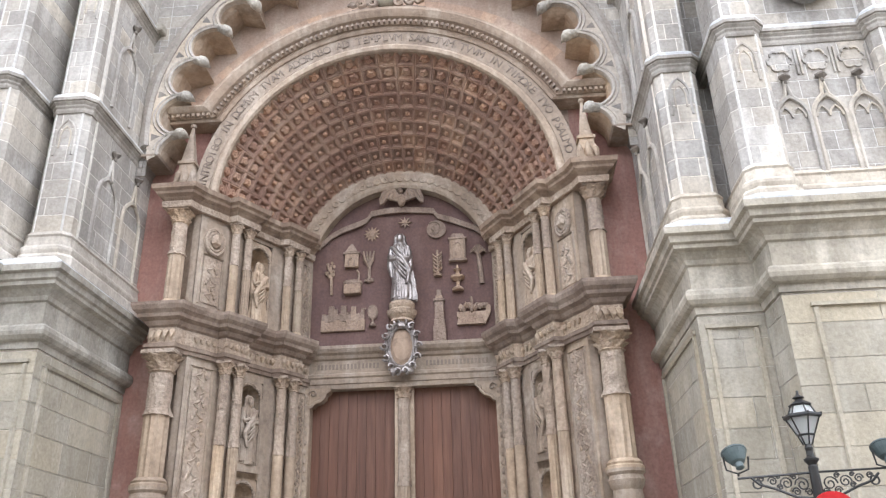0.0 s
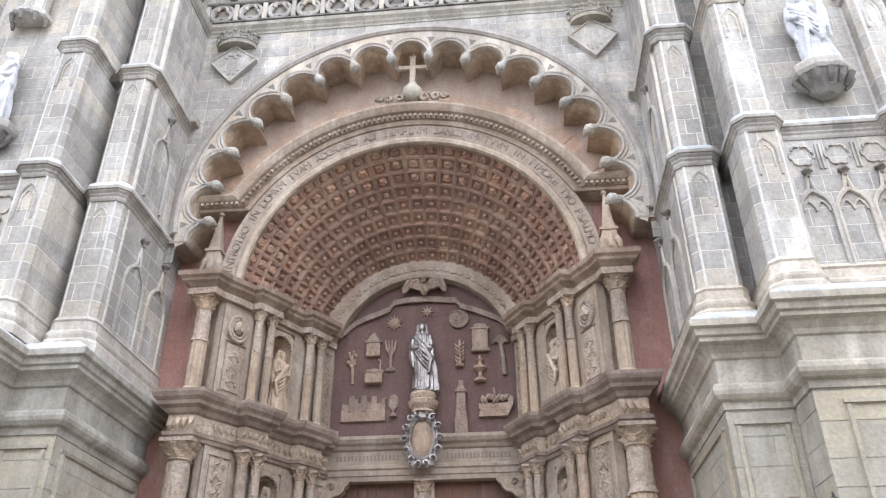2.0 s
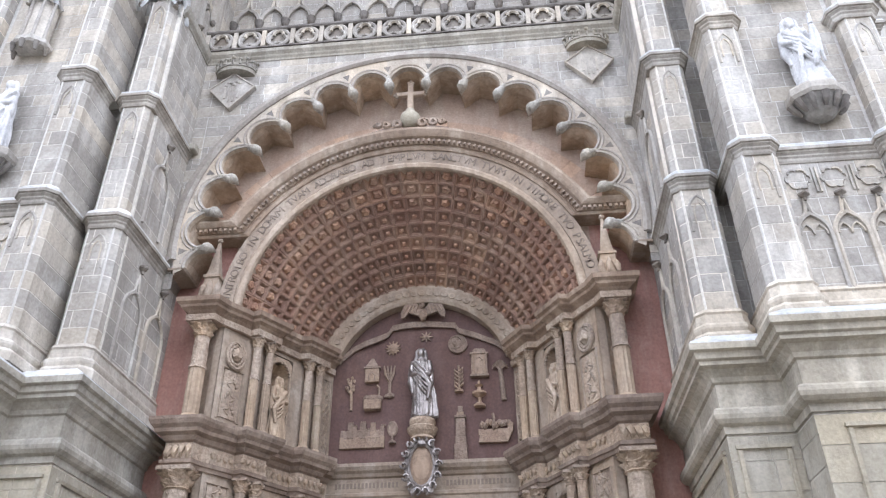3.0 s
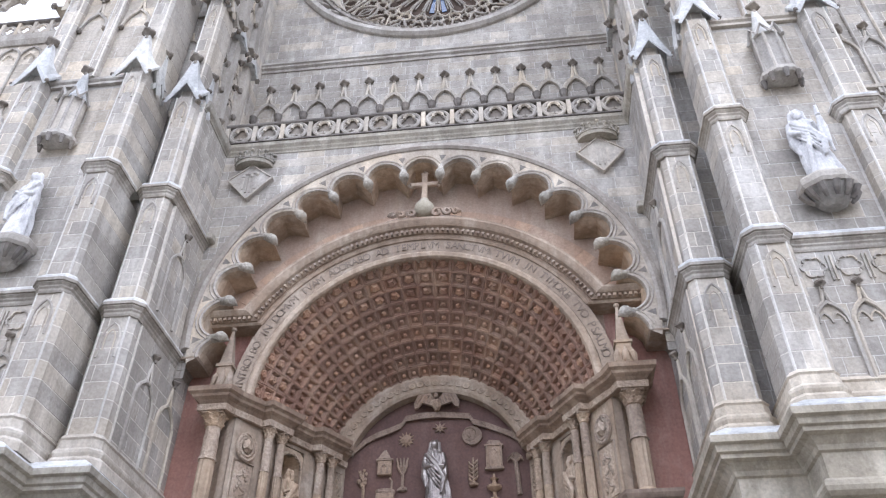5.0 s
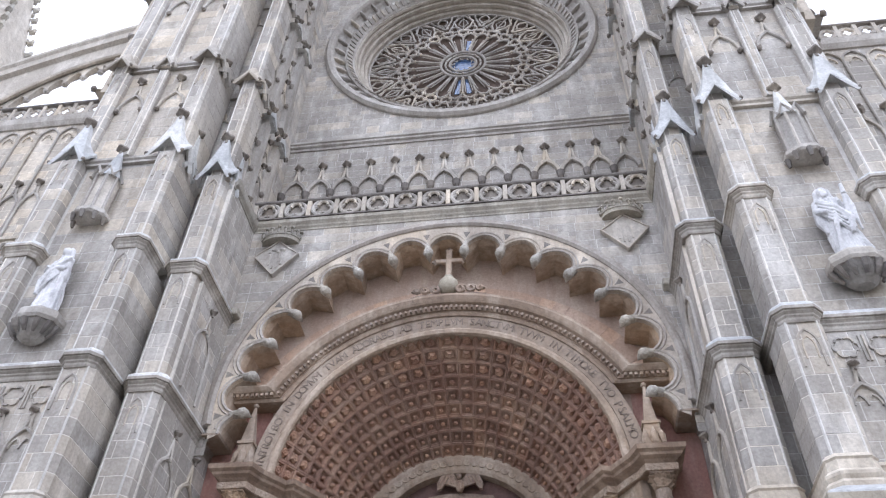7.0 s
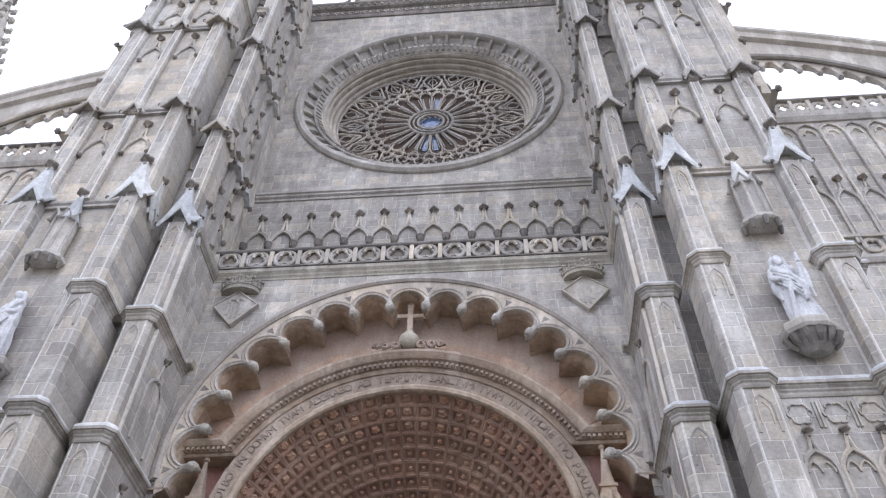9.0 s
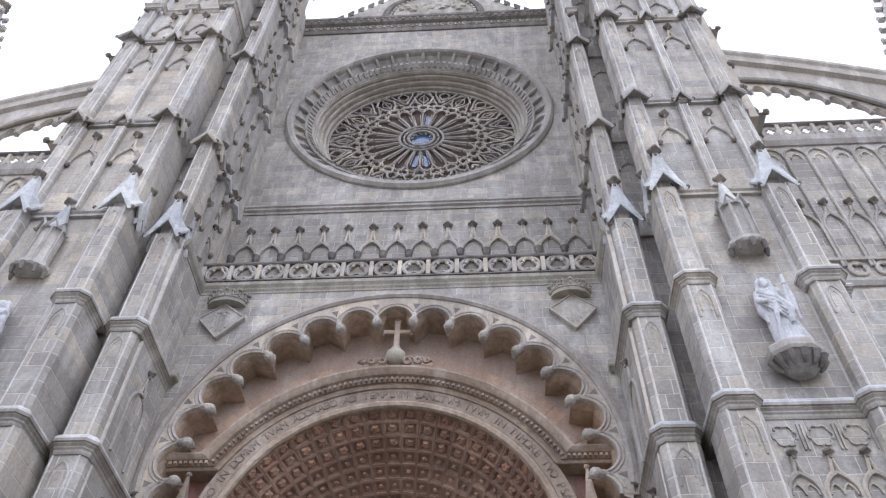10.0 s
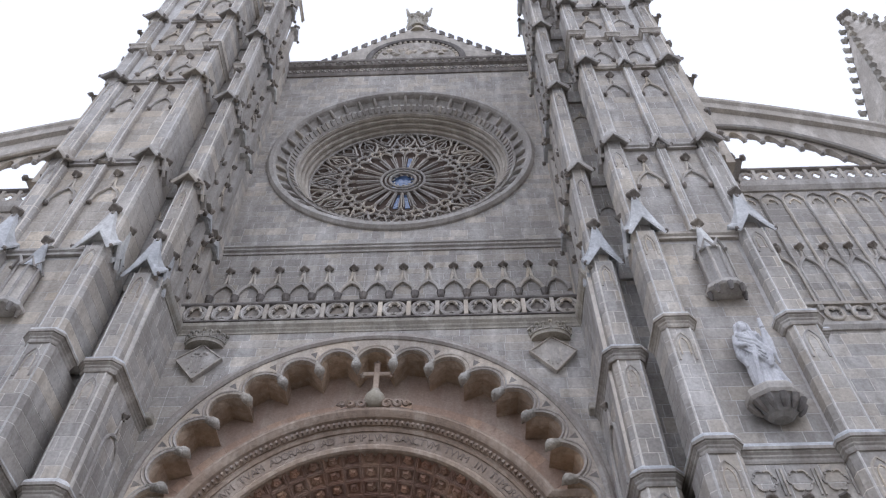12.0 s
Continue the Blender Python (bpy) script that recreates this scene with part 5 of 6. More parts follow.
tube(b, [(-1.58, YT - 0.15, 10.82), (-1.58, YT - 0.15, 11.0), (-1.495, YT - 0.15, 11.08), (-1.41, YT - 0.15, 11.0), (-1.41, YT - 0.15, 10.82)], 0.025, 4)
emblem("temple_relief", b, "small ochre carved temple with a dome")
b = box(B(), -1.70, -1.20, YT - 0.2, YT + 0.02, 9.92, 10.22, 0.02)
loft(b, [[(-1.45 + 0.28 * k * math.cos(a), YT - 0.06 + 0.16 * k * math.sin(a), z) for a in [2 * math.pi * i / 14 for i in range(14)]] for k, z in ((0.95, 10.2), (1.05, 10.26), (1.0, 10.34), (0.8, 10.34))])
tube(b, [(-1.28, YT - 0.08, 10.3), (-1.27, YT - 0.08, 10.6), (-1.34, YT - 0.1, 10.68)], 0.035, 5)
emblem("well_relief", b, "carved well with a round basin")
b = B()
tube(b, [(-2.08, YT - 0.05, 9.95), (-2.09, YT - 0.06, 10.4), (-2.12, YT - 0.05, 10.9)], 0.05, 6, [0.8, 1.0, 0.5])
for i in range(9):
    blob(b, (-2.12 + 0.1 * math.sin(i * 2.4), YT - 0.07, 10.52 + 0.055 * i), 0.075 - 0.003 * i, 1, (1, 0.6, 1.2), 0.6)
emblem("cypress_relief", b, "thin carved tree with clustered leaves")
b = B()
tube(b, [(-0.97, YT - 0.05, 10.35), (-0.97, YT - 0.05, 10.85)], 0.05, 6)
for a in (-0.16, -0.07, 0.03, 0.13):
    tube(b, [(-0.97, YT - 0.06, 10.75), (-0.97 + a * 0.8, YT - 0.08, 11.0), (-0.97 + a * 1.1, YT - 0.07, 11.28)], 0.04, 5, [0.8, 1.1, 0.6])
blob(b, (-0.97, YT - 0.05, 10.36), 0.13, 1, (1.2, 0.6, 0.7), 0.5)
emblem("lily_tree_relief", b, "carved branching plant in a small vessel")
b = B()
lathe(b, 1.06, YT - 0.05, [(0.12, 10.36), (0.14, 10.42), (0.06, 10.46), (0.04, 10.5)], 10)
for i in range(10):
    sg = 1 if i % 2 else -1
    tube(b, [(1.06, YT - 0.06, 10.45 + 0.06 * i), (1.06 + sg * 0.1, YT - 0.09, 10.52 + 0.06 * i), (1.06 + sg * 0.13, YT - 0.07, 10.60 + 0.06 * i)], 0.035, 5, [0.7, 1.1, 0.4])
tube(b, [(1.06, YT - 0.05, 10.4), (1.06, YT - 0.05, 11.2)], 0.035, 5)
emblem("rose_bush_relief", b, "carved leafy plant standing upright")
b = box(B(), 1.44, 1.90, YT - 0.12, YT + 0.02, 10.84, 11.52, 0.01)
box(b, 1.40, 1.94, YT - 0.16, YT + 0.02, 10.80, 10.86)
box(b, 1.40, 1.94, YT - 0.16, YT + 0.02, 11.50, 11.55)
slab(b, pointed(1.46, 1.88, 11.55, 0.14, 4), YT - 0.12, YT + 0.01)
tube(b, [(1.55, YT - 0.13, 10.88), (1.55, YT - 0.13, 11.3), (1.67, YT - 0.13, 11.42), (1.79, YT - 0.13, 11.3), (1.79, YT - 0.13, 10.88)], 0.03, 4)
for x in (1.46, 1.88):
    tube(b, [(x, YT - 0.14, 10.86), (x, YT - 0.14, 11.5)], 0.03, 6)
emblem("gate_relief", b, "carved temple gate framed by small columns")
b = lathe(B(), 1.64, YT - 0.06, [(0.17, 9.88), (0.17, 9.94), (0.06, 10.02), (0.05, 10.16), (0.20, 10.26), (0.21, 10.32), (0.07, 10.34), (0.05, 10.48), (0.12, 10.54), (0.04, 10.58), (0.03, 10.68)], 14)
emblem("fountain_relief", b, "small carved two-tiered stone fountain")
b = B()
tube(b, [(2.34, YT - 0.05, 10.06), (2.31, YT - 0.05, 10.6), (2.27, YT - 0.06, 11.05)], 0.075, 7, [1.0, 0.95, 0.8])
for i in range(9):
    a = math.pi * (i + 0.0) / 8
    tube(b, [(2.27, YT - 0.07, 11.0), (2.27 + 0.14 * math.cos(a), YT - 0.1, 11.12 + 0.16 * math.sin(a)), (2.27 + 0.24 * math.cos(a), YT - 0.06, 11.04 + 0.2 * math.sin(a))], 0.04, 5, [0.8, 1.1, 0.4])
emblem("palm_relief", b, "carved palm tree with drooping fronds")
b = box(B(), -2.36, -1.08, YT - 0.08, YT + 0.02, 8.82, 9.16, 0.01)
rn = random.Random(4)
x = -2.34
while x < -1.14:
    w = rn.uniform(0.09, 0.17)
    z1 = 9.16 + rn.uniform(0.12, 0.46)
    box(b, x, min(x + w, -1.1), YT - rn.uniform(0.06, 0.11), YT + 0.02, 9.1, z1)
    for i in range(3):
        box(b, x + w * (0.1 + 0.33 * i), x + w * (0.28 + 0.33 * i), YT - 0.08, YT + 0.01, z1, z1 + 0.04)
    x += w * 0.95
emblem("city_relief", b, "carved walled city with many small towers")
b = B()
loft(b, [[(-0.855 + 0.15 * k * math.cos(a), y, 9.36 + 0.23 * k * math.sin(a)) for a in [2 * math.pi * i / 18 for i in range(18)]] for k, y in ((1, YT + 0.01), (1, YT - 0.06), (0.75, YT - 0.08), (0.1, YT - 0.06))])
lathe(b, -0.855, YT - 0.04, [(0.11, 8.93), (0.10, 8.98), (0.035, 9.04), (0.03, 9.14)], 10)
emblem("mirror_relief", b, "carved oval mirror on a small foot")
b = B()
for x0, x1, z0, z1, d in ((0.90, 1.26, 8.36, 8.80, 0.20), (0.93, 1.23, 8.80, 9.02, 0.16), (0.95, 1.21, 9.02, 9.55, 0.16), (0.92, 1.24, 9.55, 9.63, 0.2), (0.98, 1.18, 9.63, 9.74, 0.14), (1.01, 1.15, 9.74, 9.92, 0.12)):
    box(b, x0, x1, YT - d, YT + 0.02, z0, z1, 0.008)
emblem("tower_relief", b, "tall carved tower with stepped stages")
b = B()
slab(b, [(1.58, 8.83), (2.38, 8.83), (2.54, 9.16), (2.56, 9.36), (2.46, 9.42), (2.36, 9.06), (1.62, 9.06)], YT - 0.12, YT + 0.02)
box(b, 1.58, 2.40, YT - 0.08, YT + 0.02, 9.05, 9.22)
for i in range(10):
    blob(b, (1.68 + 0.08 * i, YT - 0.09, 9.30 + 0.12 * rn.random()), 0.09, 1, (1, 0.6, 1.1), 0.8)
tube(b, [(2.0, YT - 0.1, 9.2), (2.03, YT - 0.12, 9.5), (2.0, YT - 0.1, 9.66)], 0.04, 5)
emblem("garden_relief", b, "carved walled garden with trees")
# ribbon and eagle
b = B()
pts = [(-2.42, 11.55), (-2.1, 11.86), (-1.75, 12.02), (-1.35, 12.14), (-1.05, 12.30), (-0.92, 12.52), (-0.5, 12.56), (0.05, 12.58), (0.6, 12.55), (0.98, 12.50), (1.1, 12.28), (1.5, 12.16), (1.9, 12.0), (2.2, 11.84), (2.48, 11.62)]
rows = []
for i, (x, z) in enumerate(pts):
    wav = 0.04 * math.sin(i * 1.7)
    rows.append([(x, YT - 0.12 + wav, z + 0.09), (x, YT - 0.12 + wav, z - 0.09), (x, YT - 0.06 + wav, z - 0.09), (x, YT - 0.06 + wav, z + 0.09)])
loft(b, rows)
emblem("ribbon_relief", b, "carved wavy stone ribbon over the emblems")
b = B()
blob(b, (0.03, 21.2, 12.84), 0.15, 2, (0.9, 0.9, 1.5), 0.2)
blob(b, (0.0, 21.1, 13.10), 0.09, 2, (1, 1, 1.1), 0.1)
tube(b, [(0.0, 21.06, 13.12), (-0.04, 20.98, 13.10), (-0.04, 20.95, 13.05)], 0.035, 5, [1, 0.8, 0.3])
eagle = solo("eagle_carving", b, RELIEF, "carved stone eagle with spread wings above the ribbon", "carving")
for sg in (-1, 1):
    b = B()
    curve = [(0.08, 12.78), (0.06, 13.02), (0.20, 13.22), (0.42, 13.27), (0.58, 13.14), (0.68, 12.90), (0.66, 12.72), (0.56, 12.74), (0.44, 12.90), (0.26, 12.84)]
    slab(b, [(0.03 + sg * u, z) for u, z in curve], 21.14, 21.24)
    for q in range(4):
        tube(b, [(0.03 + sg * (0.16 + 0.10 * q), 21.13, 13.12), (0.03 + sg * (0.24 + 0.115 * q), 21.12, 12.88)], 0.035, 5, [1.0, 0.5])
    part("wing", b, RELIEF, eagle)

# ---- cross on the arch, crowned shields ----
cr = thing("stone_cross", (0.04, 17.7, 17.1), "stone cross on an orb between carved scrolls", "cross")
part("orb", lathe(B(), 0.04, 17.72, [(0.02, 17.25), (0.18, 17.29), (0.28, 17.42), (0.31, 17.58), (0.28, 17.72), (0.16, 17.86), (0.12, 17.9), (0.14, 17.95), (0.08, 17.98)], 18), BUFF, cr, smooth=True)
b = box(B(), -0.05, 0.13, 17.65, 17.79, 17.95, 19.05, 0.02)
box(b, -0.38, 0.46, 17.655, 17.785, 18.52, 18.68, 0.02)
for x, z in ((-0.38, 18.6), (0.46, 18.6), (0.04, 19.06)):
    for dx, dz in ((-0.07, 0), (0.07, 0), (0, 0.07), (0, -0.07)):
        blob(b, (x + dx, 17.72, z + dz), 0.06, 1)
part("cross", b, CROWN, cr)
b = B()
for sg in (-1, 1):
    for cx, rr in ((0.40, 0.20), (0.72, 0.17), (0.96, 0.11)):
        tube(b, [(0.04 + sg * (cx + rr * math.cos(q * 0.7) * (1 - q / 13)), 17.66 - 0.008 * q, 17.33 + rr * math.sin(q * 0.7) * (1 - q / 13)) for q in range(12)], 0.065, 5)
    tube(b, [(0.04 + sg * 0.2, 17.7, 17.2), (0.04 + sg * 0.7, 17.66, 17.18), (0.04 + sg * 1.15, 17.68, 17.12)], 0.06, 5, [1, 1.1, 0.5])
part("scroll_ornament", b, CROWN, cr)

for s in (1, -1):
    MIRROR[0] = s
    sh = thing("crowned_shield", (5.47, 17.4, 18.2), "grey stone lozenge shield under a carved crown", "coat of arms", "crowned shields")
    b = B()
    slab(b, [(5.47, 18.15), (6.2, 19.0), (5.47, 19.62), (4.74, 19.0)], 17.26, 17.42)
    tube(b, [(5.47, 17.25, 18.17), (6.18, 17.25, 19.0), (5.47, 17.25, 19.6), (4.76, 17.25, 19.0), (5.47, 17.25, 18.17)], 0.04, 4)
    for dx in (-0.2, -0.07, 0.07, 0.2):
        z0 = 18.2 + abs(dx) * 1.15
        box(b, 5.47 + dx - 0.03, 5.47 + dx + 0.03, 17.23, 17.30, z0 + 0.15, 19.05)
    if s < 0:
        for i in range(6):
            blob(b, (5.25 + 0.09 * i, 17.25, 19.2 + 0.07 * math.sin(i * 2.2)), 0.07, 1, (1, 0.6, 1), 0.6)
    part("lozenge", b, GREY, sh)
    b = B()
    band_pts = [(5.47 + 0.62 * math.cos(a), 17.42 + 0.42 * math.sin(a)) for a in [math.pi + math.pi * i / 12 for i in range(13)]]
    for za, zb, k in ((19.58, 19.73, 1.0), (19.73, 19.80, 1.06)):
        prism(b, [(5.47 + (x - 5.47) * k, 17.42 + (y - 17.42) * k) for x, y in band_pts], za, zb)
    for i in range(9):
        a = math.pi + math.pi * (i + 0.5) / 9
        x, y = 5.47 + 0.66 * math.cos(a), 17.42 + 0.44 * math.sin(a)
        tube(b, [(x, y, 19.78), (x, y - 0.01, 19.94)], 0.035, 5)
        blob(b, (x, y, 19.99 + 0.06 * (i % 2 == 0)), 0.075, 1, (1, 1, 1), 0.4)
    part("crown", b, STAINED, sh)
    part("stone_stub", box(B(), 6.20, 6.48, 17.08, 17.45, 16.52, 16.76, 0.03), STAINED, wall)
    MIRROR[0] = 1

# ---- balcony, balustrade and the arcade behind it ----
balcony = thing("balcony", (0, 17.4, 20.4), "grey stone balcony ledge with a moulded edge", "balcony")
part("cornice", mould(B(), [(-6.9, 17.4), (6.9, 17.4)], [(-0.4, 20.20), (0.03, 20.20), (0.05, 20.26), (0.10, 20.32), (0.12, 20.37), (0.20, 20.46), (0.22, 20.58), (-0.4, 20.60)]), STAINED, balcony)
part("floor", box(B(), -6.9, 6.9, 17.5, 19.4, 20.2, 20.595), GREY, balcony)
for s in (1, -1):
    MIRROR[0] = s
    part("side_string", mould(B(), [(6.5, 17.4), (6.5, 15.3)], [(-0.1, 20.20), (0.03, 20.20), (0.05, 20.26), (0.12, 20.34), (0.14, 20.40), (0.16, 20.56), (-0.5, 20.9)]), STAINED, balcony)
    MIRROR[0] = 1


def quatre_ring(b, M, u, z, R, r=0.035, lobes=3, turn=90.0):
    """A round opening with cusped lobes."""
    tube(b, [M(u + R * math.cos(a), z + R * math.sin(a), 0) for a in [2 * math.pi * i / 18 for i in range(19)]], r, 6)
    for i in range(lobes):
        a = radians(turn) + 2 * math.pi * i / lobes
        cu, cz, q = u + 0.42 * R * math.cos(a), z + 0.42 * R * math.sin(a), 0.46 * R
        tube(b, [M(cu + q * math.cos(a + x), cz + q * math.sin(a + x), 0) for x in (-1.75, -1.2, -0.6, 0, 0.6, 1.2, 1.75)], r * 0.9, 5)
    return b


def balustrade(parent_label, x0, x1, y, z0, z1, n, lobes, group):
    t = thing("balustrade", ((x0 + x1) / 2, y, z0), parent_label, "balustrade", group)
    h, w = z1 - z0, (x1 - x0) / n
    M = plane((0, y), 0)
    part("top_rail", mould(B(), [(x0 - 0.05, y), (x1 + 0.05, y)], [(-0.12, z1 - 0.1), (0.06, z1 - 0.1), (0.10, z1 - 0.06), (0.10, z1), (-0.12, z1 + 0.01)]), SOOT_SHADE, t)
    part("bottom_rail", mould(B(), [(x0 - 0.05, y), (x1 + 0.05, y)], [(-0.1, z0), (0.06, z0), (0.05, z0 + 0.05), (-0.1, z0 + 0.07)]), SOOT_SHADE, t)
    for i in range(n):
        u = x0 + w * (i + 0.5)
        R = min(h / 2 - 0.07, w / 2 - 0.06)
        part("pierced_panel", quatre_ring(B(), M, u, (z0 + z1) / 2 - 0.01, R, 0.062, lobes), GREY, t)
        # dark sheet added in place of the shade behind the rings
        part("back_panel", box(B(), u - w / 2 + 0.06, u + w / 2 - 0.06, y + 0.07, y + 0.13, z0 + 0.06, z1 - 0.09), SOOT_SHADE, t) if lobes == 3 else None
        part("post", box(B(), u - w / 2 - 0.07, u - w / 2 + 0.07, y - 0.06, y + 0.08, z0 + 0.06, z1 - 0.09), GREY, t)
    part("post", box(B(), x1 - 0.07, x1 + 0.07, y - 0.06, y + 0.08, z0 + 0.06, z1 - 0.09), GREY, t)
    return t


balustrade("pierced grey stone balustrade of trefoil rings", -6.55, 6.6, 17.20, 20.60, 21.45, 14, 3, "balustrades")

# ---- rose wall ----
rose_wall = thing("wall_rose", (0, Y_ROSE, 20.8), "grey limestone wall round the great rose window", "wall", kind="structure")
bm = B()
RO = 6.2
rows = []
Z0, Z1, HX = 20.5, 44.4, 6.95
corners = [math.atan2(sx * HX, zz - ZROSE) for sx in (1, -1) for zz in (Z0, Z1)]
for a in sorted([2 * math.pi * i / 80 - math.pi for i in range(80)] + corners):
    sn, cs = math.sin(a), math.cos(a)
    far = min(HX / max(abs(sn), 1e-6), ((Z1 if cs > 0 else Z0) - ZROSE) / cs if abs(cs) > 1e-6 else 1e9)
    rows.append([(RO * sn, Y_ROSE, ZROSE + RO * cs), (far * sn, Y_ROSE, ZROSE + far * cs), (far * sn, Y_ROSE + 0.5, ZROSE + far * cs), (RO * sn, Y_ROSE + 0.5, ZROSE + RO * cs)])
rows.append(rows[0])
loft(bm, rows, caps=False)
part("wall_face", bm, MORTAR, rose_wall)


def off_rose(u, z, w, h):
    return all(math.hypot(x - HX, q - ZROSE) > RO - 0.02 for x in (u, u + w, u + w / 2) for q in (z, z + h))


ashlar(rose_wall, GREY, (-HX, Y_ROSE), 0, 2 * HX, 20.6, 27.0, 0.40, 0.85, singles=150, seed=31)
ashlar(rose_wall, GREY, (-HX, Y_ROSE), 0, 2 * HX, 27.5, 43.7, 0.42, 0.9, off_rose, singles=148, seed=32)
part("string_course", mould(B(), [(-6.95, Y_ROSE), (6.95, Y_ROSE)], [(-0.05, 27.0), (0.06, 27.0), (0.07, 27.12), (0.16, 27.18), (0.16, 27.28), (0.22, 27.32), (0.22, 27.42), (-0.05, 27.5)]), GREY, rose_wall)
M = plane((0, Y_ROSE - 0.02), 0)
for i in range(14):
    u = -6.33 + i * 0.974
    arch = thing("gabled_arch", (u, Y_ROSE, 24.0), "grey blind pointed arch with a gable and dark finial", "blind arch", "gabled blind arches")
    part("arch", gablet(B(), M, u - 0.46, u + 0.46, 24.3, 0.72, 25.72, 0.09), GREY, arch)
    b = B()
    finial(b, M(u, 25.86, 0.08), 0.85)
    part("finial", b, SOOT_SHADE, arch)
    b = B()
    x, y, z = M(u - 0.487, 24.3, 0.08)
    lathe(b, x, y, [(0.05, 23.95), (0.12, 24.05), (0.15, 24.22), (0.17, 24.3), (0.05, 24.34)], 8)
    part("corbel", b, SOOT_SHADE, arch)
# top cornice with carved band
top = thing("top_cornice", (0, Y_ROSE, 44.5), "dark carved stone cornice above the rose window", "cornice")
part("moulding", mould(B(), [(-6.95, Y_ROSE), (6.95, Y_ROSE)], [(-0.3, 43.65), (0.08, 43.65), (0.12, 43.8), (0.10, 43.85), (0.14, 44.4), (0.30, 44.5), (0.36, 44.75), (0.42, 44.82), (0.42, 45.02), (-0.3, 45.06)]), SOOT_SHADE, top)
for i in range(34):
    u = -6.7 + i * 0.406
    b = B()
    tube(b, [(u + 0.17 * math.cos(q * 0.7) * (1 - q / 13), Y_ROSE - 0.14, 44.12 + 0.2 * math.sin(q * 0.7) * (1 - q / 13)) for q in range(9)], 0.045, 5)
    blob(b, (u + 0.2, Y_ROSE - 0.36, 44.64), 0.09, 1, (1.2, 1, 1), 0.5)
    part("carved_leaf", b, GREY, top)

# ---- rose window ----
rose = thing("rose_window", (0, 20.5, 28.5), "great round rose window with stone tracery in a deep moulded ring", "window")


def ring_sweep(prof, n=96):
    b = B()
    rows = []
    for i in range(n):
        a = 2 * math.pi * i / n
        rows.append([(r * math.sin(a), y, ZROSE + r * math.cos(a)) for r, y in prof])
    rows.append(rows[0])
    return loft(b, rows, caps=False)


part("outer_ring", ring_sweep([(6.42, 19.42), (6.40, 19.28), (6.28, 19.16), (6.10, 19.16), (6.02, 19.26), (5.98, 19.40), (6.2, 19.6)]), GREY, rose)
part("splay_band", ring_sweep([(6.04, 19.30), (5.97, 19.52), (5.80, 19.70), (5.58, 19.80), (5.50, 19.72), (5.50, 20.0), (6.3, 20.0)]), GREY, rose)
part("dentil_bed", ring_sweep([(5.52, 19.62), (5.40, 19.62), (5.14, 19.92), (5.14, 20.2), (5.6, 20.1)]), GREY, rose)
part("stepped_reveal", ring_sweep([(5.16, 19.96), (5.06, 19.94), (5.02, 20.06), (5.06, 20.16), (4.92, 20.18), (4.90, 20.32), (4.94, 20.42), (4.80, 20.46), (4.78, 20.60), (4.82, 20.68), (4.68, 20.74), (4.66, 21.2), (5.3, 21.2)]), GREY, rose)
NB = 44
for i in range(NB):
    a = 2 * math.pi * i / NB
    c, t_ = Vector((math.sin(a), math.cos(a))), Vector((math.cos(a), -math.sin(a)))
    b = B()
    rows = []
    for r, y in ((6.0, 19.34), (5.86, 19.40), (5.66, 19.56), (5.54, 19.72)):
        rows.append([(c.x * r + t_.x * k, y + o, ZROSE + c.y * r + t_.y * k) for k, o in ((-0.085, 0.45), (-0.075, 0.02), (-0.04, -0.03), (0.04, -0.03), (0.075, 0.02), (0.085, 0.45))])
    loft(b, rows)
    part("block", b, GREY, rose)
ND = 104
for i in range(ND):
    a = 2 * math.pi * i / ND
    c, t_ = Vector((math.sin(a), math.cos(a))), Vector((math.cos(a), -math.sin(a)))
    rows = []
    for r, y in ((5.40, 19.62), (5.20, 19.86)):
        rows.append([(c.x * r + t_.x * k, y + o, ZROSE + c.y * r + t_.y * k) for k, o in ((-0.08, 0.08), (-0.075, -0.11), (0.055, -0.11), (0.06, 0.08))])
    part("dentil", loft(B(), rows), GREY, rose)
YR = 20.98
R3 = lambda r, a, n=0.0: (r * math.sin(a), YR - n, ZROSE + r * math.cos(a))
b = B()
slab(b, [(4.75 * math.sin(2 * math.pi * i / 48), ZROSE + 4.75 * math.cos(2 * math.pi * i / 48)) for i in range(48)], 21.12, 21.3)
part("infill", b, BACK, rose)
b = B()
slab(b, [(0.62 * math.sin(2 * math.pi * i / 24), ZROSE + 0.62 * math.cos(2 * math.pi * i / 24)) for i in range(24)], 21.08, 21.11)
part("centre_pane", b, BLUE, rose)
for i in range(24):
    a0, a1 = 2 * math.pi * (i + 0.3) / 24, 2 * math.pi * (i + 0.7) / 24
    if i in (0, 11, 12):
        b = B()
        slab(b, [(1.15 * math.sin(a0), ZROSE + 1.15 * math.cos(a0)), (2.3 * math.sin(a0), ZROSE + 2.3 * math.cos(a0)), (2.3 * math.sin(a1), ZROSE + 2.3 * math.cos(a1)), (1.15 * math.sin(a1), ZROSE + 1.15 * math.cos(a1))], 21.08, 21.11)
        part("pane", b, BLUE, rose)
b = B()
for r, q in ((1.08, 0.07), (0.64, 0.07), (0.86, 0.05)):
    tube(b, [R3(r, 2 * math.pi * i / 36, 0.05) for i in range(37)], q, 6)
for i in range(16):
    a = 2 * math.pi * i / 16
    blob(b, R3(0.86, a, 0.08), 0.06)
for i in range(10):
    a = 2 * math.pi * i / 10
    tube(b, [R3(0.62, a - 0.28, 0.02), R3(0.48, a - 0.22, 0.02), R3(0.42, a, 0.02)], 0.03, 4)
part("hub", b, GREY, rose)
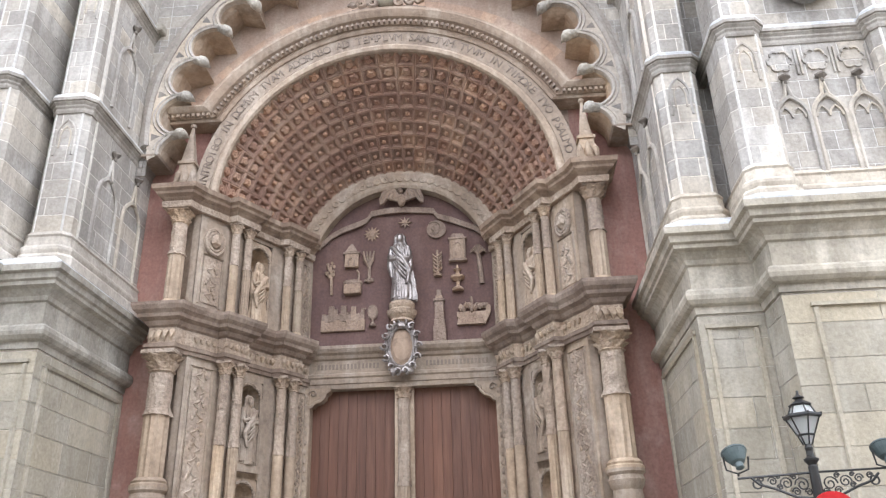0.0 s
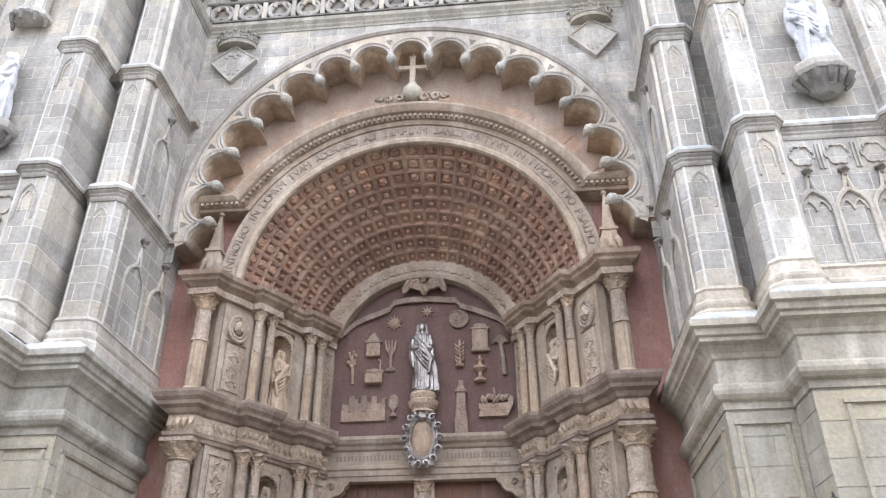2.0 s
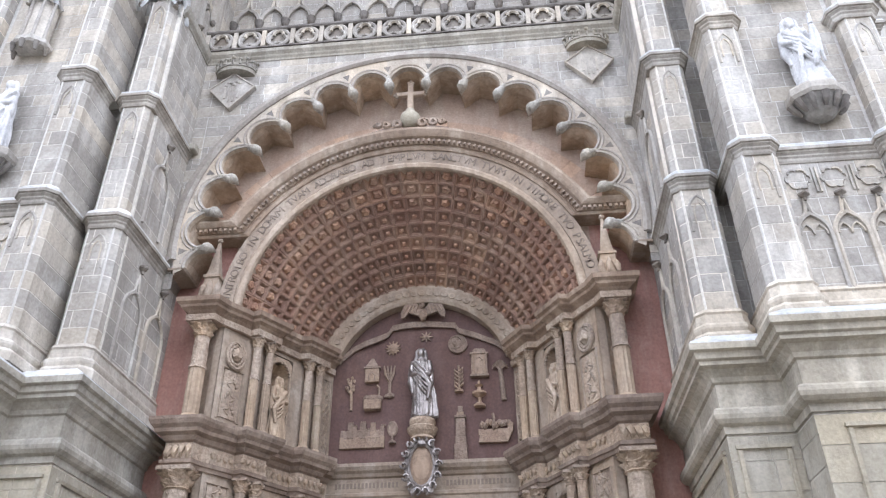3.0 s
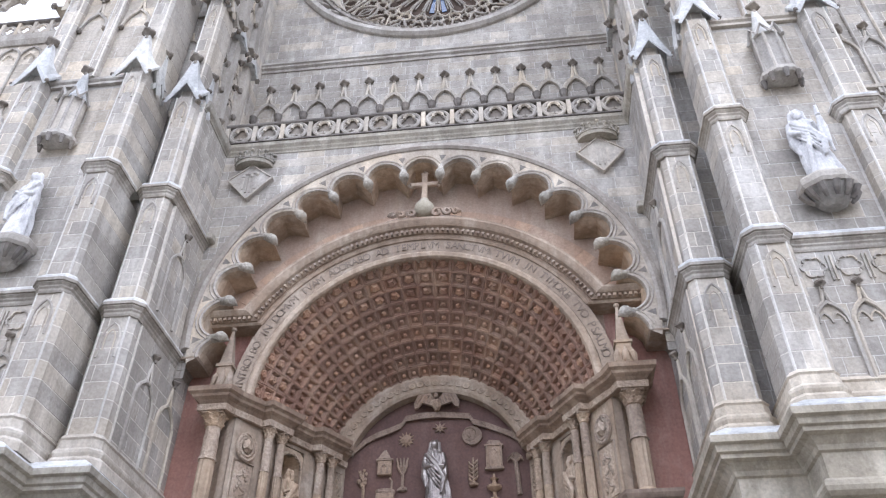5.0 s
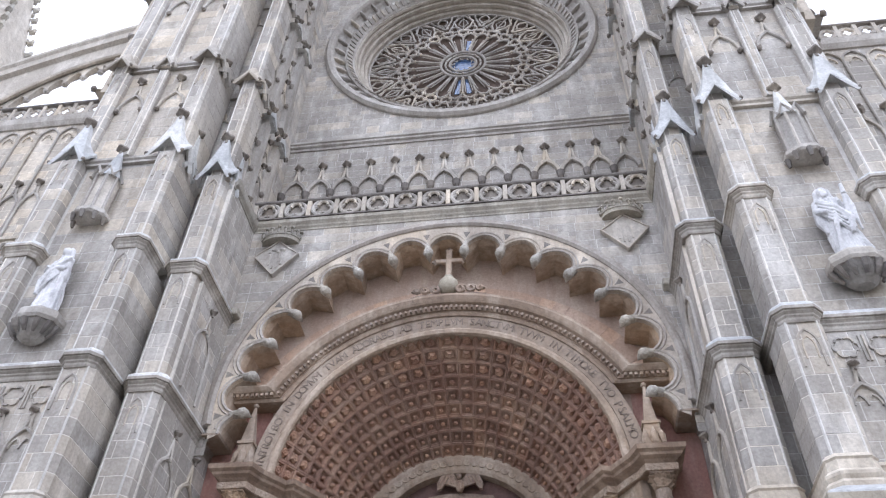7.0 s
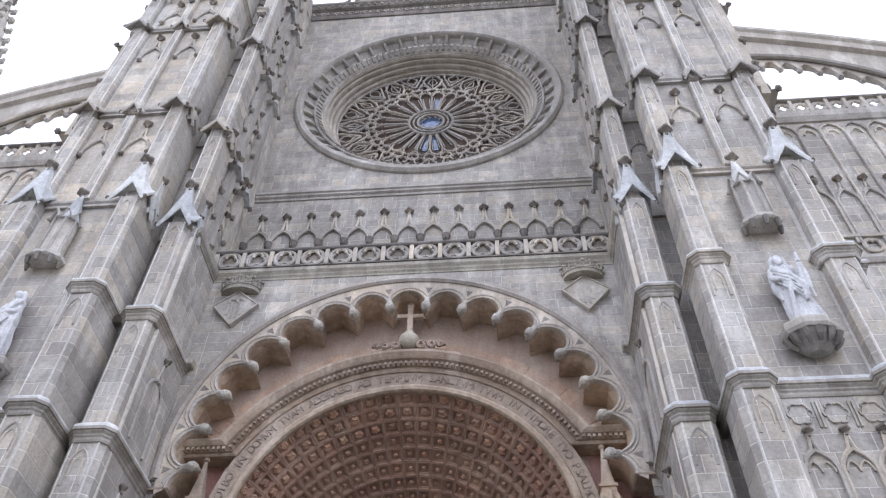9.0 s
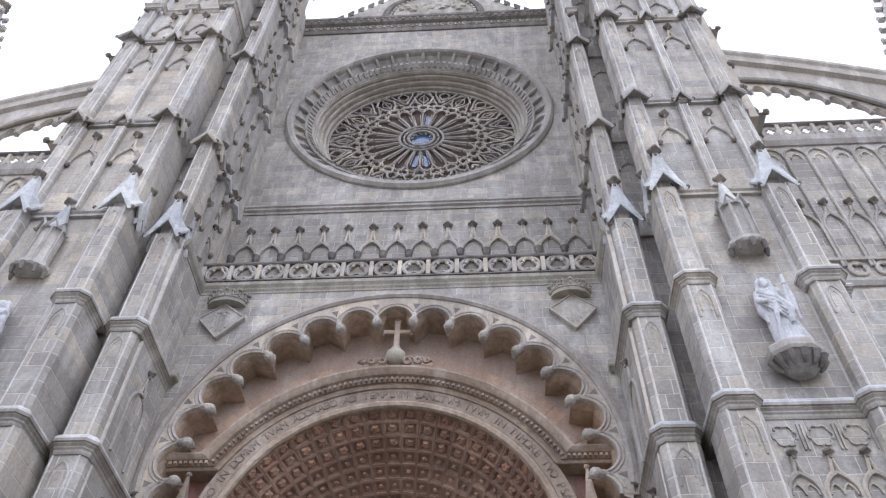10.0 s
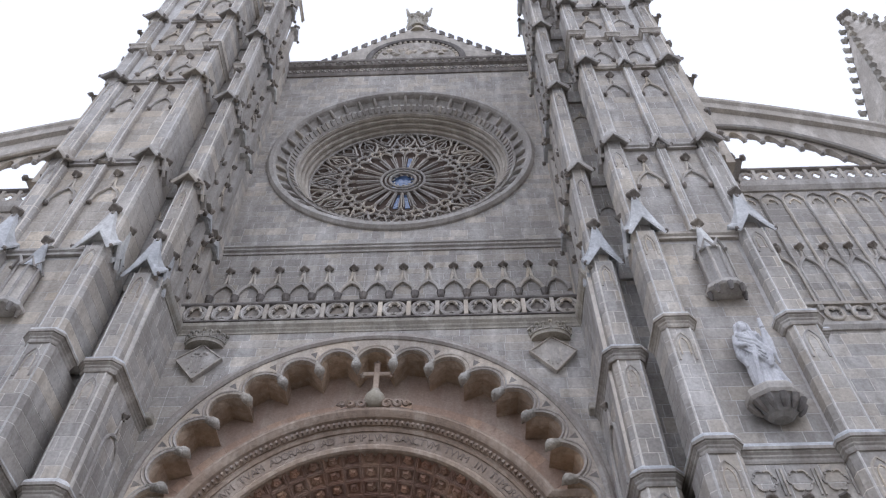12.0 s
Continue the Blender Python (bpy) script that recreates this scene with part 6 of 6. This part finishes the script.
NS = 24
for i in range(NS):
    a = 2 * math.pi * i / NS
    d = math.pi / NS
    b = B()
    tube(b, [R3(1.10, a, 0.03), R3(2.45, a, 0.03)], 0.05, 6)
    lathe_at = R3(2.45, a, 0.03)
    blob(b, lathe_at, 0.09, 1)
    tube(b, [R3(1.10, a - 0.35 * d, 0.0), R3(2.30, a - 0.42 * d, 0.0)], 0.025, 4)
    tube(b, [R3(1.10, a + 0.35 * d, 0.0), R3(2.30, a + 0.42 * d, 0.0)], 0.025, 4)
    part("spoke", b, GREY, rose)
    am = a + d
    b = B()
    tube(b, [R3(2.42, a, 0.02), R3(2.68, a + 0.35 * d, 0.02), R3(2.86, am, 0.02)], 0.05, 5)
    tube(b, [R3(2.42, a + 2 * d, 0.02), R3(2.68, a + 1.65 * d, 0.02), R3(2.86, am, 0.02)], 0.05, 5)
    for r, aa, rad in ((2.98, a, 0.25), (3.32, am, 0.26)):
        c = R3(r, aa, 0.02)
        tube(b, [(c[0] + rad * math.cos(q), c[1], c[2] + rad * math.sin(q)) for q in [2 * math.pi * k / 10 for k in range(11)]], 0.045, 5)
        for k in range(4):
            q = aa + math.pi / 4 + math.pi / 2 * k
            blob(b, (c[0] + rad * 0.72 * math.sin(q), c[1], c[2] + rad * 0.72 * math.cos(q)), 0.06)
    part("ring_tracery", b, GREY, rose)
    b = B()
    if i % 2 == 0:
        tube(b, [R3(3.1, a, 0.02), R3(3.55, a - 0.75 * d, 0.03), R3(4.05, a - 0.95 * d, 0.03), R3(4.66, a, 0.03)], 0.055, 5)
        tube(b, [R3(3.1, a, 0.02), R3(3.55, a + 0.75 * d, 0.03), R3(4.05, a + 0.95 * d, 0.03), R3(4.66, a, 0.03)], 0.055, 5)
        tube(b, [R3(3.2, a, 0.02), R3(4.6, a, 0.03)], 0.035, 4)
        for k in (-1, 1):
            tube(b, [R3(3.45, a, 0.02), R3(3.8, a + k * 0.5 * d, 0.02), R3(4.1, a + k * 0.25 * d, 0.02), R3(4.25, a, 0.02)], 0.035, 4)
    else:
        tube(b, [R3(3.5, a, 0.02), R3(3.9, a - 0.5 * d, 0.02), R3(4.35, a - 0.9 * d, 0.02), R3(4.7, a - 1.0 * d, 0.02)], 0.05, 5)
        tube(b, [R3(3.5, a, 0.02), R3(3.9, a + 0.5 * d, 0.02), R3(4.35, a + 0.9 * d, 0.02), R3(4.7, a + 1.0 * d, 0.02)], 0.05, 5)
        c = R3(3.66, a, 0.02)
        tube(b, [(c[0] + 0.16 * math.cos(q), c[1], c[2] + 0.16 * math.sin(q)) for q in [2 * math.pi * m / 9 for m in range(10)]], 0.035, 4)
        for sg in (-1, 1):
            tube(b, [R3(3.86, a, 0.02), R3(4.08, a + sg * 0.42 * d, 0.02), R3(4.3, a + sg * 0.48 * d, 0.02), R3(4.62, a, 0.02)], 0.045, 5)
        for sg in (-1, 1):
            tube(b, [R3(3.05, a, 0.04), R3(4.66, a + sg * 1.6 * d, 0.04)], 0.035, 4)
    part("petal_tracery", b, GREY, rose)
tb = B()
tube(tb, [R3(4.64, 2 * math.pi * i / 72, 0.02) for i in range(73)], 0.07, 6)
part("rim", tb, GREY, rose)

# ---- gable on the skyline ----
gab = thing("roof_gable", (0, 21.5, 46), "grey stone gable with crockets behind the top cornice", "gable")
bm = B()
slab(bm, [(-8.5, 46.0), (8.5, 46.0), (8.3, 48.4), (0.2, 56.2), (-7.9, 48.4)], 21.5, 22.4)
part("gable_wall", bm, GREY, gab)
part("arch_ring", arch_sweep(B(), [(2.9, 21.52), (2.9, 21.32), (3.1, 21.26), (3.3, 21.34), (3.3, 21.52)], -95, 95, 36, 50.4, cx=0.2), SOOT_SHADE, gab)
for i in range(23):
    a = radians(-88 + 8 * i)
    b = B()
    blob(b, (0.2 + 2.75 * math.sin(a), 21.42, 50.4 + 2.75 * math.cos(a)), 0.15, 1, (1, 0.8, 1), 0.3)
    part("arch_bead", b, GREY, gab)
part("carved_scene", slab(B(), [(0.2 + 2.6 * math.sin(radians(a)), 50.4 + 2.6 * math.cos(radians(a))) for a in range(-90, 91, 6)], 21.38, 21.5), CARVED_GREY, gab)
knobs("carved_leaf", [(-1.9 + 0.27 * i, 21.38, 51.3 + 0.4 * math.sin(i * 1.7) + 0.5 * (1 - abs(i - 8) / 8)) for i in range(16)], 0.24, GREY, gab, (1, 0.6, 1.1), 0.9)
for sg in (-1, 1):
    for i in range(13):
        k = (i + 0.6) / 13
        x, z = 0.2 + sg * 8.1 * k, 56.2 - 7.8 * k
        b = B()
        tube(b, [(x, 21.7, z - 0.1), (x + sg * 0.14, 21.62, z + 0.35), (x - sg * 0.04, 21.55, z + 0.72)], 0.24, 6, [1.2, 0.9, 0.3])
        part("crocket", b, SOOT_SHADE, gab)
figure("gable_figure", (0.2, 21.8, 56.1), 3.5, 0, 9, BUFF, "small weathered stone figure with raised arms on the gable", 0.34, False, 1.6)
for sg in (-1, 1):
    b = tube(B(), [(0.2 + sg * 0.3, 21.7, 58.4), (0.2 + sg * 0.75, 21.7, 58.9), (0.2 + sg * 0.95, 21.7, 60.2)], 0.16, 6, [1.1, 1.0, 0.4])
    part("raised_wing", b, BUFF, gab)
part("figure_base", lathe(B(), 0.2, 21.8, [(0.6, 55.4), (0.52, 55.9), (0.45, 56.15)], 10), BUFF, gab)

# ---- statues on consoles under canopies ----
for s in (1, -1):
    MIRROR[0] = s
    cx = 9.78
    con = thing("statue_console", (cx, 14.1, 13.0), "carved grey corbel bracket carrying a statue", "corbel", "statue consoles")
    b = B()
    oct_ = lambda r, z, y=13.95: [(cx + r * math.cos(a), min(y + r * 0.8 * math.sin(a), 14.2), z) for a in [math.pi / 8 + 2 * math.pi * i / 8 for i in range(8)]]
    loft(b, [oct_(0.20, 13.30), oct_(0.34, 13.40), oct_(0.45, 13.62), oct_(0.56, 13.8)])
    part("bowl", b, LEDGE, con)
    b = loft(B(), [oct_(0.60, 13.78), oct_(0.66, 13.86), oct_(0.66, 14.02), oct_(0.60, 14.1)])
    part("slab", b, GREY, con)
    for i in range(7):
        a = math.pi + math.pi * i / 6
        part("leaf", tube(B(), [(cx + 0.40 * math.cos(a), 13.95 + 0.33 * math.sin(a), 13.42), (cx + 0.52 * math.cos(a), 13.95 + 0.43 * math.sin(a), 13.55), (cx + 0.62 * math.cos(a), 13.95 + 0.5 * math.sin(a), 13.72)], 0.085, 6, [0.5, 0.9, 1.0]), SOOT_SHADE, con)
    figure("saint_statue", (cx + 0.0, 13.88, 14.1), 2.35, -12 if s > 0 else 10, 70 + s, MARBLE, "white marble bearded saint holding up a draped mantle" if s > 0 else "white marble robed saint with a bowed head", 0.23, s > 0, 1.0 if s > 0 else 0.4, s > 0, "saints on the towers")
    can = thing("statue_canopy", (cx, 13.95, 17.3), "grey stone canopy with pointed roof over a statue", "canopy", "statue canopies")
    b = B()
    loft(b, [oct_(0.48, 17.66), oct_(0.55, 17.72), oct_(0.55, 17.84), oct_(0.46, 17.92)])
    part("cornice", b, GREY, can)
    part("drum", loft(B(), [oct_(0.40, 17.9), oct_(0.40, 19.35)]), GREY, can)
    for i in range(4):
        a = math.pi + math.pi * (i + 0.5) / 4
        part("rib", tube(B(), [(cx + 0.41 * math.cos(a), 13.95 + 0.34 * math.sin(a), 17.92), (cx + 0.41 * math.cos(a), 13.95 + 0.34 * math.sin(a), 19.3)], 0.045, 5), GREY, can)
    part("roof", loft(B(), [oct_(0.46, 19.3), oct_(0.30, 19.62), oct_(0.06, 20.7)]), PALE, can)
    for i in range(4):
        a = math.pi + math.pi * (i + 0.5) / 4
        x, y = cx + 0.44 * math.cos(a), 13.95 + 0.37 * math.sin(a)
        d = Vector((-math.sin(a), math.cos(a))) * 0.2
        part("gable_crown", tube(B(), [(x + d.x, y + d.y, 19.2), (x, y - 0.03, 19.62), (x - d.x, y - d.y, 19.2)], 0.05, 5), GREY, can)
    b = B()
    finial(b, (cx, 13.93, 20.82), 0.9)
    part("finial", b, SOOT_SHADE, can)
    for i in range(5):
        a = math.pi + math.pi * i / 4
        x, y = cx + 0.46 * math.cos(a), 13.95 + 0.38 * math.sin(a)
        part("cusp", tube(B(), [(x, y, 17.7), (x * 0.985 + cx * 0.015, y + 0.02, 17.54), (x * 0.97 + cx * 0.03, y + 0.04, 17.44)], 0.07, 6, [1.2, 0.9, 0.6]), SOOT_SHADE, can)
    MIRROR[0] = 1

# ---- side walls of the aisles, flying arches and far spires ----
for s in (1, -1):
    MIRROR[0] = s
    YW = 17.4
    aw = thing("wall_aisle", (18, YW, 0), "grey limestone aisle front with blind lancets", "wall", kind="structure")
    part("wall_face", box(B(), 11.7, 34, YW, YW + 1.2, 0, 28.1), MORTAR, aw)
    ashlar(aw, GREY, (12.0, YW), 0, 14, 8, 28.0, 0.45, 0.9, seed=41)
    M = plane((0, YW - 0.02), 0)
    for i in range(12):
        u = 13.0 + i * 0.86
        ga = part("blind_lancet", gablet(B(), M, u - 0.38, u + 0.38, 22.6, 0.75, 23.85, 0.06, 2.0), GREY, aw)
        b = B()
        finial(b, M(u, 23.95, 0.06), 0.8)
        part("finial", b, SOOT_SHADE, ga)
        b = B()
        tube(b, [M(u - 0.43, 22.7, 0.03), M(u - 0.43, 26.9, 0.03)], 0.05, 5)
        tube(b, [M(x, z, 0.03) for x, z in pointed(u - 0.43, u + 0.43, 26.8, 0.6)], 0.05, 5)
        tube(b, [M(x, z, 0.03) for x, z in pointed(u - 0.2, u + 0.2, 26.7, 0.3, 3)], 0.03, 4)
        part("blind_tracery", b, GREY, aw)
    part("string_course", mould(B(), [(11.8, YW), (30, YW)], [(-0.1, 27.6), (0.08, 27.6), (0.2, 27.8), (0.25, 28.1), (-0.1, 28.15)]), GREY, aw)
    part("string_course", mould(B(), [(11.8, YW), (30, YW)], [(-0.1, 19.7), (0.08, 19.7), (0.16, 19.85), (0.16, 19.98), (-0.1, 20.05)]), GREY, aw)
    b = B()
    for i in range(14):
        quatre_ring(b, plane((0, YW - 0.08), 0), 12.9 + 0.86 * i, 20.45, 0.29, 0.05, 4, 45)
    part("blind_rings", b, GREY, aw)
    part("ring_band_rail", mould(B(), [(11.8, YW), (30, YW)], [(-0.1, 20.86), (0.12, 20.86), (0.14, 20.98), (-0.1, 21.05)]), GREY, aw)
    balustrade("pierced grey stone balustrade over the aisle wall", 12.6, 26.5, YW, 28.12, 29.25, 20, 4, "balustrades")
    # flying arch, with hanging cusps
    fl = thing("flying_buttress", (18, YW + 0.5, 28.2), "grey stone flying arch fringed with hanging cusps", "flying buttress", "flying buttresses")

    def fly_top(x):
        return 36.2 - 0.28 * (x - 12) - 0.012 * (x - 12) ** 2

    def fly_low(x):
        return 32.75 - 0.085 * max(0.0, x - 14) ** 2

    xs = [11.5 + 0.5 * i for i in range(21)]
    b = B()
    loft(b, [[(x, YW + 0.1, fly_low(x)), (x, YW + 0.1, fly_top(x) - 0.9), (x, YW - 0.1, fly_top(x) - 0.8), (x, YW - 0.1, fly_top(x) - 0.35), (x, YW - 0.2, fly_top(x) - 0.2), (x, YW - 0.2, fly_top(x)), (x, YW + 0.45, fly_top(x)), (x, YW + 0.45, fly_low(x))] for x in xs])
    part("arch_rib", b, GREY, fl)
    b = B()
    tube(b, [(x, YW - 0.02, fly_low(x) + 0.2) for x in xs], 0.12, 6)
    part("lower_roll", b, GREY, fl)
    for i in range(11):
        x0, x1 = 12.4 + i * 0.72, 12.4 + (i + 1) * 0.72
        b = B()
        up = [(x0 + (x1 - x0) * j / 8, fly_low(x0 + (x1 - x0) * j / 8)) for j in range(9)]
        lo = [(x, z - 0.62 + 0.55 * math.sin(math.pi * j / 8)) for j, (x, z) in enumerate(up)]
        slab(b, up + lo[::-1], YW + 0.1, YW + 0.3)
        blob(b, (x1, YW + 0.15, lo[-1][1]), 0.15, 1, (1, 1, 1.2), 0.5)
        part("cusp", b, GREY, fl)
    sp = thing("crocketed_spire", (27.7, 19.6, 0), "grey stone spire with crockets up its edges", "spire", "far spires")
    b = B()
    hexa = lambda r, z: [(27.7 + r * math.cos(a), 19.6 + r * math.sin(a), z) for a in [math.pi / 8 + 2 * math.pi * i / 8 for i in range(8)]]
    loft(b, [hexa(4.0, 0), hexa(4.0, 37), hexa(3.7, 37.5), hexa(0.25, 50.3)])
    part("spire_body", b, GREY, sp)
    for j in range(11):
        k = j / 11
        for p in hexa(3.65 - 3.3 * k, 37.8 + 12.2 * k):
            b = B()
            d = Vector((p[0] - 27.7, p[1] - 19.6)).normalized()
            tube(b, [p, (p[0] + d.x * 0.2, p[1] + d.y * 0.2, p[2] + 0.1), (p[0] + d.x * 0.22, p[1] + d.y * 0.22, p[2] + 0.4)], 0.17, 5, [1.1, 1.0, 0.6])
            part("crocket", b, STAINED, sp)
    b = B()
    finial(b, (27.7, 19.6, 50.6), 2.4)
    part("finial", b, SOOT_SHADE, sp)
    MIRROR[0] = 1

# ---- street lamp with floodlights and a round sign ----
lamp = thing("street_lamp", (6.32, 10.0, 0), "black iron street lamp with lantern and scrolled side arms", "street lamp")
LX, LY = 6.32, 10.0
part("pole", lathe(B(), LX, LY, [(0.16, 0), (0.16, 0.25), (0.11, 0.32), (0.10, 0.9), (0.12, 0.95), (0.07, 1.05), (0.055, 2.6), (0.06, 2.64), (0.055, 2.98), (0.045, 3.0), (0.085, 3.05), (0.088, 3.07), (0.045, 3.10), (0.04, 3.16), (0.05, 3.20), (0.03, 3.25)], 14), IRON, lamp)
sq = lambda r, z: [(LX + r * math.cos(a), LY + r * math.sin(a), z) for a in [math.pi / 6 + 2 * math.pi * i / 6 for i in range(6)]]
b = B()
loft(b, [sq(0.215, 3.555), sq(0.23, 3.575), sq(0.225, 3.60), sq(0.15, 3.61)])
loft(b, [sq(0.125, 3.705), sq(0.14, 3.725), sq(0.10, 3.75), sq(0.04, 3.79), sq(0.035, 3.80)])
lathe(b, LX, LY, [(0.03, 3.79), (0.075, 3.81), (0.04, 3.835), (0.02, 3.85), (0.012, 3.90)], 8)
loft(b, [sq(0.10, 3.34), sq(0.105, 3.36), sq(0.095, 3.37)])
for lo, hi, r0, r1 in ((3.36, 3.56, 0.10, 0.195), (3.60, 3.715, 0.165, 0.115), (3.24, 3.35, 0.05, 0.095)):
    for p, q in zip(sq(r0, lo), sq(r1, hi)):
        tube(b, [p, q], 0.009, 4)
for i, p in enumerate(sq(0.22, 3.60)):
    blob(b, p, 0.016)
lan = part("lantern_frame", b, IRON, lamp)
for lo, hi, r0, r1 in ((3.36, 3.565, 0.095, 0.185), (3.60, 3.715, 0.155, 0.108), (3.25, 3.345, 0.045, 0.088)):
    a, c = sq(r0, lo), sq(r1, hi)
    for i in range(6):
        j = (i + 1) % 6
        b = B()
        v = [b.verts.new(p) for p in (a[i], a[j], c[j], c[i])]
        b.faces.new(v)
        bmesh.ops.solidify(b, geom=b.faces[:], thickness=0.004)
        part("pane", b, MILK, lan)
for sg in (-1, 1):
    arm = part("side_arm", tube(B(), [(LX, LY, 2.915), (LX + sg * 0.9, LY, 2.915 - (0.04 if sg < 0 else -0.02))], 0.014, 5), IRON, lamp)
    b = B()
    tube(b, [(LX + sg * 0.06, LY, 2.62), (LX + sg * 0.25, LY, 2.64), (LX + sg * 0.48, LY, 2.74), (LX + sg * 0.66, LY, 2.80), (LX + sg * 0.74, LY, 2.88)], 0.016, 5)
    for cx, cz, r in ((0.16, 2.78, 0.09), (0.34, 2.80, 0.075), (0.50, 2.83, 0.055), (0.63, 2.86, 0.04), (0.24, 2.70, 0.05), (0.42, 2.76, 0.035), (0.10, 2.69, 0.045), (0.25, 2.87, 0.035), (0.43, 2.88, 0.028)):
        tube(b, [(LX + sg * (cx + r * math.cos(q * 0.6) * (1 - q / 20)), LY, cz + r * math.sin(q * 0.6) * (1 - q / 20)) for q in range(17)], 0.010, 4)
    tube(b, [(LX + sg * (0.68 + 0.05 * math.cos(q * 0.6)), LY, 2.80 + 0.05 * math.sin(q * 0.6)) for q in range(12)], 0.012, 4)
    part("scrollwork", b, IRON, arm)
    fx, fz = LX + sg * 0.88, 3.13
    fl = thing("floodlight", (fx, LY, 2.93), "grey-green round floodlight on a bracket of the lamp arm", "floodlight", "floodlights")
    T = Matrix.Translation((fx, LY, fz)) @ Matrix.Rotation(radians(38), 4, "X") @ Matrix.Rotation(radians(sg * 12), 4, "Y")
    b = B()
    lathe(b, 0, 0, [(0.03, -0.17), (0.05, -0.16), (0.05, -0.10), (0.085, -0.08), (0.13, 0.0), (0.15, 0.05), (0.158, 0.055), (0.158, 0.075), (0.14, 0.08), (0.02, 0.081)], 20)
    for v in b.verts:
        v.co = T @ Matrix.Rotation(radians(-65), 4, "X") @ v.co
    part("lamp_housing", b, FLOOD, fl, smooth=False)
    b = B()
    tube(b, [(fx - 0.15, LY, fz), (fx - 0.13, LY + 0.01, fz - 0.15), (fx, LY, fz - 0.2), (fx + 0.13, LY + 0.01, fz - 0.15), (fx + 0.15, LY, fz)], 0.012, 5)
    tube(b, [(fx, LY, fz - 0.2), (fx, LY, 2.90)], 0.014, 5)
    part("bracket", b, IRON, fl)
sign = thing("round_sign", (LX + 0.02, 9.9, 2.1), "round red enamel road sign fixed to the lamp pole", "road sign")
b = B()
slab(b, [(LX + 0.10 + 0.28 * math.cos(2 * math.pi * i / 32), 2.40 + 0.28 * math.sin(2 * math.pi * i / 32)) for i in range(32)], 9.86, 9.88)
part("disc", b, SIGN, sign)
part("clamp", box(B(), LX - 0.05, LX + 0.1, 9.88, 9.95, 2.4, 2.46), IRON, sign)
